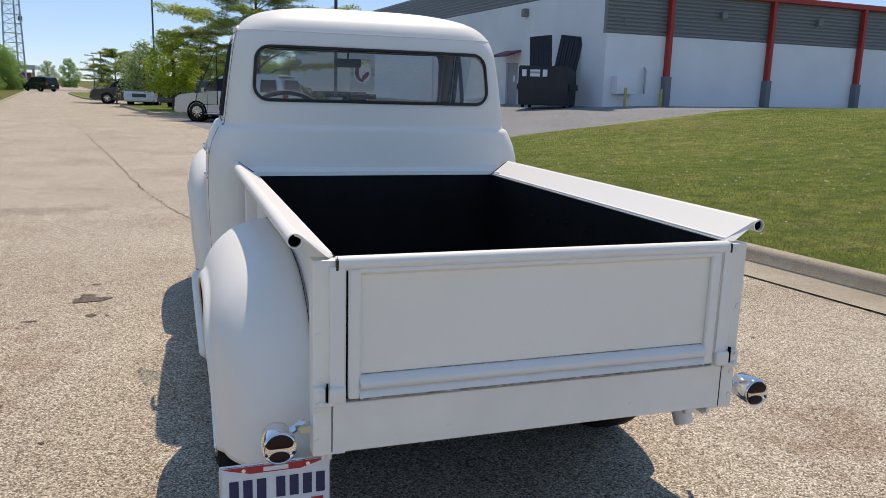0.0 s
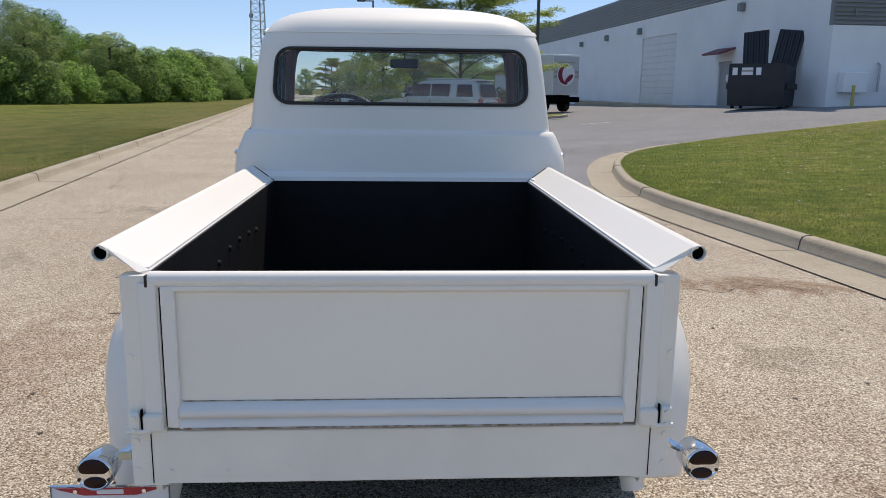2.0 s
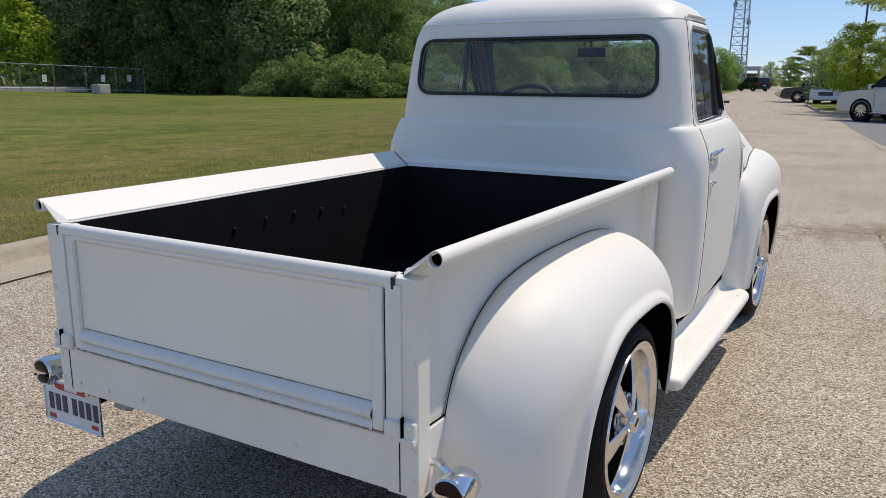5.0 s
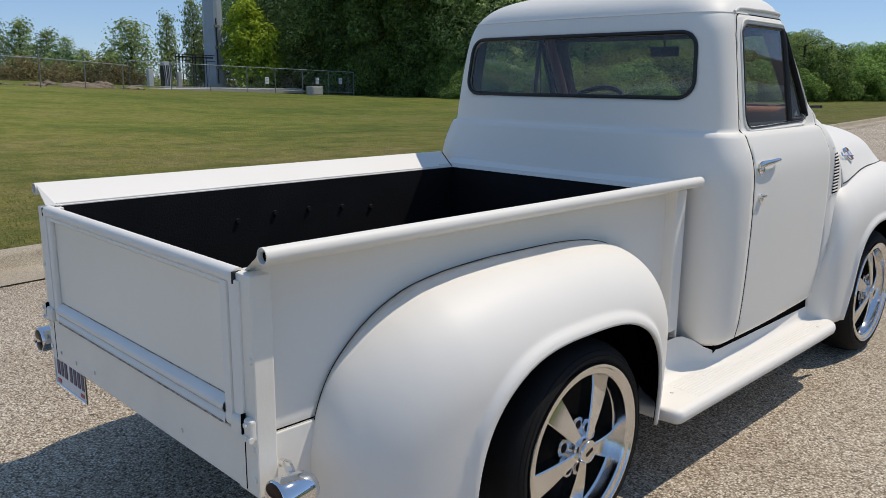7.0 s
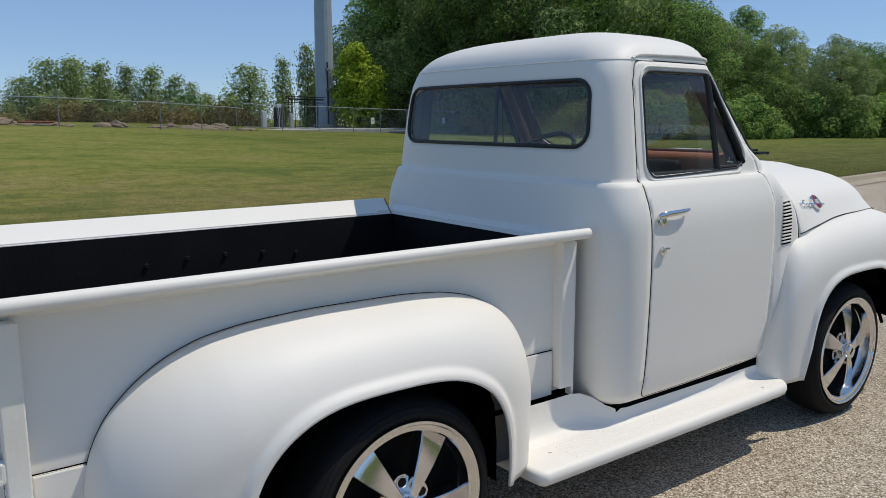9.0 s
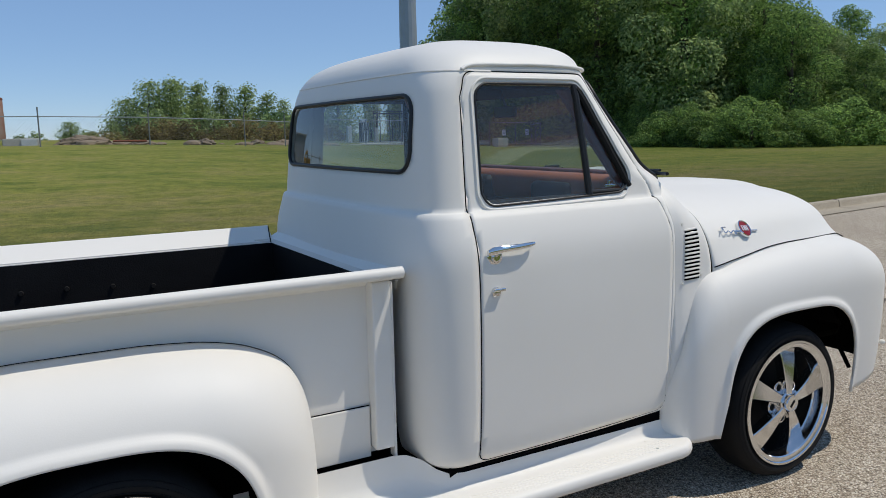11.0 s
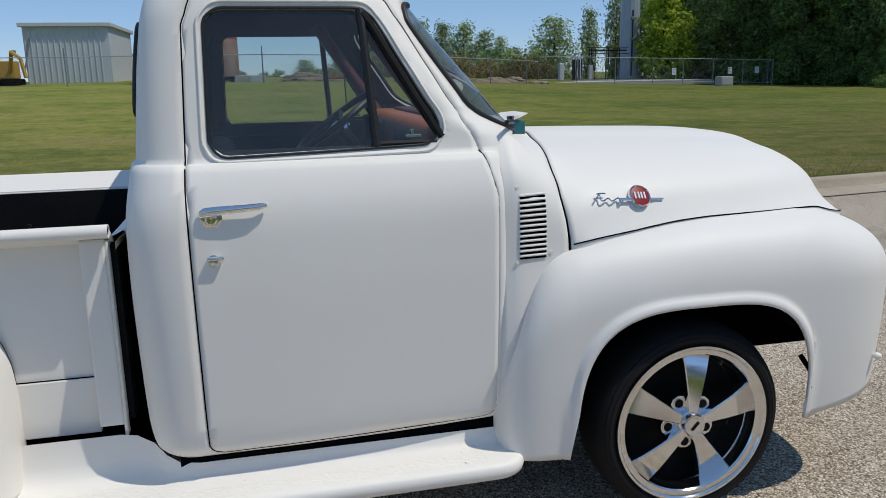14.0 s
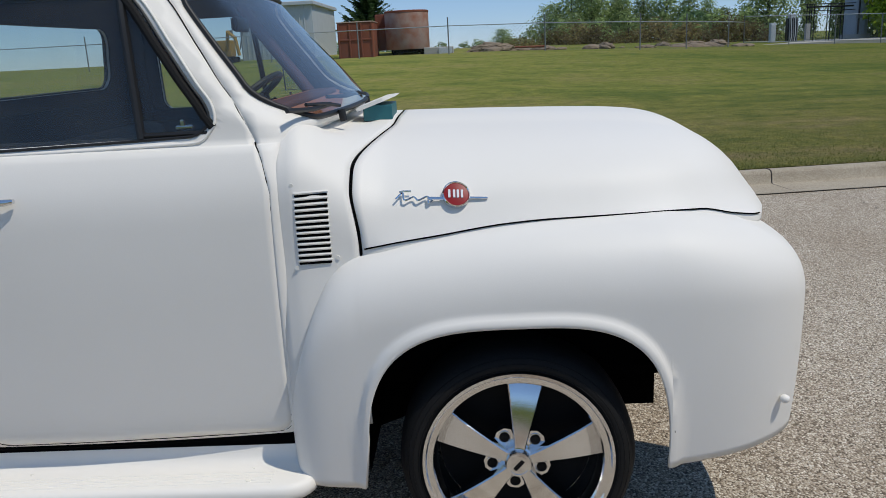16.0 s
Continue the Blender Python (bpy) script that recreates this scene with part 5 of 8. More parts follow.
# white-painted exhaust tips, turned down below the sill
for s in (1, -1):
    tip = new("exhaust_tip")
    tip.parent = truck
    tagged(tip, "white-painted turned-down exhaust tip")
    a, b, c = Vector((0.620 * s, 0.48, 0.480)), Vector((0.660 * s, 0.25, 0.466)), Vector((0.678 * s, 0.195, 0.372))
    bm = bmesh.new()
    sweep(bm, [a, b + Vector((0, 0.05, 0.003)), b, b.lerp(c, 0.45) + Vector((0, -0.012, 0.006)), c], 0.034, 20)
    part("pipe", bm, PAINT, tip, smooth=True, angle=0.9)
    d = (c - b).normalized()
    part("bore", rod(c - d * 0.02, c + d * 0.002, 0.030, n=20), BLACK, tip, "dark pipe opening")

# number plate: its characters stand as plain bars
plate = part("number_plate", boxed(-0.945, -0.635, 0.072, 0.076, 0.322, 0.474, 0.003), PLATE, truck, "white plate with red band and dark blue bars")
part("plate_frame", (lambda bm: (sweep(bm, [(-0.945, 0.071, 0.322), (-0.635, 0.071, 0.322), (-0.635, 0.071, 0.474), (-0.945, 0.071, 0.474)], 0.004, 6, closed=True), bm)[1])(bmesh.new()), CHROME, plate)
bm = bmesh.new()
bm.faces.new([bm.verts.new((x, 0.0712, z)) for x, z in ((-0.938, 0.468), (-0.642, 0.468), (-0.66, 0.463), (-0.72, 0.446), (-0.86, 0.446), (-0.92, 0.461))])
part("red_band", bm, PLATERED, plate)
part("band_bar", boxed(-0.825, -0.755, 0.0700, 0.0712, 0.450, 0.463), PLATE, plate)
for i, x in enumerate((-0.920, -0.882, -0.844, -0.790, -0.752, -0.714, -0.676)):
    part("plate_bar", boxed(x, x + 0.026, 0.0700, 0.0718, 0.365, 0.428, 0.0006, 1), PLATEBLUE, plate)
part("sticker_bar", boxed(-0.69, -0.655, 0.0700, 0.0716, 0.335, 0.350), PLATERED, plate)
part("sticker_bar", boxed(-0.925, -0.89, 0.0700, 0.0716, 0.330, 0.347), PLATERED, plate)
for x in (-0.88, -0.70):
    part("plate_screw", rod((x, 0.067, 0.459), (x, 0.072, 0.459), 0.006, n=8), CHROME, plate)
part("plate_bracket", boxed(-0.86, -0.72, 0.077, 0.16, 0.40, 0.415), BLACK, truck)

# door handles and locks
for door, s in ((door_right, 1), (door_left, -1)):
    bm = bmesh.new()
    base = cab_side(2.325, 1.178).x
    secs = [(2.284, 1.180, 0.010, 0.006, 0.010), (2.298, 1.186, 0.016, 0.010, 0.014), (2.335, 1.190, 0.020, 0.010, 0.013), (2.40, 1.193, 0.022, 0.010, 0.011), (2.45, 1.196, 0.021, 0.009, 0.010), (2.474, 1.198, 0.014, 0.007, 0.007)]
    rows = []
    for y, z, out, rx, rz in secs:
        rows.append([bm.verts.new(((base + out + rx * math.cos(k * math.tau / 10)) * s, y, z + rz * math.sin(k * math.tau / 10))) for k in range(10)])
    for A, B in zip(rows, rows[1:]):
        for k in range(10):
            bm.faces.new((A[k], A[(k + 1) % 10], B[(k + 1) % 10], B[k]))
    bm.faces.new(rows[0])
    bm.faces.new(rows[-1][::-1])
    handle = part("handle", bm, CHROME, door, "chrome pull handle", smooth=True)
    bm = bmesh.new()
    lathe(bm, [(base - 0.004, 0.0001), (base - 0.004, 0.031), (base + 0.003, 0.031), (base + 0.006, 0.027), (base + 0.007, 0.019), (base + 0.013, 0.017), (base + 0.016, 0.012), (base + 0.015, 0.0001)], 28, centre=(0, 2.316, 1.163))
    if s < 0:
        bmesh.ops.scale(bm, verts=bm.verts, vec=(-1, 1, 1))
    part("handle_base", bm, CHROME, door, "round chrome handle base with button", smooth=True, angle=0.6)
    base = cab_side(2.318, 1.045).x
    bm = bmesh.new()
    lathe(bm, [(base - 0.004, 0.019), (base + 0.006, 0.018), (base + 0.013, 0.012), (base + 0.014, 0.0001)], 20, centre=(0, 2.314, 1.043))
    box(bm, base + 0.004, base + 0.020, 2.296, 2.344, 1.046, 1.058, 0.004)
    if s < 0:
        bmesh.ops.scale(bm, verts=bm.verts, vec=(-1, 1, 1))
    part("lock", bm, CHROME, door, "chrome door lock with flip cover", smooth=True, angle=0.6)

# hood badge: a red disc in a chrome ring, a bar and a wavy ornament
TALL = lambda x: 3.2 + 6 * math.exp(-((x - 9) / 7) ** 2) + 7 * math.exp(-((x - 66) / 6) ** 2)
SCRIPT = [[(x + 0.45 * TALL(x) * math.sin(x * 0.27 - 1.0), 10 + TALL(x) * (0.35 + math.sin(x * 0.27 - 1.0))) for x in range(2, 76)], [(8, 24), (14, 25.5), (22, 26), (30, 26)]]
for s in (1, -1):
    badge = new("hood_badge")
    badge.parent = truck
    tagged(badge, "chrome hood badge with round red emblem")
    n = on_nose(3.70, 1.135)
    tilt = math.atan2(on_nose(3.70, 1.105).x - on_nose(3.70, 1.165).x, 0.06)
    badge.matrix_basis = Matrix.Translation((n.x * s, 3.708, 1.135)) @ Matrix.Rotation(-tilt * s, 4, "Y") @ Matrix.Rotation(0.135 * s, 4, "Z")
    bm = bmesh.new()
    lathe(bm, [(-0.002, 0.041), (0.012, 0.041), (0.015, 0.038), (0.012, 0.0355)], 36)
    part("badge_ring", bm, CHROME, badge, smooth=True, angle=0.7)
    bm = bmesh.new()
    lathe(bm, [(0.011, 0.036), (0.013, 0.02), (0.0135, 0.0001)], 36)
    part("badge_disc", bm, REDENAMEL, badge, "red enamel disc", smooth=True)
    for dy in (-0.021, -0.007, 0.004, 0.016):
        part("badge_stroke", boxed(0.0125, 0.0155, dy - 0.0035, dy + 0.0035, -0.013, 0.013, 0.001, 1), PLATE, badge)
    part("badge_bar", boxed(0.004, 0.012, -0.085, -0.036, -0.019, -0.009, 0.003), CHROME, badge, "slim chrome bar")
    part("badge_bar", boxed(0.004, 0.012, 0.036, 0.092, -0.013, -0.007, 0.002), CHROME, badge, "slim chrome bar")
    for stroke in SCRIPT:
        bm = bmesh.new()
        k = 0.00155
        sweep(bm, [(0.007, (-0.178 + x * k) * 1.0, -0.032 + z * k) for x, z in stroke], 0.0028, 6)
        part("script_stroke", bm, CHROME, badge, smooth=True)
    if s < 0:
        for o in badge.children:
            o.matrix_basis = Matrix.Rotation(math.pi, 4, "Z")

# cowl vent flap, washer hinge and wipers
flap = new("vent_flap")
flap.parent = truck
tagged(flap, "open white cowl vent flap, teal underneath")
bm = bmesh.new()
pts = [(-0.115, 0.0), (-0.115, 0.10), (-0.09, 0.145), (0.09, 0.145), (0.115, 0.10), (0.115, 0.0)]
A = [bm.verts.new((x, y, 0.0)) for x, y in pts]
B = [bm.verts.new((x, y, 0.012 - 0.010 * (y > 0.12))) for x, y in pts]
bm.faces.new(A)
bm.faces.new(B[::-1])
for i in range(6):
    bm.faces.new((A[i], A[(i + 1) % 6], B[(i + 1) % 6], B[i]))
bmesh.ops.transform(bm, matrix=Matrix.Translation((0.10, 3.365, 1.352)) @ Matrix.Rotation(radians(19), 4, "X"), verts=bm.verts)
part("flap_lid", bm, PAINT, flap)
part("flap_box", boxed(0.0, 0.20, 3.385, 3.488, 1.318, 1.372, 0.004), TEAL, flap, "teal inside of the vent")
for s in (1, -1):
    wiper = new("wiper")
    wiper.parent = truck
    tagged(wiper, "black wiper with chrome arm")
    p0 = Vector((0.34 * s + 0.1, 3.352, 1.362))
    part("pivot", rod(p0 - Vector((0, 0, 0.02)), p0 + Vector((0, -0.006, 0.018)), 0.012, n=12), GASKET, wiper)
    bm = bmesh.new()
    sweep(bm, [p0 + Vector((0, -0.01, 0.03)), p0 + Vector((0.12, -0.035, 0.045)), p0 + Vector((0.22, -0.075, 0.05))], 0.006, 6)
    part("arm", bm, GASKET, wiper, smooth=True)
    bm = bmesh.new()
    sweep(bm, [p0 + Vector((0.06, -0.03, 0.04)), p0 + Vector((0.2, -0.06, 0.035)), p0 + Vector((0.30, -0.115, 0.04))], 0.008, 6)
    part("blade", bm, GASKET, wiper, smooth=True)

# ---- truck: interior ----
bm = bmesh.new()
box(bm, -0.70, 0.70, 2.985, 3.20, 1.265, 1.400, 0.05, 4)
dash = part("dashboard", bm, COPPER, truck, "tan-orange padded dashboard", smooth=True)
bm = bmesh.new()
box(bm, -0.54, 0.54, 3.09, 3.18, 1.386, 1.412, 0.012, 3)
part("dash_top", bm, INTERIOR, dash, "dark red dashboard top", smooth=True)
part("dash_lower", boxed(-0.70, 0.70, 3.00, 3.16, 0.85, 1.27, 0.02), SEATDARK, truck)
bm = bmesh.new()
box(bm, -0.53, -0.17, 2.945, 3.06, 1.255, 1.375, 0.035, 4)
part("gauge_hood", bm, SEATDARK, dash, "dark gauge hood", smooth=True)
bm = bmesh.new()
box(bm, 0.16, 0.44, 2.962, 3.02, 1.26, 1.365, 0.03, 4)
part("glove_panel", bm, SEATDARK, dash, "dark dashboard panel", smooth=True)
bm = bmesh.new()
lathe(bm, [(0.0, 0.075), (-0.02, 0.07), (-0.022, 0.0001)], 28, axis="y", centre=(-0.36, 2.985, 1.22))
bmesh.ops.translate(bm, verts=bm.verts, vec=(0, -0.04, 0.095))
part("gauge_cluster", bm, BLACK, dash, "dark round gauges", smooth=True)
bm = bmesh.new()
box(bm, -0.68, 0.68, 2.30, 2.80, 0.62, 0.86, 0.06, 3)
part("seat_base", bm, SEATDARK, truck, "black bench seat", smooth=True)
bm = bmesh.new()
box(bm, -0.67, 0.67, 2.19, 2.33, 0.80, 1.30, 0.06, 3, Matrix.Translation((0, 2.26, 0.8)) @ Matrix.Rotation(radians(-4), 4, "X") @ Matrix.Translation((0, -2.26, -0.8)))
part("seat_back", bm, SEATDARK, truck, "black bench seat back", smooth=True)
for s in (1, -1):
    part("door_trim", boxed(*sorted((0.725 * s, 0.77 * s)), 2.28, 3.08, 0.60, 1.30, 0.015), SEATDARK, truck, "black inner door panel")
    part("door_cap", boxed(*sorted((0.70 * s, 0.752 * s)), 2.27, 3.06, 1.285, 1.345, 0.015), SEATDARK, truck, "black door top trim")
    bm = bmesh.new()
    sweep(bm, [cab_side(y, z) * 1.0 + Vector((-0.06, -0.03, 0)) if s > 0 else flip([cab_side(y, z)])[0] + Vector((0.06, -0.03, 0)) for y, z in [(3.10, 1.34), (3.02, 1.45), (2.93, 1.58), (2.84, 1.70), (2.79, 1.78)]], 0.028, 10)
    part("pillar_trim", bm, INTERIOR, truck, "red-brown windscreen pillar trim", smooth=True)
part("cab_floor", boxed(-0.76, 0.76, 2.16, 3.16, 0.47, 0.50), BLACK, truck)
part("firewall", boxed(-0.72, 0.72, 3.14, 3.17, 0.47, 1.30), BLACK, truck)
part("rear_trim", boxed(-0.58, 0.58, 2.165, 2.185, 0.50, 1.40), SEATDARK, truck)
# headliner follows the roof
hv = [z_to_v(z) for z in (1.76, 1.80, 1.835, 1.865, 1.89, 1.91, 1.922)] + [len(CAB) - 1]
Q = []
hu = lin(0, 1, 60)
for u in hu:
    for v in hv:
        p = cab_at(u, v)
        Q.append(Vector(((p.x) * 0.955, 2.55 + (p.y - 2.55) * 0.93, p.z - 0.026)))
F = [(i * len(hv) + j, (i + 1) * len(hv) + j, (i + 1) * len(hv) + j + 1, i * len(hv) + j + 1) for i in range(59) for j in range(len(hv) - 1)]
shell("headliner", pick(Q, F, [frozenset()] * len(F), lambda l: True, "both"), HEADLINE, truck, "dark headliner")
# steering wheel, column and mirror
sw = new("steering_wheel")
sw.parent = truck
tagged(sw, "black thin-rimmed steering wheel")
SW = (-0.36, 2.80, 1.362)
M = Matrix.Translation(SW) @ Matrix.Rotation(radians(36), 4, "X")
bm = bmesh.new()
sweep(bm, [M @ Vector((0.205 * math.cos(a), 0.205 * math.sin(a), 0)) for a in [k * math.tau / 48 for k in range(48)]], 0.0145, 8, closed=True)
part("rim", bm, GASKET, sw, smooth=True)
for a in (0.3, math.pi - 0.3, math.pi * 1.5):
    bm = bmesh.new()
    sweep(bm, [M @ Vector((0.03 * math.cos(a), 0.03 * math.sin(a), -0.03)), M @ Vector((0.2 * math.cos(a), 0.2 * math.sin(a), 0))], 0.009, 6)
    part("spoke", bm, GASKET, sw, smooth=True)
part("hub", rod(M @ Vector((0, 0, -0.05)), M @ Vector((0, 0, -0.005)), 0.045, 0.03, 20), CHROME, sw)
part("column", rod(M @ Vector((0, 0, -0.45)), M @ Vector((0, 0, -0.04)), 0.028, n=14), GASKET, sw)
mir = new("rear_view_mirror")
mir.parent = truck
tagged(mir, "small interior mirror on a stalk")
part("mirror_body", boxed(-0.065, 0.105, 2.925, 2.945, 1.648, 1.701, 0.010), GASKET, mir)
part("mirror_glass", boxed(-0.057, 0.097, 2.922, 2.9245, 1.654, 1.695), GASKET, mir)
part("stalk", rod((0.02, 2.94, 1.69), (0.02, 2.90, 1.79), 0.006, n=8), GASKET, mir)
# the driver's vent window stands open
wing = new("vent_wing")
wing.parent = truck
tagged(wing, "open vent window with black frame")
corner = [(-0.775, 2.90, 1.40), (-0.90, 3.005, 1.40), (-0.885, 2.99, 1.47), (-0.775, 2.885, 1.735)]
bm = bmesh.new()
sweep(bm, corner, 0.0035, 6, closed=True)
part("wing_frame", bm, GASKET, wing)
bm = bmesh.new()
bm.faces.new([bm.verts.new(p) for p in corner])
part("wing_glass", bm, GLASS, wing)
truck.location.x = -0.008


# ---- trees ----
def leaf_cloud(rng, lobes, count, size, droop=0.0, inner=0.25, loose=0.0):
    """Small bent leaf sprays over a set of lobes (centre, radii), as points and faces."""
    verts, faces = [], []
    weights = [r[0] * r[1] + r[1] * r[2] for _, r in lobes]
    for _ in range(count):
        (c, r) = rng.choices(lobes, weights)[0]
        while True:
            d = Vector((rng.gauss(0, 1), rng.gauss(0, 1), rng.gauss(0, 1)))
            if d.length > 0.1:
                break
        d.normalize()
        k = rng.uniform(0.80 - loose, 1.06 + loose) if rng.random() > inner else rng.uniform(0.35, 0.85)
        k *= 1 + 0.10 * math.sin(d.x * 7 + c[0] * 3) * math.sin(d.z * 6 + c[1] * 5)
        p = Vector(c) + Vector((d.x * r[0], d.y * r[1], d.z * r[2])) * k
        n = (d + Vector((rng.gauss(0, 0.38), rng.gauss(0, 0.38), rng.gauss(0.85, 0.38)))).normalized()
        t = n.orthogonal().normalized()
        t = Matrix.Rotation(rng.uniform(0, math.tau), 3, n) @ t
        b = n.cross(t)
        s = size * rng.uniform(0.6, 1.4)
        o = len(verts)
        for a, q, h in ((-1.0, 0.0, -0.15), (-0.1, 0.55, 0.1), (1.0, 0.05, -0.2), (0.05, -0.5, 0.08)):
            v = p + t * a * s + b * q * s + n * h * s
            v.z -= droop * abs(a) * s
            verts.append(v)
        faces.append((o, o + 1, o + 2, o + 3))
    return verts, faces


def trunk_mesh(rng, height, radius, limbs, spread, lean=0.0):
    bm = bmesh.new()
    pts = []
    for i in range(7):
        t = i / 6
        pts.append(Vector((lean * t + 0.05 * height * 0.1 * math.sin(t * 5), 0.03 * height * 0.2 * math.sin(t * 4 + 1), height * t)))
    def limb(line, r0, r1, n=7):
        rings = []
        for i, p in enumerate(line):
            d = (line[min(i + 1, len(line) - 1)] - line[max(i - 1, 0)]).normalized()
            s = d.orthogonal().normalized()
            q = d.cross(s)
            r = r0 + (r1 - r0) * i / (len(line) - 1)
            rings.append([bm.verts.new(p + s * r * math.cos(k * math.tau / n) + q * r * math.sin(k * math.tau / n)) for k in range(n)])
        for A, B in zip(rings, rings[1:]):
            for k in range(n):
                bm.faces.new((A[k], A[(k + 1) % n], B[(k + 1) % n], B[k]))
    limb(pts, radius, radius * 0.25, 9)
    for i in range(limbs):
        t = rng.uniform(0.28, 0.9)
        k = int(t * 6)
        p = pts[k].lerp(pts[min(k + 1, 6)], t * 6 - k)
        a = rng.uniform(0, math.tau)
        out = spread * rng.uniform(0.5, 1.0) * (1.15 - t * 0.6)
        e = p + Vector((math.cos(a) * out, math.sin(a) * out, out * rng.uniform(0.35, 0.9)))
        m = p.lerp(e, 0.5) + Vector((0, 0, -0.08 * out))
        limb([p, m, e], radius * 0.32 * (1.1 - t * 0.5), radius * 0.06, 5)
    return bm


def build_tree(name, seed, height, width, leaves, leaf, count, size, label, bare=0.22, lobes=14, group="", airy=False, limbs=12, fat=1.0, loose=0.0, shell_=(0.35, 0.72), stem=1.0):
    rng = random.Random(seed)
    ob = thing(name, label, "tree", group=group)
    part("trunk", trunk_mesh(rng, height * 0.86, (height * 0.022 + 0.05) * stem, limbs, width * 0.42), BARK, ob, smooth=True)
    parts = []
    for i in range(lobes):
        t = (i + 0.5) / lobes
        z = height * (bare + (0.95 - bare) * t)
        reach = width * 0.5 * math.sin(math.pi * (0.16 + 0.78 * t)) ** 0.8
        a = i * 2.4 + rng.uniform(-0.5, 0.5)
        d = reach * rng.uniform(*shell_)
        r = fat * width * rng.uniform(0.13, 0.24) * (1.15 - 0.5 * t)
        parts.append(((math.cos(a) * d, math.sin(a) * d, z), (r * 1.15, r * 1.15, r * (0.42 if airy else rng.uniform(0.75, 1.0)))))
    verts, faces = leaf_cloud(rng, parts, count, size, 0.25, 0.10, loose)
    mesh_ob("crown", verts, faces, leaf, ob, smooth=False)
    return ob


def ground_left(x, y):
    return rise_left(x, y) - 0.05


def place(ob, x, y, z, turn, k, kz=None):
    m = pose(x, y, z, 0, 0, turn) @ Matrix.Diagonal((k, k, kz or k, 1))
    return copy_thing(ob, m)


WOOD = "trees of the wood edge"
kinds = [
    build_tree("broadleaf_tree", 11, 15, 10.5, 0, LEAF, 24000, 0.135, "tall dense green broadleaf tree at the wood edge", 0.04, 40, WOOD, fat=0.86, shell_=(0.45, 1.0)),
    build_tree("broadleaf_tree", 12, 15, 9.0, 0, LEAF, 24000, 0.135, "tall dense green broadleaf tree at the wood edge", 0.04, 36, WOOD, fat=0.92, shell_=(0.4, 1.0)),
    build_tree("broadleaf_tree", 13, 15, 12.0, 0, LEAF, 25000, 0.14, "broad dense green tree at the wood edge", 0.06, 38, WOOD, fat=0.84, shell_=(0.45, 1.0)),
    build_tree("broadleaf_tree", 15, 15, 10.0, 0, LEAF_OLIVE, 23000, 0.135, "lighter olive-green tree at the wood edge", 0.06, 36, WOOD, fat=0.88, shell_=(0.45, 1.0)),
]
bush = build_tree("bush", 14, 4.0, 6.0, 0, LEAF, 9000, 0.10, "rounded green bush at the wood edge", 0.02, 20, "bushes of the wood edge", limbs=5, fat=0.85, shell_=(0.4, 1.0))
rng = random.Random(5)
# wood edge: points along it with the height of the trees there
EDGE = [(-71, 49, 20), (-66, 47, 20), (-57, 49, 20), (-49, 51, 18.5), (-43.5, 53, 16.0), (-39.5, 56, 10.2), (-36, 58, 10.4), (-31, 64, 8.6), (-27, 72, 7.4), (-25.5, 84, 6.2), (-24.5, 98, 5.8), (-25, 114, 6.0), (-27, 130, 6)]
for row, (dx, dy, hk) in enumerate(((0, 0, 0.92), (-3.5, 5.5, 1.08), (-8, 12, 1.2))):
    for a, b in zip(EDGE, EDGE[1:]):
        for t in (0.0, 0.5)[:2 if row < 2 else 1]:
            x, y, h = (a[i] + (b[i] - a[i]) * t for i in range(3))
            x += dx + rng.uniform(-2.6, 2.6)
            y += dy + rng.uniform(-3.0, 3.0)
            k = h * (hk if x < -45 else 0.5 + 0.5 * hk) * rng.uniform(0.80, 1.08) / 15
            src = kinds[rng.choice((0, 0, 1, 1, 2, 2, 3, 3))]
            place(src, x, y, ground_left(x, y), rng.uniform(0, 360), max(0.55, k * 0.95), k)
for a, b in zip(EDGE[1:], EDGE[2:]):
    for t in (0.0, 0.33, 0.66):
        x, y, h = (a[i] + (b[i] - a[i]) * t for i in range(3))
        near = ease((x + 56) / 12) * (1 - ease((x + 39) / 7))
        x += 2.6 + 4.0 * near + rng.uniform(-1.0, 1.4)
        y -= 2.6 + 5.5 * near + rng.uniform(-1.2, 1.2)
        k = rng.uniform(0.6, 1.15)
        place(bush, x, y, ground_left(x, y) - 0.1, rng.uniform(0, 360), k, k * rng.uniform(0.75, 1.25))
for o in kinds:
    o.matrix_world = pose(-70 + 6 * kinds.index(o), 66, 0.5)
bush.matrix_world = pose(-33, 56, 0.1)
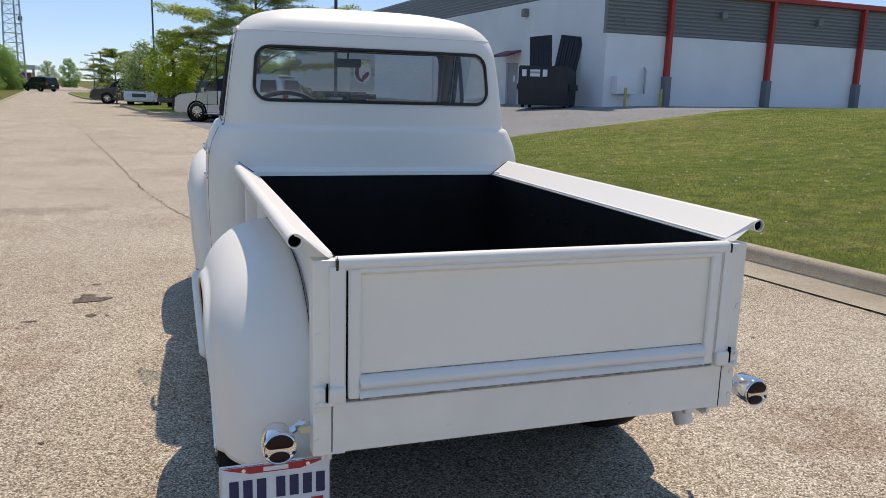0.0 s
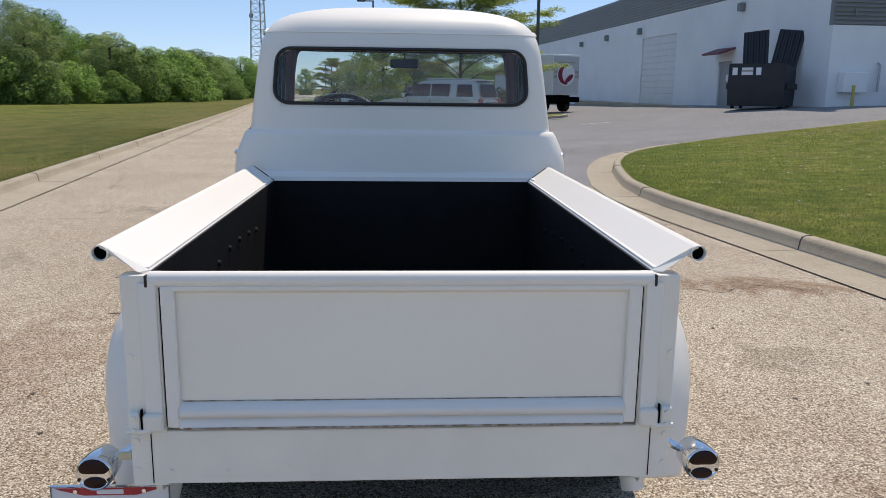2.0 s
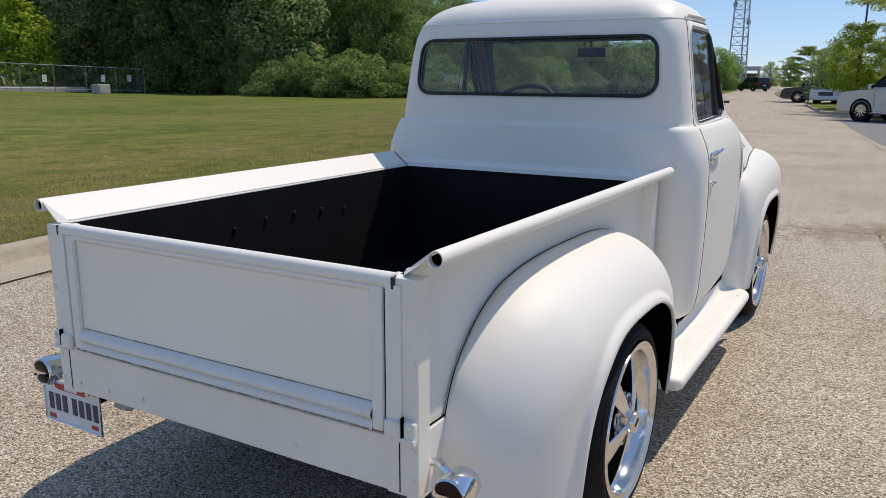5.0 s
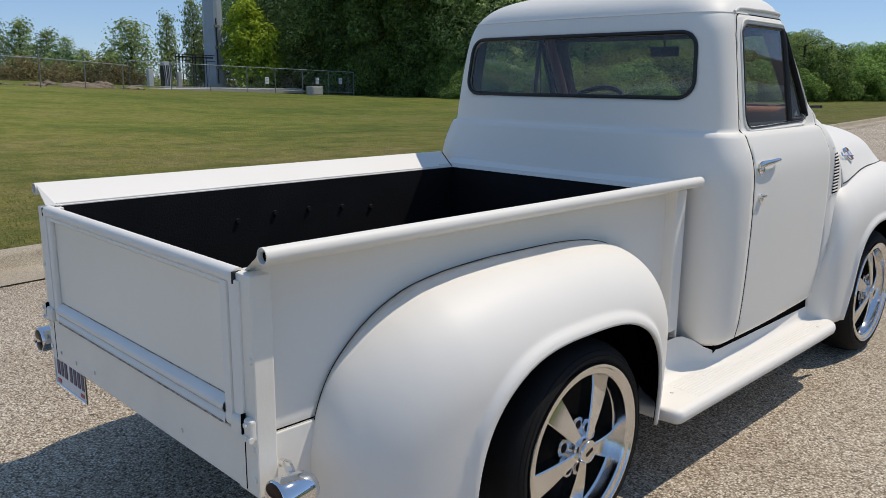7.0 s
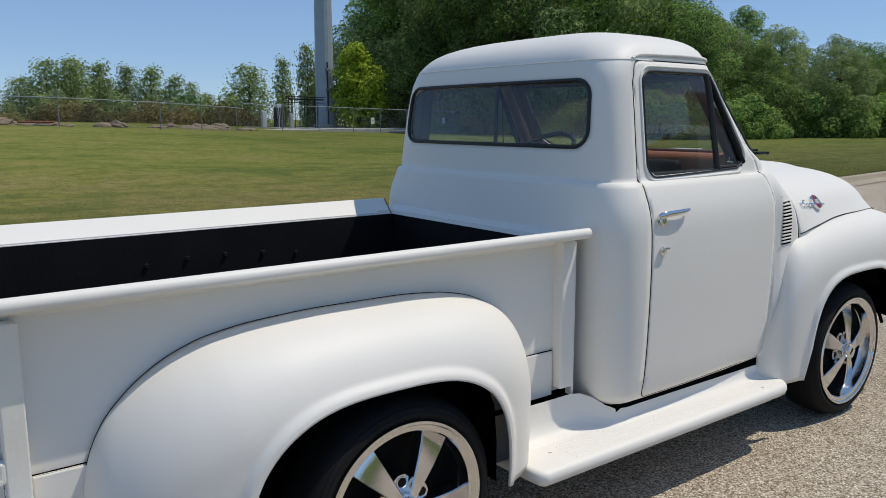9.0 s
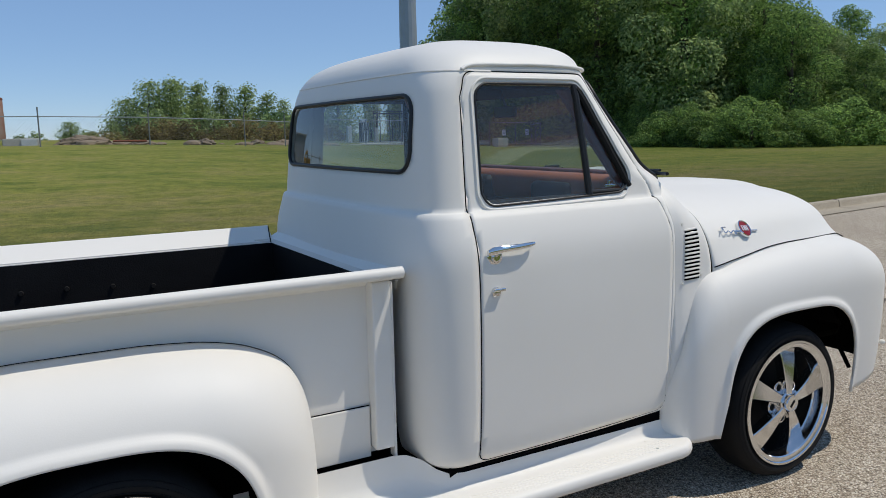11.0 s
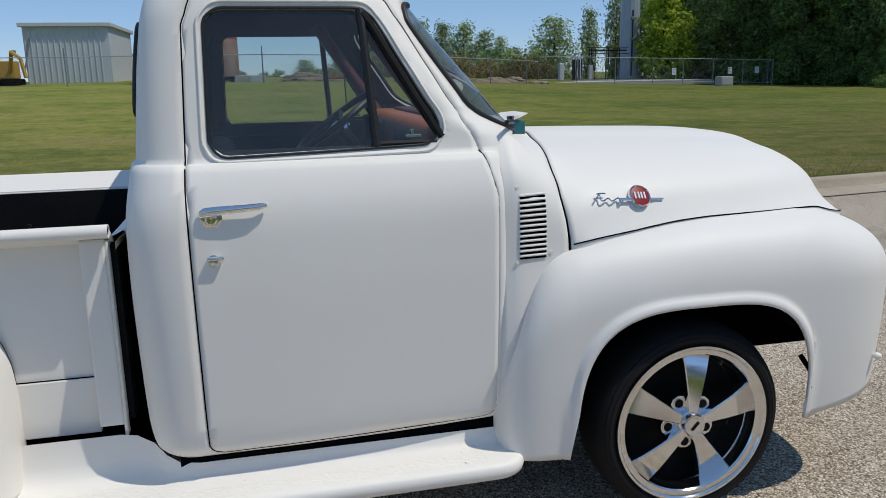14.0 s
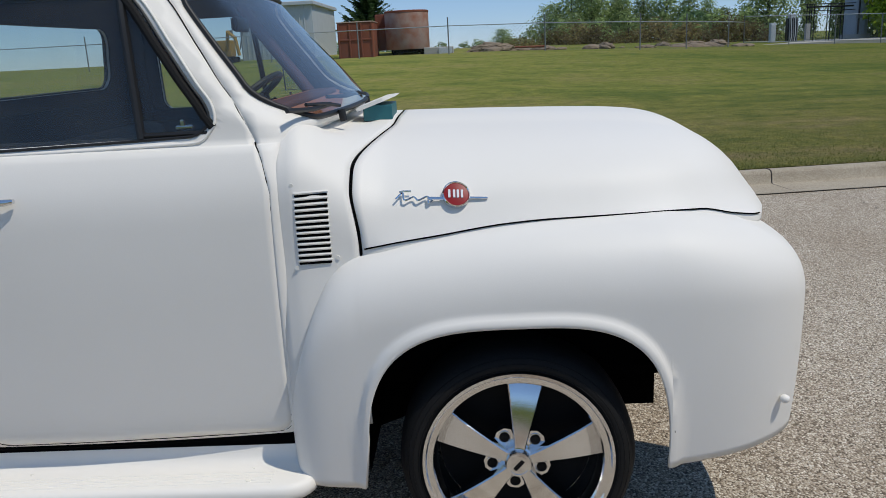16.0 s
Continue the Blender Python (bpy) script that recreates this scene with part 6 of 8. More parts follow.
# lighter young trees behind the fence and the compound
young = build_tree("young_tree", 21, 6.5, 4.4, 0, LEAF_OLIVE, 3600, 0.15, "young light-green tree behind the fence", 0.04, 22, "young trees behind the fence", fat=1.25, loose=0.35)
slim = build_tree("young_tree", 22, 6.5, 3.0, 0, LEAF_OLIVE, 2600, 0.15, "slim ragged young tree behind the fence", 0.04, 20, "young trees behind the fence", fat=1.5, loose=0.55)
for x, y, h, w, src in ((-80.4, 17.0, 6.7, 4.0, young), (-79.5, 19.9, 4.8, 3.0, young), (-82.2, 22.6, 6.2, 2.6, slim), (-79.7, 24.4, 6.0, 3.0, slim), (-77.1, 25.9, 5.0, 2.6, slim), (-78.5, 28.1, 4.5, 2.4, young), (-79.8, 30.2, 3.4, 2.6, young),
                        (-81.1, 32.5, 2.6, 3.0, young), (-72.7, 31.9, 6.1, 5.0, young), (-73.5, 35.9, 7.0, 2.1, slim), (-75.5, 39.8, 8.8, 3.2, young), (-77, 43, 9.0, 4.5, young), (-84.1, 13.2, 4.8, 3.9, young), (-83.4, 18.2, 6.4, 3.2, slim),
                        (-91.6, 8.5, 2.6, 2.8, young)):
    place(src, x, y, 0.95, rng.uniform(0, 360), w / (4.4 if src is young else 3.0), h / 6.5)
young.matrix_world = pose(-82, 15.2, 0.95)
slim.matrix_world = pose(-84, 20.5, 0.95)
yellow = build_tree("yellow_tree", 31, 8.0, 5.0, 0, LEAF_YEL, 4200, 0.20, "bright yellow-green tree beside the mast", 0.14, 20, fat=1.15, loose=0.2)
yellow.matrix_world = pose(-61.2, 37.6, 0.6)
pale_tree = build_tree("poplar_tree", 33, 12.0, 6.0, 0, LEAF_LIGHT, 9000, 0.15, "tall light olive-green tree behind the mast compound", 0.10, 30, "light trees behind the compound", fat=1.0, loose=0.35, shell_=(0.4, 1.0))
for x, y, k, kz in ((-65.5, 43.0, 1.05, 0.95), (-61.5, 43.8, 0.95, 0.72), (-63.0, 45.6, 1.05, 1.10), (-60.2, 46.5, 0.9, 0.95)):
    place(pale_tree, x, y, 0.5, x * 17, k, kz)
pale_tree.matrix_world = pose(-68.6, 42.6, 0.5)
scrub = build_tree("far_shrub", 41, 3.0, 5.0, 0, LEAF_OLIVE, 900, 0.2, "low dry scrub behind the fence", 0.0, 9, "scrub behind the fence", limbs=4)
for x, y, k in ((-70, 8, 0.5), (-68, 11.5, 0.55), (-74, 16, 0.6), (-71, 20, 0.55), (-110, -2, 0.6), (-112, 6, 0.6), (-106, 4, 0.5), (-100, -6, 0.6), (-104, -12, 0.8), (-104, 12, 0.55), (-106, 9, 0.5), (-108, 1, 0.55)):
    place(scrub, x, y, 0.8, rng.uniform(0, 360), k)
scrub.matrix_world = pose(-72, 14, 0.9)
thicket = build_tree("scrub_bush", 43, 2.0, 4.2, 0, LEAF_DRY, 1500, 0.12, "low brownish dry scrub bush behind the rubble", 0.0, 12, "dry scrub behind the rubble", limbs=4, loose=0.4)
for x, y, k, kz in ((-60, 11.0, 0.9, 0.8), (-61, 14.2, 1.0, 0.9), (-62, 17.0, 0.9, 0.7), (-63, 19.6, 1.1, 1.0), (-64, 22.4, 1.0, 0.85), (-64, 25.2, 0.9, 1.0), (-60, 8.0, 0.8, 0.6), (-66, 28.2, 0.9, 0.8)):
    place(thicket, x, y, 0.8, y * 41, k, kz)
thicket.matrix_world = pose(-61.5, 12.6, 0.8)
for x, y, k in ((-68, 15.5, 0.85), (-69, 18.4, 1.0), (-70, 21.4, 0.9), (-70, 24.0, 1.05), (-71, 26.8, 0.95), (-72, 29.4, 1.0), (-68, 9.6, 0.7), (-68, 12.6, 0.8)):
    place(scrub, x, y, 0.8, y * 53, k * 0.8, k)


def build_fir(name, height, label):
    rng = random.Random(8)
    ob = thing(name, label, "tree")
    part("trunk", trunk_mesh(rng, height * 0.95, 0.14, 0, 1), BARK, ob, smooth=True)
    verts, faces = [], []
    for i in range(26):
        z = height * (0.10 + 0.87 * i / 26)
        reach = 0.46 * height * (1 - i / 27) ** 0.9
        for j in range(13):
            a = j * math.tau / 13 + i * 0.7 + rng.uniform(-0.25, 0.25)
            L = reach * rng.uniform(0.55, 1.12)
            n = max(6, int(L / 0.11))
            for k in range(n):
                t = (k + 0.5) / n
                c = Vector((math.cos(a) * L * t, math.sin(a) * L * t, z + L * (0.34 * t * t + 0.10 * t)))
                for side in (-1, 1):
                    d = Vector((math.cos(a + side * 0.8), math.sin(a + side * 0.8), 0.25 + rng.uniform(-0.25, 0.25)))
                    w = Vector((-d.y, d.x, rng.uniform(-0.5, 0.5))) * 0.13
                    o = len(verts)
                    e = c + d * (0.42 * (1.1 - t * 0.5)) * rng.uniform(0.7, 1.2)
                    verts += [c - w, e, c + w]
                    faces.append((o, o + 1, o + 2))
    mesh_ob("crown", verts, faces, LEAF_FIR, ob, smooth=False)
    return ob


fir = build_fir("fir_tree", 6.6, "dark green fir tree behind the rusty containers")
fir.matrix_world = pose(-64, -3.9, 1.4)

# ---- compound, mast and fence on the crest ----
STEEL = mat("galvanised_steel", (0.42, 0.44, 0.46), 0.45, 0.6, col2=(0.34, 0.36, 0.38), scale=3, mix=0.6)
MASTPAINT = mat("pale_blue_grey_mast", (0.33, 0.38, 0.44), 0.45, col2=(0.27, 0.31, 0.37), scale=1.2, mix=0.7)
FENCE = mat("weathered_fence_steel", (0.22, 0.23, 0.23), 0.6, 0.3, scale=5)
RUST = mat("rusty_red_steel", (0.24, 0.070, 0.035), 0.85, col2=(0.13, 0.045, 0.03), scale=1.4, mix=0.9, fine=20, bump=0.3)
RUSTGREY = mat("rust_streaked_grey", (0.34, 0.24, 0.20), 0.8, col2=(0.27, 0.085, 0.04), scale=1.5, mix=1.0, fine=25, bump=0.25)
SHEET = mat("white_sheet_metal", (0.50, 0.53, 0.55), 0.5, col2=(0.42, 0.45, 0.47), scale=2)
BOXGREY = mat("grey_cabinet_paint", (0.36, 0.36, 0.34), 0.6, scale=4)
BRICKBLK = mat("pale_concrete_block", (0.40, 0.39, 0.36), 0.85, scale=3)

mast = thing("monopole_mast", "tall pale grey-blue faceted steel mast in a fenced compound", "mast", (-64, 35.7, 0.75))
bm = bmesh.new()
lathe(bm, [(0, 0.93), (0.0, 0.90), (12, 0.80), (30, 0.66)], 16, axis="z")
part("pole", bm, MASTPAINT, mast)
bm = bmesh.new()
lathe(bm, [(0, 1.15), (0.35, 1.15), (0.35, 0.9)], 24, axis="z")
part("foundation", bm, BRICKBLK, mast)
for z in (1.6, 3.4, 5.2):
    part("cable_clip", boxed(0.75, 1.05, -0.35, 0.1, z, z + 0.25, 0.02), FENCE, mast)
bm = bmesh.new()
sweep(bm, [(0.92, -0.2, 0.1), (0.94, -0.2, 3), (0.92, -0.2, 6)], 0.07, 8)
part("cable_run", bm, GASKET, mast)


def fence_run(name, pts, base, height, spacing, label, rails=(1.0,), mesh=True, barbed=False):
    """Chain-link fence: posts and rails as parts, the wire as one stuff part."""
    ob = thing(name, label, "fence")
    wire_v, wire_f = [], []
    for a, b in zip(pts, pts[1:]):
        L = math.dist(a, b)
        n = max(1, round(L / spacing))
        for i in range(n + 1):
            t = i / n
            x, y = a[0] + (b[0] - a[0]) * t, a[1] + (b[1] - a[1]) * t
            z = base(x, y)
            if i < n or b == pts[-1]:
                part("post", rod((x, y, z - 0.2), (x, y, z + height + (0.45 if barbed else 0.03)), 0.035, n=8), FENCE, ob, smooth=True)
            if i < n:
                t2 = (i + 1) / n
                x2, y2 = a[0] + (b[0] - a[0]) * t2, a[1] + (b[1] - a[1]) * t2
                z2 = base(x2, y2)
                for r in rails:
                    part("rail", rod((x, y, z + height * r), (x2, y2, z2 + height * r), 0.024, n=6), STEEL, ob)
                if mesh:
                    d = Vector((x2 - x, y2 - y, z2 - z))
                    m = 26
                    for k in range(m):
                        for sgn in (1, -1):
                            u0 = k / m
                            u1 = u0 + sgn * height / L * n * 1.0
                            p, q = Vector((x, y, z)) + d * u0, Vector((x, y, z + height)) + d * u1
                            if not 0 <= u1 <= 1:
                                c = 1.0 if u1 > 1 else 0.0
                                f = (c - u0) / (u1 - u0)
                                q = p.lerp(q, f)
                            o = len(wire_v)
                            s_ = d.normalized() * 0.0035
                            wire_v.extend([p - s_, p + s_, q + s_, q - s_])
                            wire_f.append((o, o + 1, o + 2, o + 3))
    if wire_v:
        tagged(mesh_ob("wire", wire_v, wire_f, FENCE, ob, smooth=False), kind="stuff")
    return ob


crest = lambda x, y: rise_left(x, y) - 0.03
fence_run("boundary_fence", [(-44, -24), (-42.5, -12), (-41.2, 3.0), (-42.2, 13.6), (-47, 20), (-53, 23)], lambda x, y: crest(x, y) - 0.10, 1.62, 5.2, "weathered chain-link boundary fence along the lawn crest", barbed=True)
fence_run("compound_fence", [(-53, 23), (-52.5, 32), (-51, 41.3), (-60, 46), (-70, 44)], lambda x, y: 0.95 - 0.030 * max(0, y - 23), 1.75, 2.6, "chain-link fence round the mast compound", rails=(1.0, 0.03))


def cabinet(x, y, z, w, d, h, material, label, turn=0.0, name="equipment_cabinet"):
    ob = thing(name, label, "cabinet", (x, y, z), turn=turn)
    part("body", boxed(-w / 2, w / 2, -d / 2, d / 2, 0.08, h, 0.03), material, ob)
    part("door_panel", boxed(w / 2, w / 2 + 0.03, -d * 0.42, d * 0.42, 0.16, h - 0.1, 0.01), material, ob)
    part("plinth", boxed(-w / 2 - 0.05, w / 2 + 0.05, -d / 2 - 0.05, d / 2 + 0.05, 0, 0.08), BRICKBLK, ob)
    return ob


slab = thing("compound_slab", "pale concrete slab under the mast compound", "slab", (-60.5, 30.6, 0.40))
part("slab", boxed(-6.6, 6.8, -6.2, 7.4, 0, 0.37, 0.03), BRICKBLK, slab)
cabinet(-58, 26.8, 0.77, 0.35, 0.40, 1.45, SHEET, "narrow white equipment cabinet in the mast compound")
rack = cabinet(-59, 28.6, 0.77, 0.5, 0.75, 1.75, GASKET, "dark equipment rack with looped cables in the mast compound")
for k in range(5):
    bm = bmesh.new()
    sweep(bm, [(0.27, -0.30 + 0.15 * k, 1.80), (0.30, -0.28 + 0.15 * k, 1.2), (0.31, -0.22 + 0.13 * k, 0.6), (0.27, -0.26 + 0.14 * k, 0.1)], 0.035, 6)
    part("cable", bm, SHEET if k % 2 else FENCE, rack, smooth=True)
part("top_unit", boxed(-0.2, 0.2, -0.25, 0.2, 1.75, 2.05, 0.03), SHEET, rack)
cabinet(-60, 30.2, 0.77, 0.30, 0.35, 1.30, BOXGREY, "small grey equipment cabinet in the mast compound")
bridge = thing("cable_bridge", "dark steel cable bridge running from posts to the mast", "bridge", (-61.2, 30.6, 0.77))
BD = Vector((-2.0, 4.4, 0))
for u in (0.0, 0.10, 0.45, 0.75):
    for o in (0.0, 0.5):
        part("post", rod((BD.x * u + o, BD.y * u, 0), (BD.x * u + o, BD.y * u, 2.75), 0.035, n=8), GASKET, bridge)
for z in (2.25, 2.75):
    for o in (0.0, 0.5):
        part("rail", rod((BD.x * -0.08 + o, BD.y * -0.08, z), (BD.x + o, BD.y, z), 0.024, n=8), GASKET, bridge)
part("cable_bundle", boxed(-0.12, 0.12, -0.2, 4.6, 2.48, 2.60, 0.03, m=Matrix.Rotation(math.atan2(2.0, 4.4), 4, "Z") @ Matrix.Translation((0.22, 0, 0))), GASKET, bridge)
cabinet(-49.5, 36.2, 0.25, 0.8, 1.0, 0.75, BRICKBLK, "low beige utility box outside the compound fence", name="utility_box")
for y in (33.6, 40.0, 37.9):
    sg = thing("warning_sign", "small white sign on the compound fence", "sign", (-52.3 + 0.16 * (y - 33), y, 1.45))
    part("sign_plate", boxed(0.05, 0.06, -0.17, 0.17, -0.28, 0.22, 0.004), PLATE, sg)
    for k in range(3):
        part("sign_bar", boxed(0.06, 0.063, -0.11, 0.11, 0.10 - k * 0.12, 0.14 - k * 0.12), BOXGREY, sg)

# rusty containers, shed and rubble
c1 = thing("rusty_container", "small rust-red steel container with doors", "container", (-47.5, -2.75, 1.02))
bm = bmesh.new()
box(bm, -1.6, 1.1, -1.10, 1.10, 0.05, 2.35, 0.06)
part("body", bm, RUST, c1)
part("roof", boxed(-1.64, 1.14, -1.13, 1.13, 2.35, 2.42, 0.02), mat("pale_roof_edge", (0.42, 0.30, 0.24), 0.8, scale=4), c1)
for y in (-1.02, -0.36, 0.36, 1.02):
    part("stiffener", boxed(1.10, 1.16, y - 0.05, y + 0.05, 0.1, 2.3, 0.02), RUST, c1)
for z in (1.35,):
    part("stiffener", boxed(1.10, 1.15, -1.0, 1.0, z - 0.05, z + 0.05, 0.02), RUST, c1)
c2 = thing("rusty_tank", "round-ended rusty tank trailer with grey streaks", "tank", (-49.0, 0.25, 1.10))
bm = bmesh.new()
lathe(bm, [(0.55, 0.0001), (0.55, 1.37), (0.62, 1.40), (2.78, 1.40), (2.88, 1.37), (2.88, 0.0001)], 40, axis="z")
part("shell", bm, RUSTGREY, c2, smooth=True, angle=0.6)
bm = bmesh.new()
lathe(bm, [(2.80, 1.415), (2.90, 1.415), (2.93, 1.35), (2.93, 0.001)], 40, axis="z")
part("rim", bm, RUST, c2, smooth=True, angle=0.5)
part("back_body", boxed(-5.2, -0.2, -2.05, 0.6, 0.55, 2.80, 0.05), RUST, c2)
part("bed_frame", boxed(-4.0, 1.0, -1.0, 1.0, 0.35, 0.55, 0.02), BLACK, c2)
for x, y in ((-0.3, -0.9), (-0.3, 0.9), (-1.6, -0.9), (-1.6, 0.9)):
    part("wheel", rod((x, y - 0.12, 0.3), (x, y + 0.12, 0.3), 0.3, n=18), RUBBER, c2)
for y, k in ((-0.25, 0.35), (0.35, 0.30)):
    part("mark_bar", boxed(1.14, 1.19, y, y + 0.25, 0.9, 0.9 + k), BLACK, c2)
shed = thing("metal_shed", "white ribbed sheet-metal shed with flat roof", "shed", (-53.5, -9.2, 1.3))
part("body", boxed(-8, 1.6, -2.11, 2.9, 0, 3.6), SHEET, shed)
part("roof", boxed(-8.2, 1.85, -2.31, 3.1, 3.6, 3.85, 0.03), SHEET, shed)
for i in range(14):
    y = -2.01 + i * 0.335
    part("rib", boxed(1.6, 1.645, y - 0.04, y + 0.04, 0.02, 3.6, 0.015, 1), SHEET, shed)
part("bent_bar", rod((1.68, -2.2, 0.9), (1.68, -1.75, 2.9), 0.05, n=8), FENCE, shed)
part("wall_lamp", boxed(1.6, 1.8, -2.85, -2.6, 1.9, 2.2, 0.03), FENCE, shed)
blk = thing("block_wall", "low pale concrete block heap behind the fence", "rubble", (-46.5, 2.3, 1.15))
part("blocks", boxed(-0.4, 0.4, -0.9, 0.9, 0, 0.55, 0.04), BRICKBLK, blk)
part("panel", boxed(0.40, 0.46, 0.0, 0.8, 0.05, 0.5, 0.01), SHEET, blk)
stone = bmesh.new()
bmesh.ops.create_icosphere(stone, subdivisions=2, radius=0.5)
for v in stone.verts:
    v.co *= 1 + 0.28 * noise.noise(v.co * 2.3)
    v.co.z *= 0.55
st = thing("rubble_stone", "broken tan rubble stone on the crest", "stone", group="rubble on the crest")
part("stone", stone, mat("tan_rubble", (0.25, 0.195, 0.135), 0.9, col2=(0.13, 0.090, 0.06), scale=3, mix=0.8, fine=12, bump=0.6), st)
for i in range(34):
    y = rng.uniform(5, 23)
    x = -46.5 - 0.25 * max(0, y - 8) + rng.uniform(-2, 1)
    k = rng.uniform(0.35, 1.3)
    place(st, x, y, crest(x, y) + 0.03, rng.uniform(0, 360), k, k * rng.uniform(0.5, 0.9))
st.matrix_world = pose(-47, 9, crest(-47, 9))
log = thing("scrap_pipe", "dark scrap pipe lying on the crest", "pipe", (-44.5, 6.4, 1.35))
part("pipe", rod((0, 0.4, 0.10), (0, 2.2, 0.08), 0.06, n=12), RUST, log)
ex = thing("yellow_excavator", "small yellow excavator arm beside the shed", "excavator", (-50, -11.86, 1.3))
YEL = mat("yellow_machine_paint", (0.42, 0.24, 0.03), 0.5, scale=4)
part("tracks", boxed(-0.8, 0.8, -0.7, 0.7, 0, 0.45, 0.1), BLACK, ex)
part("cabin", boxed(-0.6, 0.5, -0.5, 0.5, 0.45, 1.5, 0.06), YEL, ex)
bm = bmesh.new()
sweep(bm, [(0.4, 0.2, 0.8), (1.2, 0.6, 2.0), (1.8, 1.2, 1.6), (1.9, 1.4, 0.5)], 0.12, 6)
part("arm", bm, YEL, ex)
heap = thing("rubble_heap", "low heap of tan dirt and broken concrete on the crest", "rubble", group="rubble on the crest")
bm = bmesh.new()
bmesh.ops.create_icosphere(bm, subdivisions=5, radius=1.0)
for v in bm.verts:
    v.co *= 1 + 0.22 * noise.noise(v.co * 2.2) + 0.10 * noise.noise(v.co * 6.0) + 0.05 * noise.noise(v.co * 14.0)
    v.co = Vector((v.co.x * 1.0, v.co.y * 1.5, max(-0.05, v.co.z * 0.52)))
part("dirt", bm, st.children[0].data.materials[0], heap)
for x, y, k, kz in ((-47.6, 12.6, 0.62, 0.95), (-52.5, 17.4, 0.55, 0.7), (-53.5, 19.8, 0.8, 0.75), (-54.5, 21.6, 1.0, 0.9), (-46.4, 8.6, 0.6, 0.6), (-48.0, 15.2, 0.55, 0.5)):
    place(heap, x, y, crest(x, y), y * 37, k * 0.85, kz * 0.75)
heap.matrix_world = pose(-46.8, 5.6, crest(-46.8, 5.6))


# ---- building, bin and lot ----
WALL = mat("white_painted_block", (0.76, 0.77, 0.78), 0.8, col2=(0.66, 0.67, 0.68), scale=0.5, mix=0.7, fine=9, bump=0.25)
BAND = mat("grey_ribbed_cladding", (0.19, 0.20, 0.205), 0.5, col2=(0.155, 0.165, 0.17), scale=0.8)
REDTRIM = mat("red_painted_steel", (0.40, 0.030, 0.022), 0.5, col2=(0.30, 0.03, 0.025), scale=2)
GUARD = mat("grey_column_guard", (0.16, 0.175, 0.19), 0.6, scale=3)
BINBLACK = mat("navy_black_bin_steel", (0.008, 0.010, 0.016), 0.5, col2=(0.02, 0.022, 0.03), scale=3)
YELLOW = mat("faded_yellow_paint", (0.48, 0.40, 0.10), 0.6, scale=6)
DOORGREY = mat("grey_steel_door", (0.30, 0.31, 0.32), 0.5, scale=4)
BX, BY, BZ = 18.1, 31.0, 0.75
bld = thing("warehouse", "long white block warehouse with grey cladding and red steel trim", "building", (BX, BY, BZ), turn=3.0)
# walls, with the door openings left in the long side
part("wall", boxed(0.0, 0.3, 0.3, 8.8, -1, 5.65), WALL, bld)
part("wall", boxed(0.0, 0.3, 8.8, 10.3, 2.45, 5.65), WALL, bld)
part("wall", boxed(0.0, 0.3, 10.3, 16.4, -1, 5.65), WALL, bld)
part("wall", boxed(0.0, 0.3, 16.4, 22.4, 4.4, 5.65), WALL, bld)
part("wall", boxed(0.0, 0.3, 22.4, 72.0, -1.5, 5.65), WALL, bld)
part("wall", boxed(0.0, 70.0, 0.0, 0.3, -1, 3.62), WALL, bld)
part("wall", boxed(0.3, 70.0, 71.7, 72.0, -1, 5.65), WALL, bld)
part("steel_door", boxed(0.10, 0.16, 8.82, 10.28, 0.02, 2.44), DOORGREY, bld, "grey steel door")
part("roller_door", boxed(0.08, 0.14, 16.42, 22.38, -0.5, 4.4), mat("white_roller_door", (0.66, 0.67, 0.68), 0.6, scale=1), bld, "white roller door")
for i in range(11):
    part("door_slat", boxed(0.055, 0.08, 16.42, 22.38, -0.1 + i * 0.4, 0.24 + i * 0.4, 0.01, 1), bpy.data.materials["white_roller_door"], bld)
part("door_notice", boxed(0.085, 0.10, 9.3, 9.55, 1.4, 1.75), PLATE, bld)
# ribbed cladding above the long side, and on the front above the blockwork
part("cladding", boxed(0.02, 0.3, -0.06, 72.0, 5.65, 7.55), BAND, bld)
for i in range(10):
    part("cladding_rib", boxed(-0.035, 0.03, -0.08, 72.0, 5.70 + i * 0.185, 5.79 + i * 0.185, 0.02, 1), BAND, bld)
part("cladding", boxed(0.0, 70.0, 0.04, 0.3, 3.62, 5.6), BAND, bld)
for i in range(11):
    part("cladding_rib", boxed(0.0, 70.0, -0.03, 0.04, 3.66 + i * 0.175, 3.75 + i * 0.175, 0.015, 1), BAND, bld)
part("red_trim", boxed(3.0, 70.2, -0.30, 0.3, 5.6, 5.86, 0.02), REDTRIM, bld, "red steel roof trim")
part("roof", boxed(0.3, 70.0, 0.3, 72.0, 5.45, 5.6), BAND, bld)
part("roof_unit", boxed(35.0, 39.0, 3.0, 6.5, 5.6, 6.6, 0.05), SHEET, bld, "rooftop air unit")
for i in range(9):
    x = 3.4 + i * 6.2
    part("column", boxed(x - 0.10, x + 0.10, -0.32, -0.02, -0.5, 5.6, 0.02), REDTRIM, bld, "red steel column")
    part("column_guard", boxed(x - 0.17, x + 0.17, -0.38, 0.0, 0.25, 1.75, 0.03), GUARD, bld, "grey column guard")
    lampb = part("wall_lamp", boxed(x + 3.0, x + 3.3, -0.25, 0.0, 4.6, 4.95, 0.03), FENCE, bld, "dark wall lamp")
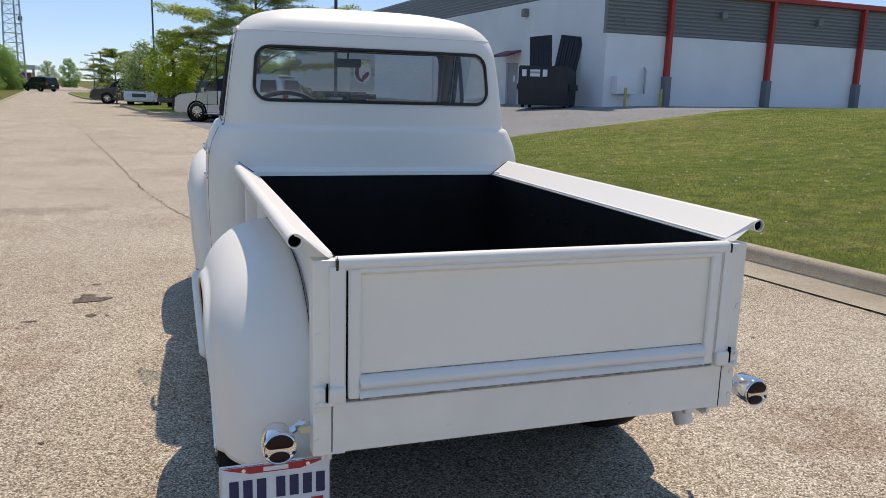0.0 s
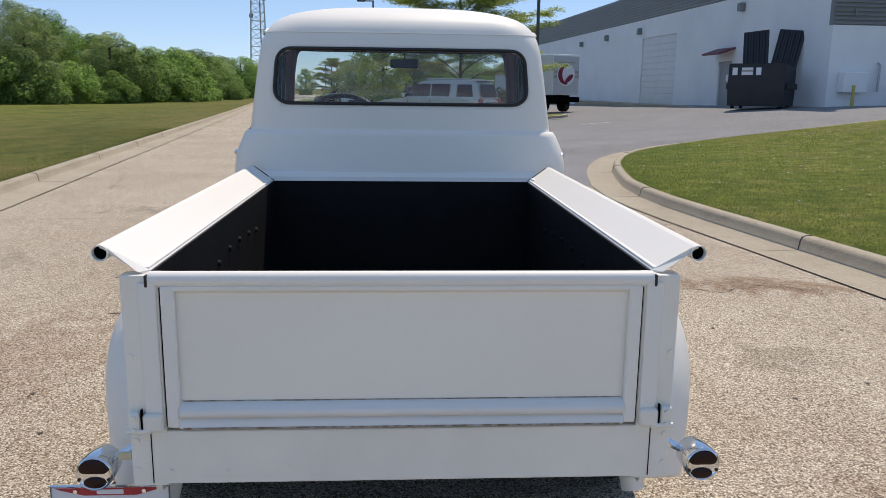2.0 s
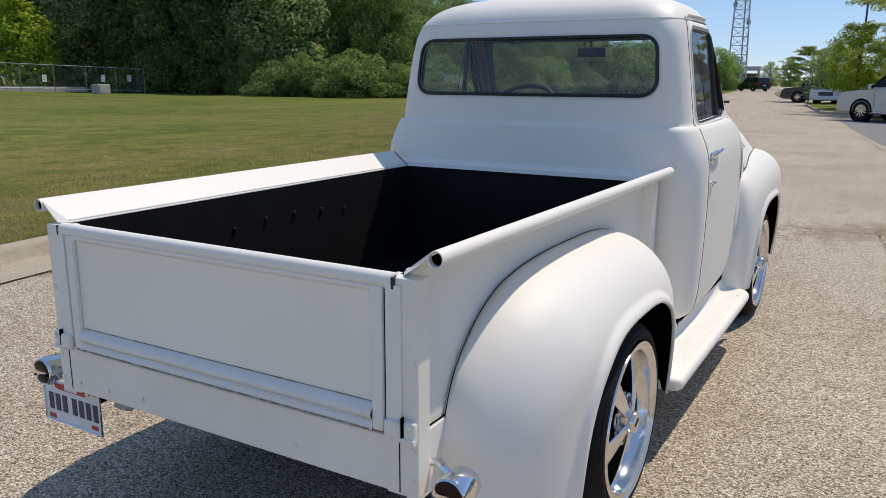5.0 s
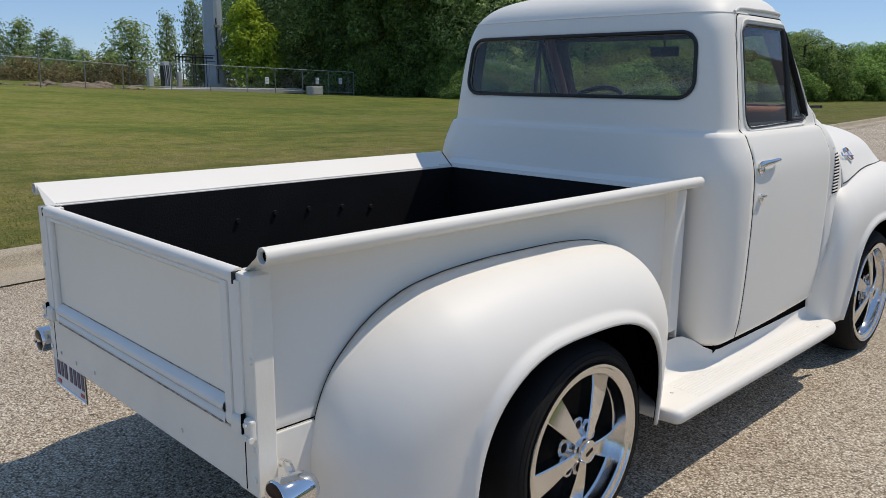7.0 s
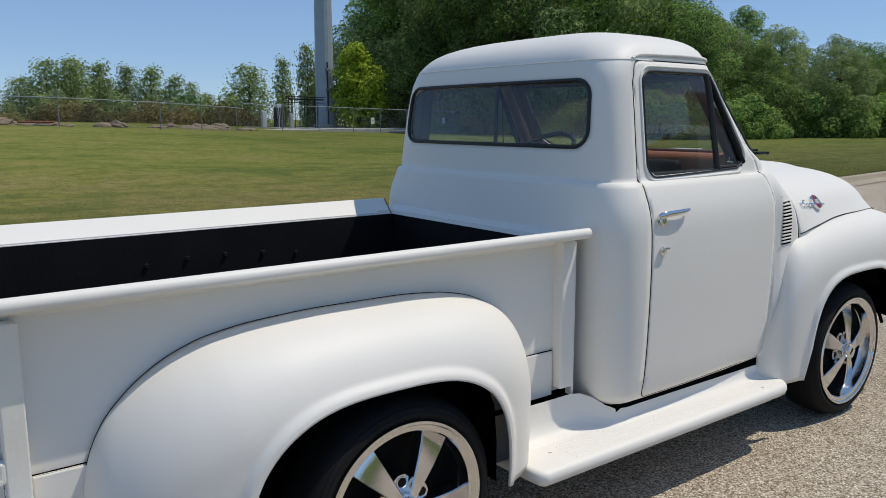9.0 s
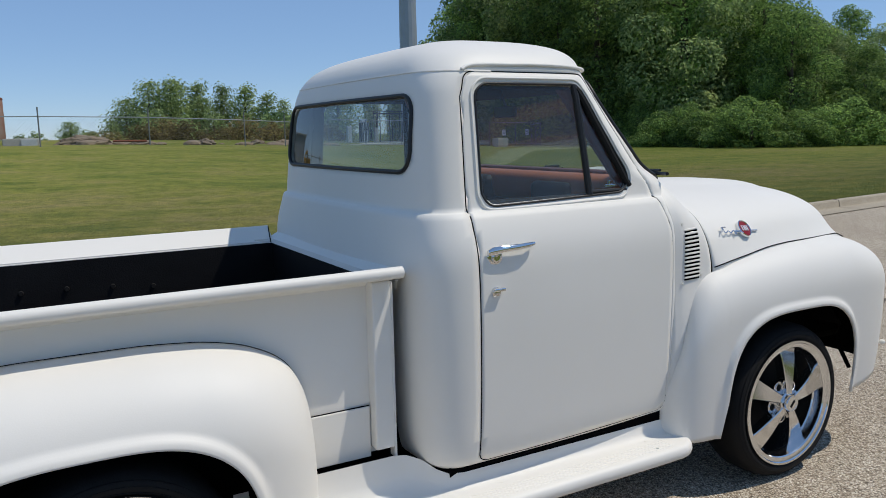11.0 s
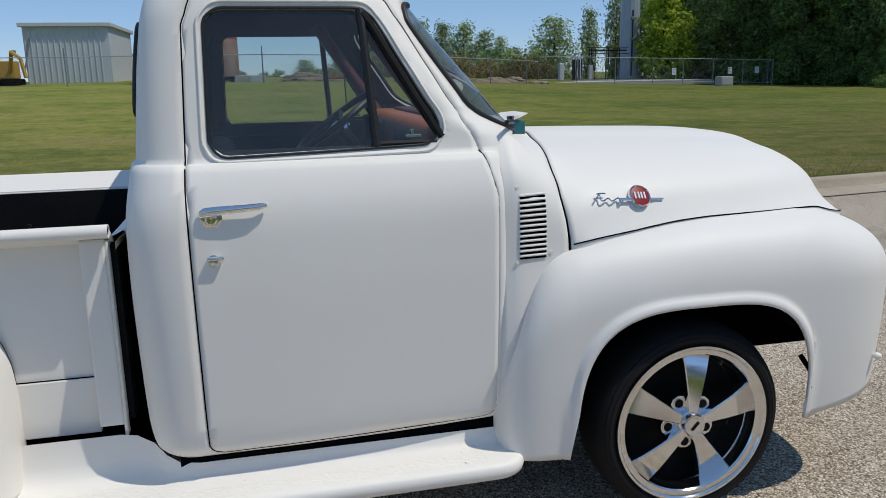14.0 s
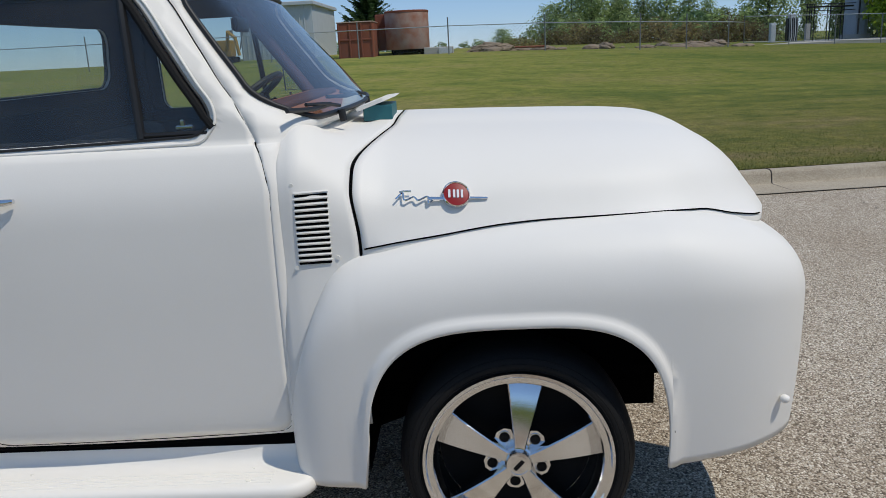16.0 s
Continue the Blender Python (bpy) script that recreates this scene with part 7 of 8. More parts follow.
for y, z in ((7.8, 4.9), (22.6, 4.7), (37, 4.6), (30, 4.7)):
    part("wall_lamp", boxed(-0.28, 0.0, y, y + 0.4, z, z + 0.42, 0.04), FENCE, bld, "dark wall lamp")
bm = bmesh.new()
for p in ((-0.9, 8.5, 2.85), (-0.9, 10.6, 2.85), (0, 10.6, 3.15), (0, 8.5, 3.15), (-0.9, 8.5, 2.75), (-0.9, 10.6, 2.75), (0, 10.6, 3.05), (0, 8.5, 3.05)):
    bm.verts.new(p)
bm.verts.ensure_lookup_table()
for f in ((0, 1, 2, 3), (7, 6, 5, 4), (0, 4, 5, 1), (0, 3, 7, 4), (1, 5, 6, 2)):
    bm.faces.new([bm.verts[i] for i in f])
part("awning", bm, mat("maroon_awning", (0.16, 0.05, 0.07), 0.7, scale=4), bld, "small maroon door awning")
part("meter_box", boxed(0.45, 1.55, -0.45, 0.0, 0.85, 1.70, 0.04), WALL, bld, "white meter box")
bm = bmesh.new()
sweep(bm, [(2.2, -0.15, 0.9), (2.2, -0.15, 2.0), (2.1, -0.15, 2.1)], 0.05, 8)
part("meter_pipe", bm, STEEL, bld)
part("wall_pipe", rod((0.9, -0.1, 4.0), (0.9, -0.1, 4.3), 0.04, n=8), FENCE, bld)
part("kerb_strip", boxed(-1.4, 0.0, 9.0, 34.0, -0.75, 0.02, 0.03), CONCRETE, bld)
for x in (18.7, 20.6):
    bo = thing("bollard", "thin yellow bollard beside the warehouse wall", "bollard", (x, 30.0, 0.7), group="yellow bollards")
    part("post", rod((0, 0, 0), (0, 0, 1.2), 0.07, 0.065, 12), YELLOW, bo, smooth=True)

dumpster = thing("dumpster", "dark navy steel dumpster with both lids thrown open", "dumpster", (16.2, 33.0, 0.84), turn=-40)
dumpster.matrix_world = dumpster.matrix_world @ Matrix.Diagonal((1.2, 1.2, 1.15, 1))
bm = bmesh.new()
prof = [(-0.75, 0.12), (0.72, 0.12), (0.80, 0.75), (0.72, 1.55), (-0.80, 1.72), (-0.80, 0.75)]
A = [bm.verts.new((-1.0, y, z)) for y, z in prof]
B = [bm.verts.new((1.0, y, z)) for y, z in prof]
bm.faces.new(A)
bm.faces.new(B[::-1])
for i in range(6):
    bm.faces.new((A[i], A[(i + 1) % 6], B[(i + 1) % 6], B[i]))
bmesh.ops.bevel(bm, geom=list(bm.edges), offset=0.03, segments=2, affect="EDGES")
part("body", bm, BINBLACK, dumpster)
for s in (-1, 1):
    part("fork_pocket", boxed(*sorted((1.0 * s, 1.12 * s)), -0.6, 0.6, 0.75, 0.98, 0.02), BINBLACK, dumpster)
    bm = bmesh.new()
    box(bm, -0.47, 0.47, -0.03, 0.03, 0, 1.55, 0.03, 2, Matrix.Translation((0.5 * s, 0.75, 1.55)) @ Matrix.Rotation(radians(-14), 4, "X") @ Matrix.Rotation(radians(6 * s), 4, "Y"))
    lid = part("lid", bm, BINBLACK, dumpster, "open black plastic lid")
    for k in range(4):
        bm = bmesh.new()
        box(bm, -0.40 + k * 0.21, -0.28 + k * 0.21, -0.055, -0.03, 0.08, 1.47, 0.02, 1, Matrix.Translation((0.5 * s, 0.75, 1.55)) @ Matrix.Rotation(radians(-14), 4, "X") @ Matrix.Rotation(radians(6 * s), 4, "Y"))
        part("lid_rib", bm, BINBLACK, lid)
for x, w in ((-0.76, 0.09), (-0.32, 0.20), (0.08, 0.09)):
    part("bin_label", boxed(x - w, x + w, -0.835, -0.80, 1.28, 1.56, 0.005), PLATE, dumpster, "white label")
part("label_bar", boxed(-0.52, -0.12, -0.845, -0.835, 1.40, 1.48), BOXGREY, dumpster)
for x in (-0.85, 0.85):
    for y in (-0.55, 0.55):
        part("caster", rod((x - 0.05, y, 0.08), (x + 0.05, y, 0.08), 0.08, n=14), RUBBER, dumpster)

# ---- vehicles in the lot ----
CARGLASS = mat("dark_car_glass", (0.015, 0.017, 0.02), 0.06, scale=8, spec=0.6)
SILVER = mat("silver_car_paint", (0.56, 0.55, 0.53), 0.3, 0.35, col2=(0.46, 0.46, 0.45), scale=3, coat=0.6)
CARWHITE = mat("white_car_paint", (0.72, 0.73, 0.74), 0.3, scale=3, coat=0.6)
CARDARK = mat("dark_car_paint", (0.02, 0.02, 0.024), 0.25, scale=3, coat=0.7)
CARNAVY = mat("navy_car_paint", (0.02, 0.03, 0.06), 0.25, scale=3, coat=0.7)
CARTAIL = mat("red_tail_lens", (0.35, 0.015, 0.012), 0.2, scale=20, coat=0.5)
HEADLAMP = mat("clear_headlamp", (0.62, 0.64, 0.66), 0.12, 0.3, scale=12)
TRIMGREY = mat("grey_plastic_trim", (0.07, 0.07, 0.072), 0.6, scale=8)


def slab(bm, prof, half, top_half=None, z0=0.0, z1=1.0):
    """A side outline carried across the width, narrowing towards the top; x runs along the car."""
    wid = lambda z: half if top_half is None else half + (top_half - half) * clamp01((z - z0) / (z1 - z0))
    A = [bm.verts.new((x, -wid(z), z)) for x, z in prof]
    B = [bm.verts.new((x, wid(z), z)) for x, z in prof]
    bm.faces.new(A)
    bm.faces.new(B[::-1])
    n = len(prof)
    for i in range(n):
        bm.faces.new((A[i], A[(i + 1) % n], B[(i + 1) % n], B[i]))
    bmesh.ops.bevel(bm, geom=[e for e in bm.edges], offset=0.045, segments=2, affect="EDGES", clamp_overlap=True)


def build_car(name, label, paint, at, turn, length=5.3, width=2.0, belt=1.15, roof=1.92, base=3.0, lower=None, house=None, panes=(), rails=True, category="car", group="", arch=0.43, detail=False):
    """A parked car: x forward from the middle of its length."""
    car = thing(name, label, category, at, turn=turn, group=group)
    h = length / 2
    w = width / 2
    lower = lower or [(-h, 0.45), (-h + 0.02, 1.05), (-h + 0.08, belt), (h - 1.45, belt), (h - 0.25, belt - 0.12), (h - 0.03, belt - 0.30), (h, 0.45), (h - 0.15, 0.28), (-h + 0.15, 0.30)]
    house = house or [(-h + 0.06, belt - 0.05), (-h + 0.24, roof - 0.08), (-h + 0.55, roof), (h - 2.35, roof), (h - 1.95, roof - 0.10), (h - 1.25, belt - 0.05)]
    bm = bmesh.new()
    slab(bm, lower, w)
    part("body", bm, paint, car, smooth=True, angle=0.5)
    bm = bmesh.new()
    slab(bm, house, w - 0.03, w - 0.22, belt, roof)
    part("cabin", bm, paint, car, smooth=True, angle=0.5)
    inset = lambda z: w - 0.03 + (-0.19) * clamp01((z - belt) / (roof - belt))
    for s in (-1, 1):
        for x0, x1, x2, x3, z0, z1 in panes:
            bm = bmesh.new()
            bm.faces.new([bm.verts.new((x, s * (inset(z) + 0.012), z)) for x, z in ((x0, z0), (x1, z0), (x2, z1), (x3, z1))])
            bmesh.ops.solidify(bm, geom=bm.faces, thickness=0.02)
            part("side_window", bm, CARGLASS, car, "dark side window")
        part("headlamp", boxed(h - 0.14, h - 0.005, *sorted((s * (w - 0.08), s * (w - 0.52))), belt - 0.42, belt - 0.22, 0.03), HEADLAMP, car, "clear headlamp")
        part("tail_lamp", boxed(-h - 0.012, -h + 0.12, *sorted((s * (w + 0.006), s * (w - 0.30))), belt - 0.26, belt + 0.0, 0.03), CARTAIL, car, "red tail lamp")
        part("sill", boxed(-base / 2 + 0.35, base / 2 - 0.35, *sorted((s * (w - 0.08), s * (w + 0.02))), 0.26, 0.36, 0.02), TRIMGREY, car)
        part("door_line", boxed(-0.15, -0.135, *sorted((s * (w - 0.02), s * (w + 0.0015))), 0.45, belt - 0.02), BLACK, car)
        part("door_line", boxed(h - 1.62, h - 1.605, *sorted((s * (w - 0.02), s * (w + 0.0015))), 0.45, belt - 0.02), BLACK, car)
        for x in (-0.05, h - 2.55):
            part("door_handle", boxed(x, x + 0.2, *sorted((s * (w - 0.01), s * (w + 0.025))), belt - 0.16, belt - 0.12, 0.01), paint, car)
        if rails:
            part("roof_rail", rod((-h + 0.7, s * (w - 0.30), roof + 0.04), (h - 2.4, s * (w - 0.30), roof + 0.04), 0.025, n=8), STEEL, car)
        for k in (-1, 1):
            wh = new("wheel")
            wh.parent = car
            wh.matrix_basis = pose(k * base / 2, s * (w - 0.11), 0.39)
            bm = bmesh.new()
            lathe(bm, [(-0.13, 0.2), (-0.13, 0.34), (-0.10, 0.385), (0.10, 0.385), (0.13, 0.34), (0.13, 0.26)], 32, axis="y")
            part("tyre", bm, RUBBER, wh, smooth=True, angle=0.8)
            bm = bmesh.new()
            lathe(bm, [(0.128, 0.27), (0.134, 0.255), (0.115, 0.24), (0.09, 0.22), (0.08, 0.0001)] if s > 0 else [(-0.128, 0.27), (-0.134, 0.255), (-0.115, 0.24), (-0.09, 0.22), (-0.08, 0.0001)], 32, axis="y")
            part("rim_dish", bm, RIMDARK, wh, smooth=True, angle=0.8)
            for q in range(10):
                a = q * math.tau / 10
                bm = bmesh.new()
                box(bm, -0.018, 0.018, *sorted((s * 0.09, s * 0.125)), 0.04, 0.255, 0.006, 1)
                bmesh.ops.rotate(bm, verts=bm.verts, cent=(0, 0, 0), matrix=Matrix.Rotation(a, 3, "Y"))
                part("spoke", bm, ALLOY, wh)
            part("hub", rod((0, s * 0.09, 0), (0, s * 0.13, 0), 0.07, 0.06, 16), ALLOY, wh)
            part("arch", (lambda bm: (lathe(bm, [(s * 0.114, 0.385), (s * 0.114, arch), (s * -0.05, arch)], 32, axis="y"), bm)[1])(bmesh.new()), BLACK, wh)
    part("rear_window", (lambda bm: (bm.faces.new([bm.verts.new(p) for p in ((-h + 0.055, -w + 0.22, belt + 0.08), (-h + 0.055, w - 0.22, belt + 0.08), (-h + 0.19, w - 0.34, roof - 0.16), (-h + 0.19, -w + 0.34, roof - 0.16))]), bm)[1])(bmesh.new()), CARGLASS, car, "dark rear window")
    part("windscreen", (lambda bm: (bm.faces.new([bm.verts.new(p) for p in ((h - 1.24, -w + 0.16, belt + 0.06), (h - 1.24, w - 0.16, belt + 0.06), (h - 1.90, w - 0.30, roof - 0.13), (h - 1.90, -w + 0.30, roof - 0.13))]), bm)[1])(bmesh.new()), CARGLASS, car, "dark windscreen")
    if detail:
        for s in (-1, 1):
            mirror = part("door_mirror", boxed(1.02, 1.16, *sorted((s * (w + 0.02), s * (w + 0.22))), belt + 0.02, belt + 0.20, 0.03), paint, car, "silver door mirror")
            part("mirror_glass", boxed(1.012, 1.021, *sorted((s * (w + 0.04), s * (w + 0.20))), belt + 0.04, belt + 0.18, 0.005), CARGLASS, mirror)
            part("side_strip", boxed(-1.0, 0.95, *sorted((s * (w - 0.01), s * (w + 0.015))), 0.62, 0.70, 0.01), paint, car)
            part("step_bar", boxed(-0.95, 1.0, *sorted((s * (w - 0.10), s * (w + 0.06))), 0.30, 0.36, 0.02), CHROME, car, "bright step bar")
        part("tailgate_strip", boxed(-h - 0.02, -h + 0.05, -0.55, 0.55, 1.02, 1.08, 0.01), CHROME, car, "bright tailgate strip")
        part("rear_spoiler", boxed(-h + 0.22, -h + 0.55, -w + 0.26, w - 0.26, roof - 0.03, roof + 0.015, 0.02), paint, car)
    part("rear_bumper", boxed(-h - 0.06, -h + 0.2, -w + 0.03, w - 0.03, 0.42, 0.66, 0.04), paint, car)
    part("front_bumper", boxed(h - 0.2, h + 0.05, -w + 0.05, w - 0.05, 0.36, 0.60, 0.05), paint, car)
    part("grille", boxed(h - 0.05, h + 0.015, -0.45, 0.45, belt - 0.46, belt - 0.22, 0.02), TRIMGREY, car, "dark grille")
    part("plate_bar", boxed(-h - 0.075, -h - 0.055, -0.17, 0.17, 0.72, 0.86), PLATE, car)
    return car


FULLPANES = [(-1.95, -0.72, -0.72, -1.86, 1.24, 1.84), (-0.56, 1.32, 0.62, -0.56, 1.24, 1.82)]
SUVPANES = [(-2.38, -1.55, -1.55, -2.28, 1.25, 1.78), (-1.42, -0.22, -0.22, -1.42, 1.25, 1.80), (-0.10, 1.30, 0.62, -0.10, 1.25, 1.78)]
BIGPANES = [(-2.22, -1.42, -1.42, -2.10, 1.29, 1.80), (-1.08, -0.16, -0.16, -1.08, 1.29, 1.82), (-0.10, 0.40, 0.40, -0.10, 1.29, 1.82), (0.40, 1.16, 0.60, 0.40, 1.29, 1.80)]
SUVLOW = [(-2.60, 0.62), (-2.60, 1.02), (-2.55, 1.20), (1.20, 1.20), (1.75, 1.17), (2.30, 1.10), (2.50, 1.02), (2.58, 0.85), (2.60, 0.50), (2.45, 0.34), (-2.40, 0.36), (-2.58, 0.48)]
SUVTOP = [(-2.54, 1.15), (-2.46, 1.45), (-2.34, 1.80), (-2.24, 1.93), (-1.9, 1.98), (-0.6, 1.99), (0.25, 1.95), (0.52, 1.87), (1.30, 1.15)]
build_car("silver_suv", "large silver sport utility vehicle parked in the lot", SILVER, (1.77, 33.5, -0.05), 147, length=5.2, roof=1.98, belt=1.20, lower=SUVLOW, house=SUVTOP, panes=BIGPANES, category="car", arch=0.47, detail=True)
build_car("far_suv", "dark sport utility vehicle far down the road", CARDARK, (-17.8, 118, -0.13), 132, panes=SUVPANES, category="car")
build_car("dark_suv", "black sport utility vehicle parked beyond the trees", CARDARK, (-4.0, 62.5, -0.13), 178, panes=SUVPANES)
build_car("white_van", "white panel van parked behind the trees", CARWHITE, (4.6, 60, -0.13), -95, roof=2.35, belt=1.3, panes=SUVPANES, category="van")


def build_far_pickup(label, paint, at, turn):
    h = 2.8
    low = [(-h, 0.5), (-h, 1.12), (-0.55, 1.12), (-0.5, 1.1), (h - 1.5, 1.12), (h - 0.1, 1.02), (h, 0.85), (h, 0.5), (h - 0.2, 0.35), (-h + 0.2, 0.4)]
    top = [(-0.55, 1.08), (-0.42, 1.80), (-0.1, 1.86), (0.75, 1.86), (1.0, 1.78), (1.6, 1.06)]
    return build_car("parked_pickup", label, paint, at, turn, length=5.6, width=1.98, belt=1.1, roof=1.86, base=3.4, lower=low, house=top, panes=[(-0.40, 0.45, 0.45, -0.34, 1.2, 1.74), (0.52, 1.38, 0.92, 0.52, 1.2, 1.74)], rails=False, category="pickup truck", group="pickups in the lot")


build_far_pickup("white pickup truck parked nose out under the trees", CARWHITE, (-2.35, 57.0, -0.13), -105)
build_far_pickup("navy pickup truck parked under the trees", CARNAVY, (1.0, 52.0, -0.13), 35)

MAROON = mat("maroon_emblem_paint", (0.22, 0.015, 0.045), 0.5, scale=6)
bt = thing("box_truck", "white box truck with a red round emblem on its rear", "truck", (9.1, 50.8, 0.22), turn=116)
part("box", boxed(-3.2, 1.6, -1.04, 1.04, 1.05, 3.55, 0.05), CARWHITE, bt, "white cargo box")
part("cab_body", boxed(1.65, 3.5, -1.0, 1.0, 0.6, 2.5, 0.12), CARWHITE, bt)
part("door_frame", boxed(-3.24, -3.2, -0.98, 0.98, 1.15, 3.45, 0.01), SHEET, bt)
part("bumper", boxed(-3.35, -3.1, -1.04, 1.04, 0.62, 0.95, 0.03), BLACK, bt, "black rear bumper")
part("under_frame", boxed(-3.0, 3.2, -0.5, 0.5, 0.5, 1.05), BLACK, bt)
for x in (-2.0, 2.4):
    for y in (-0.80, 0.80):
        part("wheel", rod((x, y - 0.18, 0.45), (x, y + 0.18, 0.45), 0.45, n=24), RUBBER, bt, smooth=True)
bm = bmesh.new()
lathe(bm, [(-3.262, 0.0001), (-3.262, 0.70)], 40, axis="x", centre=(0, 0.05, 2.32))
part("emblem_field", bm, PLATE, bt)
# emblem: a thick crescent and a drop, both red
bm = bmesh.new()
arc = [radians(a) for a in range(-100, 101, 8)]
outer = [(0.05 + 0.62 * math.cos(a), 2.32 + 0.62 * math.sin(a)) for a in arc]
inner_arc = [(-0.02 + 0.36 * math.cos(a), 2.34 + 0.50 * math.sin(a)) for a in arc[::-1]]
V = [[bm.verts.new((-3.270, y, z)) for y, z in outer], [bm.verts.new((-3.270, y, z)) for y, z in inner_arc[::-1]]]
for k in range(len(arc) - 1):
    bm.faces.new((V[0][k], V[0][k + 1], V[1][k + 1], V[1][k]))
part("emblem_crescent", bm, MAROON, bt, "red emblem shape")
bm = bmesh.new()
bm.faces.new([bm.verts.new((-3.271, -0.20 + 0.30 * math.cos(a) - 0.06 * math.sin(a), 2.08 + 0.22 * math.sin(a) - 0.14 * math.cos(a))) for a in [q * math.tau / 28 for q in range(28)]])
part("emblem_drop", bm, MAROON, bt, "red emblem shape")
for z in (2.20, 2.48):
    part("stripe", boxed(-3.256, -3.25, -0.97, 0.97, z - 0.09, z + 0.09), BOXGREY, bt)
part("lettering_bar", boxed(-3.256, -3.25, -0.65, 0.65, 3.02, 3.10), BOXGREY, bt)
part("lettering_bar", boxed(-3.256, -3.25, -0.45, 0.45, 2.90, 2.96), BOXGREY, bt)

# ---- planted islands, trees and lamps of the lot ----
def island(name, pts, label, z):
    """A kerbed bed: rounded outline with a concrete edge and grass inside."""
    ob = thing(name, label, "planting bed", kind="structure")
    n = len(pts)
    cx, cy = sum(p[0] for p in pts) / n, sum(p[1] for p in pts) / n
    ring_ = lambda k, dz: [(cx + (x - cx) * k, cy + (y - cy) * k, z(x, y) + dz) for x, y in pts]
    rows = [ring_(1.0, 0.0), ring_(0.995, 0.13), ring_(0.965, 0.15), ring_(0.96, 0.14)]
    bm = bmesh.new()
    R = [[bm.verts.new(p) for p in r] for r in rows]
    for A, B in zip(R, R[1:]):
        for i in range(n):
            bm.faces.new((A[i], A[(i + 1) % n], B[(i + 1) % n], B[i]))
    part("kerb_edge", bm, CONCRETE, ob)
    bm = bmesh.new()
    bm.faces.new([bm.verts.new(p) for p in ring_(0.962, 0.145)])
    part("bed", bm, GRASS_R, ob)
    return ob


def oblong(cx, cy, a, b, turn, n=28):
    c, s = math.cos(radians(turn)), math.sin(radians(turn))
    out = []
    for k in range(n):
        t = k * math.tau / n
        u, v = a * math.copysign(abs(math.cos(t)) ** 0.45, math.cos(t)), b * math.copysign(abs(math.sin(t)) ** 0.6, math.sin(t))
        out.append((cx + u * c - v * s, cy + u * s + v * c))
    return out


island("planting_bed", oblong(3.5, 41.6, 5.8, 1.6, 0), "kerbed grass bed with shrubs in the lot", rise_right)
island("planting_bed", oblong(-2.0, 50.0, 1.5, 9.0, 9), "kerbed grass bed beside the road", rise_right)
island("planting_bed", oblong(-8.6, 90.0, 2.2, 20.0, 9), "long kerbed grass bed beside the road", rise_right)


def build_locust(name, seed, height, width, label):
    """An airy tree: rising limbs that fork, each carrying flat layers of small leaves with gaps between."""
    rng_ = random.Random(seed)
    ob = thing(name, label, "tree")
    bm = bmesh.new()
    stem = [Vector((0.10 * math.sin(t * 4), 0.08 * math.sin(t * 3 + 1), height * 0.92 * t)) for t in lin(0, 1, 9)]
    def limb(line, r0, r1, n=6):
        rings = []
        for i, p in enumerate(line):
            d = (line[min(i + 1, len(line) - 1)] - line[max(i - 1, 0)]).normalized()
            u = d.orthogonal().normalized()
            q = d.cross(u)
            r = r0 + (r1 - r0) * i / (len(line) - 1)
            rings.append([bm.verts.new(p + u * r * math.cos(k * math.tau / n) + q * r * math.sin(k * math.tau / n)) for k in range(n)])
        for A, B in zip(rings, rings[1:]):
            for k in range(n):
                bm.faces.new((A[k], A[(k + 1) % n], B[(k + 1) % n], B[k]))
    limb(stem, 0.14, 0.03, 9)
    sprays = []
    for i in range(36):
        t = 0.20 + 0.76 * (i + 0.5) / 36
        p = stem[int(t * 8)].lerp(stem[min(8, int(t * 8) + 1)], t * 8 - int(t * 8))
        a = i * 2.4 + rng_.uniform(-0.4, 0.4)
        reach = width * 0.5 * (1.0 - 0.75 * max(0.0, t - 0.45) / 0.5) * rng_.uniform(0.72, 1.05)
        rise = reach * rng_.uniform(0.22, 0.55)
        line = [p + Vector((math.cos(a) * reach * q, math.sin(a) * reach * q, rise * q ** 0.7 * (1.25 - 0.45 * q) + 0.14 * math.sin(q * 6 + i))) for q in lin(0, 1, 6)]
        limb(line, 0.038 * (1.25 - t), 0.006, 5)
        for j in range(10):
            q = 0.20 + 0.80 * (j + rng_.random()) / 10
            k = min(4, int(q * 5))
            c = line[k].lerp(line[k + 1], q * 5 - k)
            b2 = a + rng_.choice((-1, 1)) * rng_.uniform(0.3, 1.2)
            e = c + Vector((math.cos(b2), math.sin(b2), rng_.uniform(-0.05, 0.22))) * rng_.uniform(0.35, 1.0)
            limb([c, e], 0.010, 0.004, 4)
            sprays.append((e, rng_.uniform(0.34, 0.72)))
    part("trunk", bm, BARK, ob, smooth=True)
    verts, faces = [], []
    for c, r in sprays:
        for _ in range(int(420 * r)):
            a, d = rng_.uniform(0, math.tau), r * rng_.random() ** 0.6
            p = c + Vector((math.cos(a) * d, math.sin(a) * d, rng_.gauss(0, 0.075) - 0.16 * d * d))
            n = Vector((rng_.gauss(0, 0.45), rng_.gauss(0, 0.45), 1)).normalized()
            u = Matrix.Rotation(rng_.uniform(0, math.tau), 3, n) @ n.orthogonal().normalized()
            v = n.cross(u)
            k = rng_.uniform(0.04, 0.085)
            o = len(verts)
            verts += [p - u * k, p + v * k * 0.42, p + u * k, p - v * k * 0.42]
            faces.append((o, o + 1, o + 2, o + 3))
    mesh_ob("crown", verts, faces, LEAF_LOCUST, ob, smooth=False)
    return ob


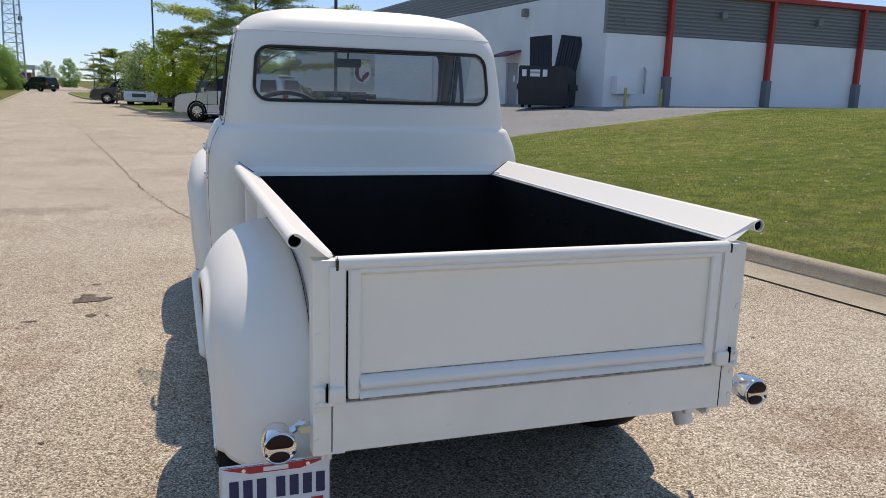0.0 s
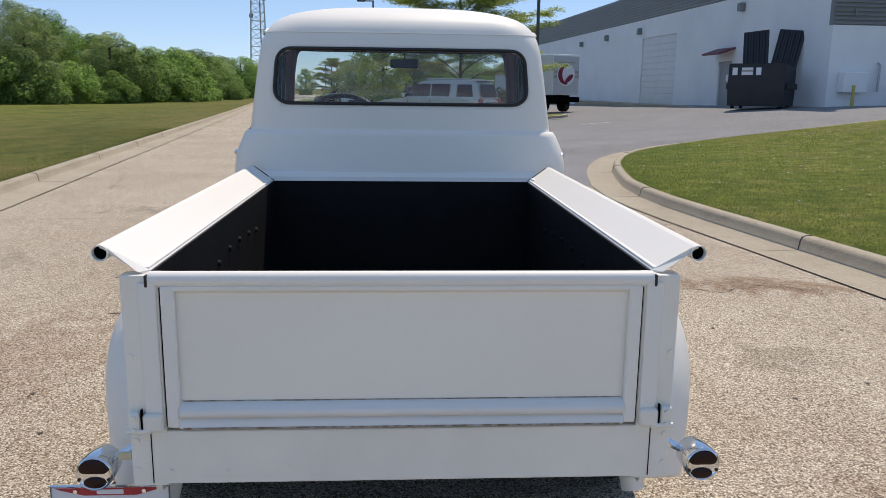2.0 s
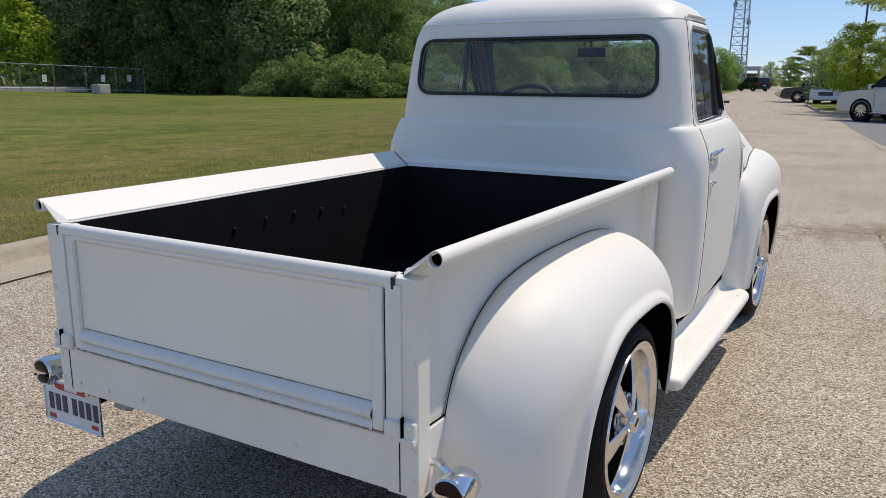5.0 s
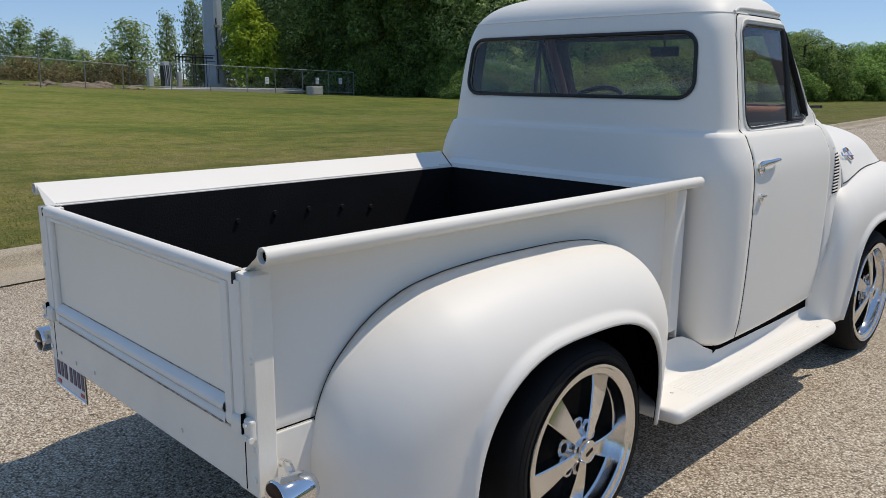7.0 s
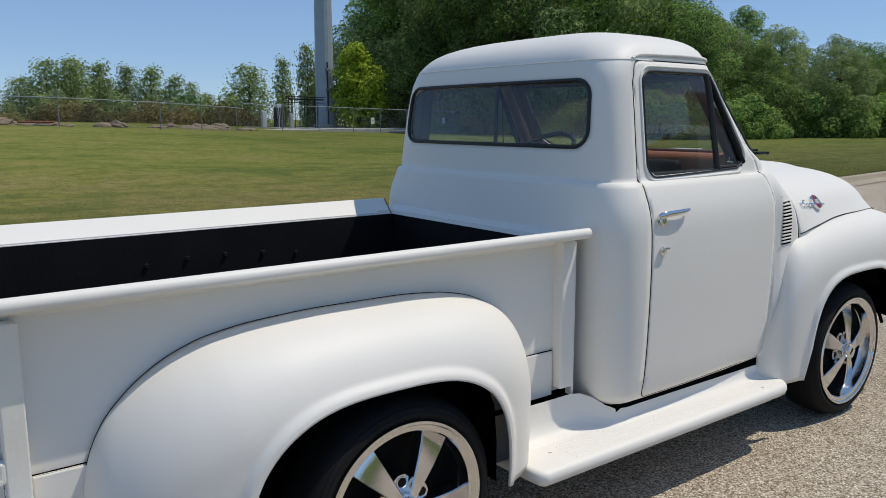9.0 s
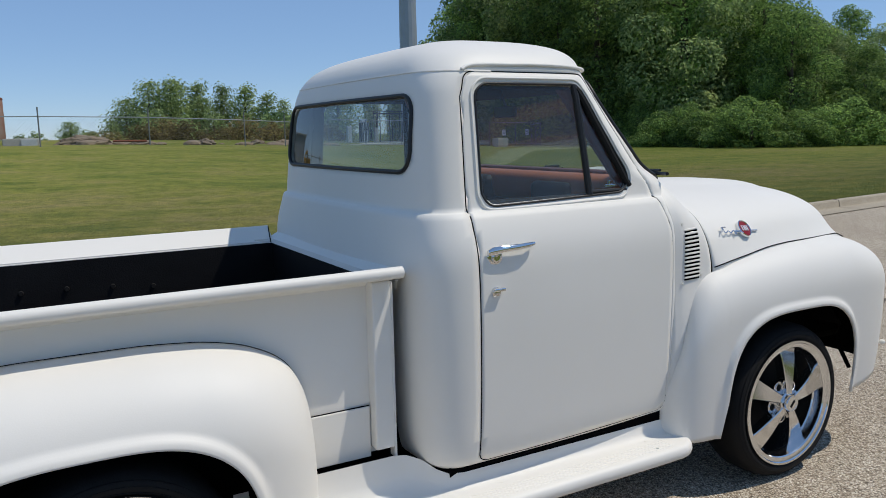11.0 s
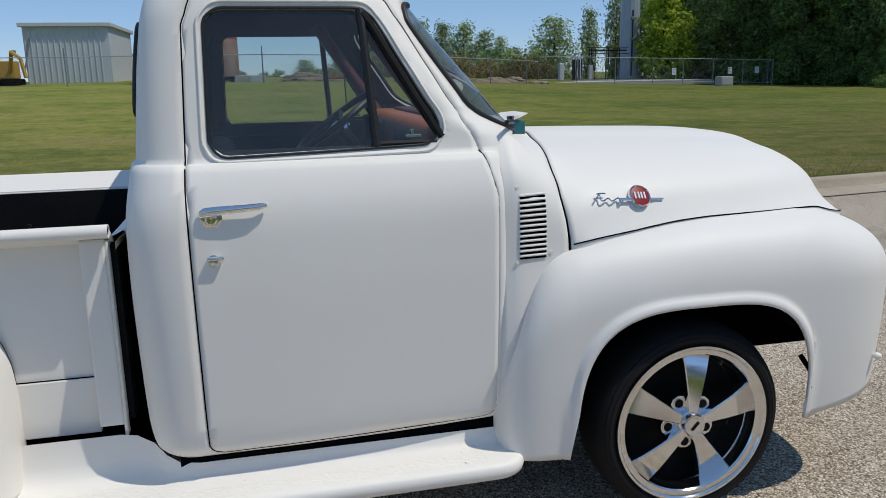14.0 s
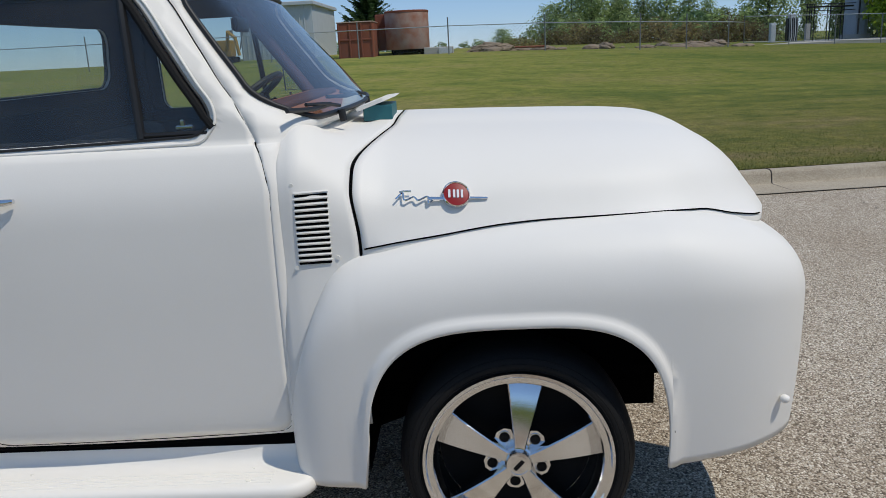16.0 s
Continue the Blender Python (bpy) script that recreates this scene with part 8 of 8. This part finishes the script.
honey = build_locust("locust_tree", 51, 8.6, 10.6, "airy feathery green tree in the planting bed")
honey.matrix_world = pose(3.3, 41.8, 0.05)
lime = build_tree("lime_tree", 52, 4.6, 3.1, 0, LEAF_YEL, 8500, 0.062, "small bright yellow-green tree beside the road", 0.24, 40, fat=0.62, loose=0.2, shell_=(0.3, 1.0))
lime.matrix_world = pose(-0.9, 45.3, -0.05)
olive = build_tree("olive_tree", 54, 4.3, 3.6, 0, LEAF_OLIVE, 6000, 0.075, "rust-tinged olive tree beside the road", 0.16, 16, fat=1.1, loose=0.4)
olive.matrix_world = pose(-2.7, 55.5, -0.05)
h2 = place(honey, -5.0, 64, -0.1, 130, 0.5)
tagged(h2, "small feathery green tree beside the road")
h3 = place(honey, 1.5, 70, -0.1, 210, 0.8)
shrub = build_tree("shrub", 53, 1.5, 2.1, 0, LEAF_OLIVE, 1300, 0.10, "dense olive shrub in the planting bed", 0.0, 10, "shrubs in the bed", limbs=4)
shrub.matrix_world = pose(5.7, 41.5, 0.08)
place(shrub, 6.8, 41.8, 0.08, 80, 0.80, 0.7)
for x, y, k in ((-7.3, 76, 0.6), (-7.6, 80, 0.6), (-8.0, 84, 0.65), (-7.0, 73, 0.55)):
    place(shrub, x, y, -0.05, 60 * k * 7, k)


def lot_lamp(x, y, z, h, label):
    ob = thing("lot_lamp", label, "street lamp", (x, y, z), group="lot lamps")
    part("footing", rod((0, 0, -0.3), (0, 0, 0.95), 0.36, n=24), BRICKBLK, ob, "round concrete footing", smooth=True)
    part("post", boxed(-0.075, 0.075, -0.075, 0.075, 0.95, h, 0.01), TRIMGREY, ob, "dark square post")
    part("arm", boxed(-0.9, 0.0, -0.04, 0.04, h - 0.1, h, 0.01), TRIMGREY, ob)
    part("head", boxed(-1.5, -0.75, -0.2, 0.2, h - 0.12, h + 0.05, 0.03), TRIMGREY, ob, "flat lamp head")
    return ob


lot_lamp(7.35, 40.6, 0.05, 9.0, "dark parking-lot lamp on a concrete footing")
lot_lamp(-2.4, 76, -0.15, 9.9, "dark parking-lot lamp on a concrete footing")
lot_lamp(-12.3, 147.6, -0.3, 6.4, "dark parking-lot lamp on a concrete footing")
lot_lamp(-14.5, 160, -0.3, 6.4, "dark parking-lot lamp on a concrete footing")

# ---- far end of the road ----
tower = thing("lattice_tower", "tall grey lattice radio tower far down the road", "tower", (-25.0, 146, -0.3))
for sx, sy in ((-1, -1), (1, -1), (0, 1.2)):
    part("leg", rod((1.6 * sx, 1.6 * sy, 0), (0.45 * sx, 0.45 * sy, 42), 0.14, 0.10, 8), STEEL, tower)
for i in range(28):
    z, z2 = i * 1.5, (i + 1) * 1.5
    k, k2 = 1.6 - 1.15 * z / 42, 1.6 - 1.15 * z2 / 42
    C = [(-1, -1), (1, -1), (0, 1.2)]
    for q in range(3):
        a, b = C[q], C[(q + 1) % 3]
        part("brace", rod((a[0] * k, a[1] * k, z), (b[0] * k2, b[1] * k2, z2), 0.05, n=5), STEEL, tower)
        part("brace", rod((a[0] * k, a[1] * k, z), (b[0] * k, b[1] * k, z), 0.045, n=5), STEEL, tower)
for z, x in ((14, -1.2), (11, 1.2), (17, 1.1)):
    part("antenna", boxed(x - 0.3, x + 0.3, -1.2, -0.7, z, z + 0.7, 0.05), FENCE, tower)
canopy = thing("station_canopy", "low flat canopy building far down the road", "building", (-40, 218, -0.6))
part("canopy_roof", boxed(-9, 8, -4, 4, 4.3, 5.3, 0.05), mat("white_red_canopy", (0.55, 0.5, 0.5), 0.6, scale=1), canopy)
part("canopy_band", boxed(-9.05, -2, -4.05, 4.05, 4.6, 5.4, 0.05), CARNAVY, canopy)
for x in (-7, -2, 3, 7):
    part("support", boxed(x - 0.25, x + 0.25, -0.25, 0.25, 0, 4.3), BOXGREY, canopy)
part("shop", boxed(-6, 6, 3, 9, 0, 3.6, 0.03), RUSTGREY, canopy)
for x, y, k, src in ((-8, 170, 0.34, 0), (-14, 176, 0.36, 1), (-3, 166, 0.32, 2), (4, 170, 0.36, 0), (-22, 190, 0.44, 1), (-27, 196, 0.40, 3), (-36, 200, 0.5, 2), (-46, 190, 0.5, 0), (10, 150, 0.36, 1), (16, 150, 0.4, 2)):
    place(kinds[src], x, y, -0.4, x * 40, k)
# a low belt of trees behind the far end of the lot
for i in range(15):
    x, y = 1.0 + i * 1.35, 96 + 7 * ((i * 5) % 3)
    place(kinds[(i * 3) % 4], x, y, -0.3, i * 77, 0.34 + 0.05 * ((i * 7) % 4) / 3, 0.33 + 0.06 * ((i * 5) % 4) / 3)
fence_run("far_fence", [(-20.5, 78), (-22, 100), (-21.5, 128)], lambda x, y: 0.0, 1.3, 6.0, "low wire fence in front of the far trees")
cross = mesh_ob("cross_road", [(-60, 128, fall(60) + 0.012), (30, 128, fall(60) + 0.012), (30, 142, fall(60) + 0.012), (-60, 142, fall(60) + 0.012)], [(0, 1, 2, 3)], ASPHALT)
tagged(cross, "asphalt side road crossing far away", "road", kind="structure")

# ---- cracks, cover and paint on the ground ----
def crack(pts, width, seed):
    r = random.Random(seed)
    line = [Vector((*pts[0], 0))]
    for a, b in zip(pts, pts[1:]):
        n = max(2, int(math.dist(a, b) / 0.06))
        d = Vector((b[0] - a[0], b[1] - a[1], 0))
        s = Vector((-d.y, d.x, 0)).normalized()
        for i in range(1, n + 1):
            line.append(Vector((*a, 0)) + d * (i / n) + s * r.gauss(0, 0.020))
    verts, faces = [], []
    for i, p in enumerate(line):
        d = (line[min(i + 1, len(line) - 1)] - line[max(0, i - 1)]).normalized()
        s = Vector((-d.y, d.x, 0))
        w = 0.62 * width * r.uniform(0.2, 1.5) * (0.3 if i in (0, len(line) - 1) else 1)
        for q in (p - s * w, p + s * w):
            verts.append((q.x, q.y, fall(q.y) + 0.004))
    for i in range(len(line) - 1):
        faces.append((2 * i, 2 * i + 1, 2 * i + 3, 2 * i + 2))
    return mesh_ob("crack", verts, faces, TAR, road, smooth=False)


for k, (pts, w) in enumerate([
    ([(0.88, 7.31), (1.47, 7.51), (1.57, 6.76), (1.64, 6.15), (1.70, 5.96), (1.70, 5.59), (1.74, 5.17), (1.84, 4.97), (1.93, 4.68), (1.97, 4.14), (2.11, 4.02)], 0.010),
    ([(1.47, 7.51), (1.72, 8.15), (1.95, 8.66)], 0.006), ([(1.47, 7.51), (1.71, 7.23), (1.99, 7.06), (2.28, 6.91), (2.52, 6.64), (3.2, 6.3)], 0.006), ([(1.73, 5.97), (1.89, 6.0), (2.15, 6.19), (2.45, 6.37), (2.9, 6.5)], 0.006),
    ([(2.11, 4.02), (2.00, 3.75), (1.95, 3.42), (1.84, 3.19), (1.81, 3.08)], 0.007), ([(2.11, 4.02), (2.5, 3.9), (2.9, 4.1), (3.5, 3.8)], 0.008),
    ([(-4.89, 31.8), (-3.65, 25.0), (-3.01, 20.4), (-2.20, 15.1), (-1.67, 11.3), (-1.42, 9.7), (-1.13, 8.3), (-0.9, 7.3)], 0.010),
    ([(-4.6, 7.4), (-2.83, 7.34), (-2.28, 7.29), (-1.11, 7.30), (0.88, 7.31)], 0.005), ([(-3.25, 24.2), (-2.8, 24.6), (-0.6, 25.6)], 0.016),
    ([(0.18, 24.2), (0.58, 22.9), (1.17, 19.2), (1.68, 16.3), (2.29, 16.35), (3.12, 16.1), (3.94, 15.7)], 0.016), ([(-4.8, 12), (-4.4, 10.2)], 0.007), ([(2.9, 8.4), (3.15, 8.9), (3.05, 9.8)], 0.006),
    ([(-5.2, 17.6), (-3.0, 17.9), (-1.0, 17.5)], 0.007), ([(-4.3, 1.2), (-4.1, 1.6), (-4.2, 2.4)], 0.006), ([(2.6, 5.9), (2.7, 5.5), (2.9, 5.3), (2.75, 5.1)], 0.006),
]):
    crack(pts, w, 70 + k)


def stain(x, y, rx, ry, seed, tail=0.0):
    """A ragged oil stain lying on the road."""
    r = random.Random(seed)
    n = 40
    bm = bmesh.new()
    vs_ = []
    for k in range(n):
        a = k * math.tau / n
        q = 1 + 0.22 * math.sin(3 * a + seed) + 0.13 * math.sin(7 * a + 2 * seed) + r.uniform(-0.06, 0.06)
        px, py = x + rx * q * math.cos(a) + tail * max(0.0, math.cos(a)) ** 6, y + ry * q * math.sin(a) * (1 - 0.5 * max(0.0, math.cos(a)) ** 4 * (tail > 0))
        vs_.append(bm.verts.new((px, py, fall(py) + 0.004)))
    bm.faces.new(vs_)
    return part("stain", bm, OILED, road)


stain(-1.66, 3.86, 0.085, 0.115, 3, 0.09)
stain(-1.60, 3.42, 0.025, 0.035, 5, 0.02)
stain(-1.95, 3.36, 0.05, 0.012, 6)
stain(-1.64, 4.28, 0.035, 0.015, 8)
for k, (x, y) in enumerate(((-1.86, 1.92), (-1.62, 1.45), (-2.6, 5.6), (-1.15, 4.6), (-2.3, 4.4), (-1.5, 3.4), (2.05, 2.95), (2.0, 1.75), (2.5, 1.95), (1.75, 3.9), (2.9, 2.9))):
    stain(x, y, 0.013, 0.012, 11 + k)
for i, (x0, y0, x1, y1) in enumerate(((8.0, 32.6, 9.3, 32.6),)):
    c = [(x0, y0), (x1, y1), (x1, y1 + 0.12), (x0, y0 + 0.12)]
    mesh_ob("paint_line", [(x, y, rise_right(x, y) + 0.016) for x, y in c], [(0, 1, 2, 3)], PLATE, lot, smooth=False)
# joints across the kerbs
def kerb_joints(line, side, height, parent, every=3.0):
    acc = 0.0
    for a, b in zip(line, line[1:]):
        acc += math.dist(a, b)
        if acc > every and -6 < a[1] < 40:
            acc = 0.0
            d = Vector((b[0] - a[0], b[1] - a[1], 0)).normalized()
            n = Vector((d.y, -d.x, 0)) * side
            pts = [Vector((*a, height(*a))) + n * o + Vector((0, 0, z)) for o, z in ((-0.48, 0.008), (-0.02, 0.006), (0.0, 0.02), (0.013, 0.11), (0.033, 0.142), (0.065, 0.152), (0.14, 0.154))]
            bm = bmesh.new()
            sweep(bm, pts, 0.006, 5)
            part("joint", bm, TAR, parent)


kerb_joints(KERB_R, 1, rise_right, kerb_right)
kerb_joints(KERB_L, -1, lambda x, y: fall(y), kerb_left)

# ---- grass blades along the verges ----
def blades(name, count, spot, height, material, parent, seed):
    r = random.Random(seed)
    verts, faces = [], []
    for _ in range(count):
        x, y = spot(r)
        z = height(x, y)
        h = r.uniform(0.012, 0.034)
        a = r.uniform(0, math.tau)
        lx, ly = r.gauss(0, 0.022), r.gauss(0, 0.022)
        wx, wy = math.cos(a) * 0.005, math.sin(a) * 0.005
        o = len(verts)
        verts += [(x - wx, y - wy, z - 0.01), (x + wx, y + wy, z - 0.01), (x + lx, y + ly, z + h)]
        faces.append((o, o + 1, o + 2))
    return tagged(mesh_ob(name, verts, faces, material, parent, smooth=False), "short mown grass blades", "grass", kind="stuff")


BLADE_R = leaf_mat("grass_blade_green", (0.15, 0.20, 0.035), (0.33, 0.37, 0.09))
BLADE_L = leaf_mat("grass_blade_olive", (0.12, 0.145, 0.03), (0.27, 0.285, 0.085))
right_h = lambda x, y: 0.14 + rise_right(x, y) * 1.04 + 0.02 * math.sin(x * 0.7 + y * 0.4)


def inside_right(x, y):
    """Whether a spot lies behind the kerb line, round its nose as well."""
    if y < 7.5:
        return True
    edge = None
    for (x0, y0), (x1, y1) in zip(gr, gr[1:]):
        if y0 <= y <= y1 and y1 > y0:
            edge = x0 + (x1 - x0) * (y - y0) / (y1 - y0)
    return edge is not None and x > edge + 0.02


def spot_right(r):
    while True:
        y = r.uniform(-1, 19.5)
        x = right_edge(min(y, 9.5)) + 0.16 + 15 * r.random() ** 1.5
        if inside_right(x, y):
            return x, y


def spot_left(r):
    y = r.uniform(-3, 26)
    return left_edge(y) - 0.16 - 3.2 * r.random() ** 2.4, y


blades("grass_blades", 150000, spot_right, right_h, BLADE_R, None, 3)
blades("grass_blades", 40000, spot_left, lambda x, y: rise_left(x, y) - 0.012 + 0.02 * math.sin(x * 0.5 - y * 0.3), BLADE_L, None, 4)


# white clover heads in the bank
def clover(count, seed):
    r = random.Random(seed)
    verts, faces = [], []
    while len(faces) < count * 4:
        y = r.uniform(2, 18)
        x = right_edge(min(y, 9.5)) + 1.2 + r.gauss(4.2, 2.6)
        if x < right_edge(min(y, 9.5)) + 0.5 or not inside_right(x, y):
            continue
        z = right_h(x, y) + 0.045
        k = r.uniform(0.006, 0.011)
        o = len(verts)
        verts += [(x - k, y - k, z), (x + k, y - k, z), (x + k, y + k, z), (x - k, y + k, z), (x, y, z + k)]
        faces += [(o, o + 1, o + 4), (o + 1, o + 2, o + 4), (o + 2, o + 3, o + 4), (o + 3, o, o + 4)]
    return tagged(mesh_ob("clover_flowers", verts, faces, PLATE, None, smooth=False), "small white clover flowers in the grass bank", "flowers", kind="stuff")


clover(420, 9)
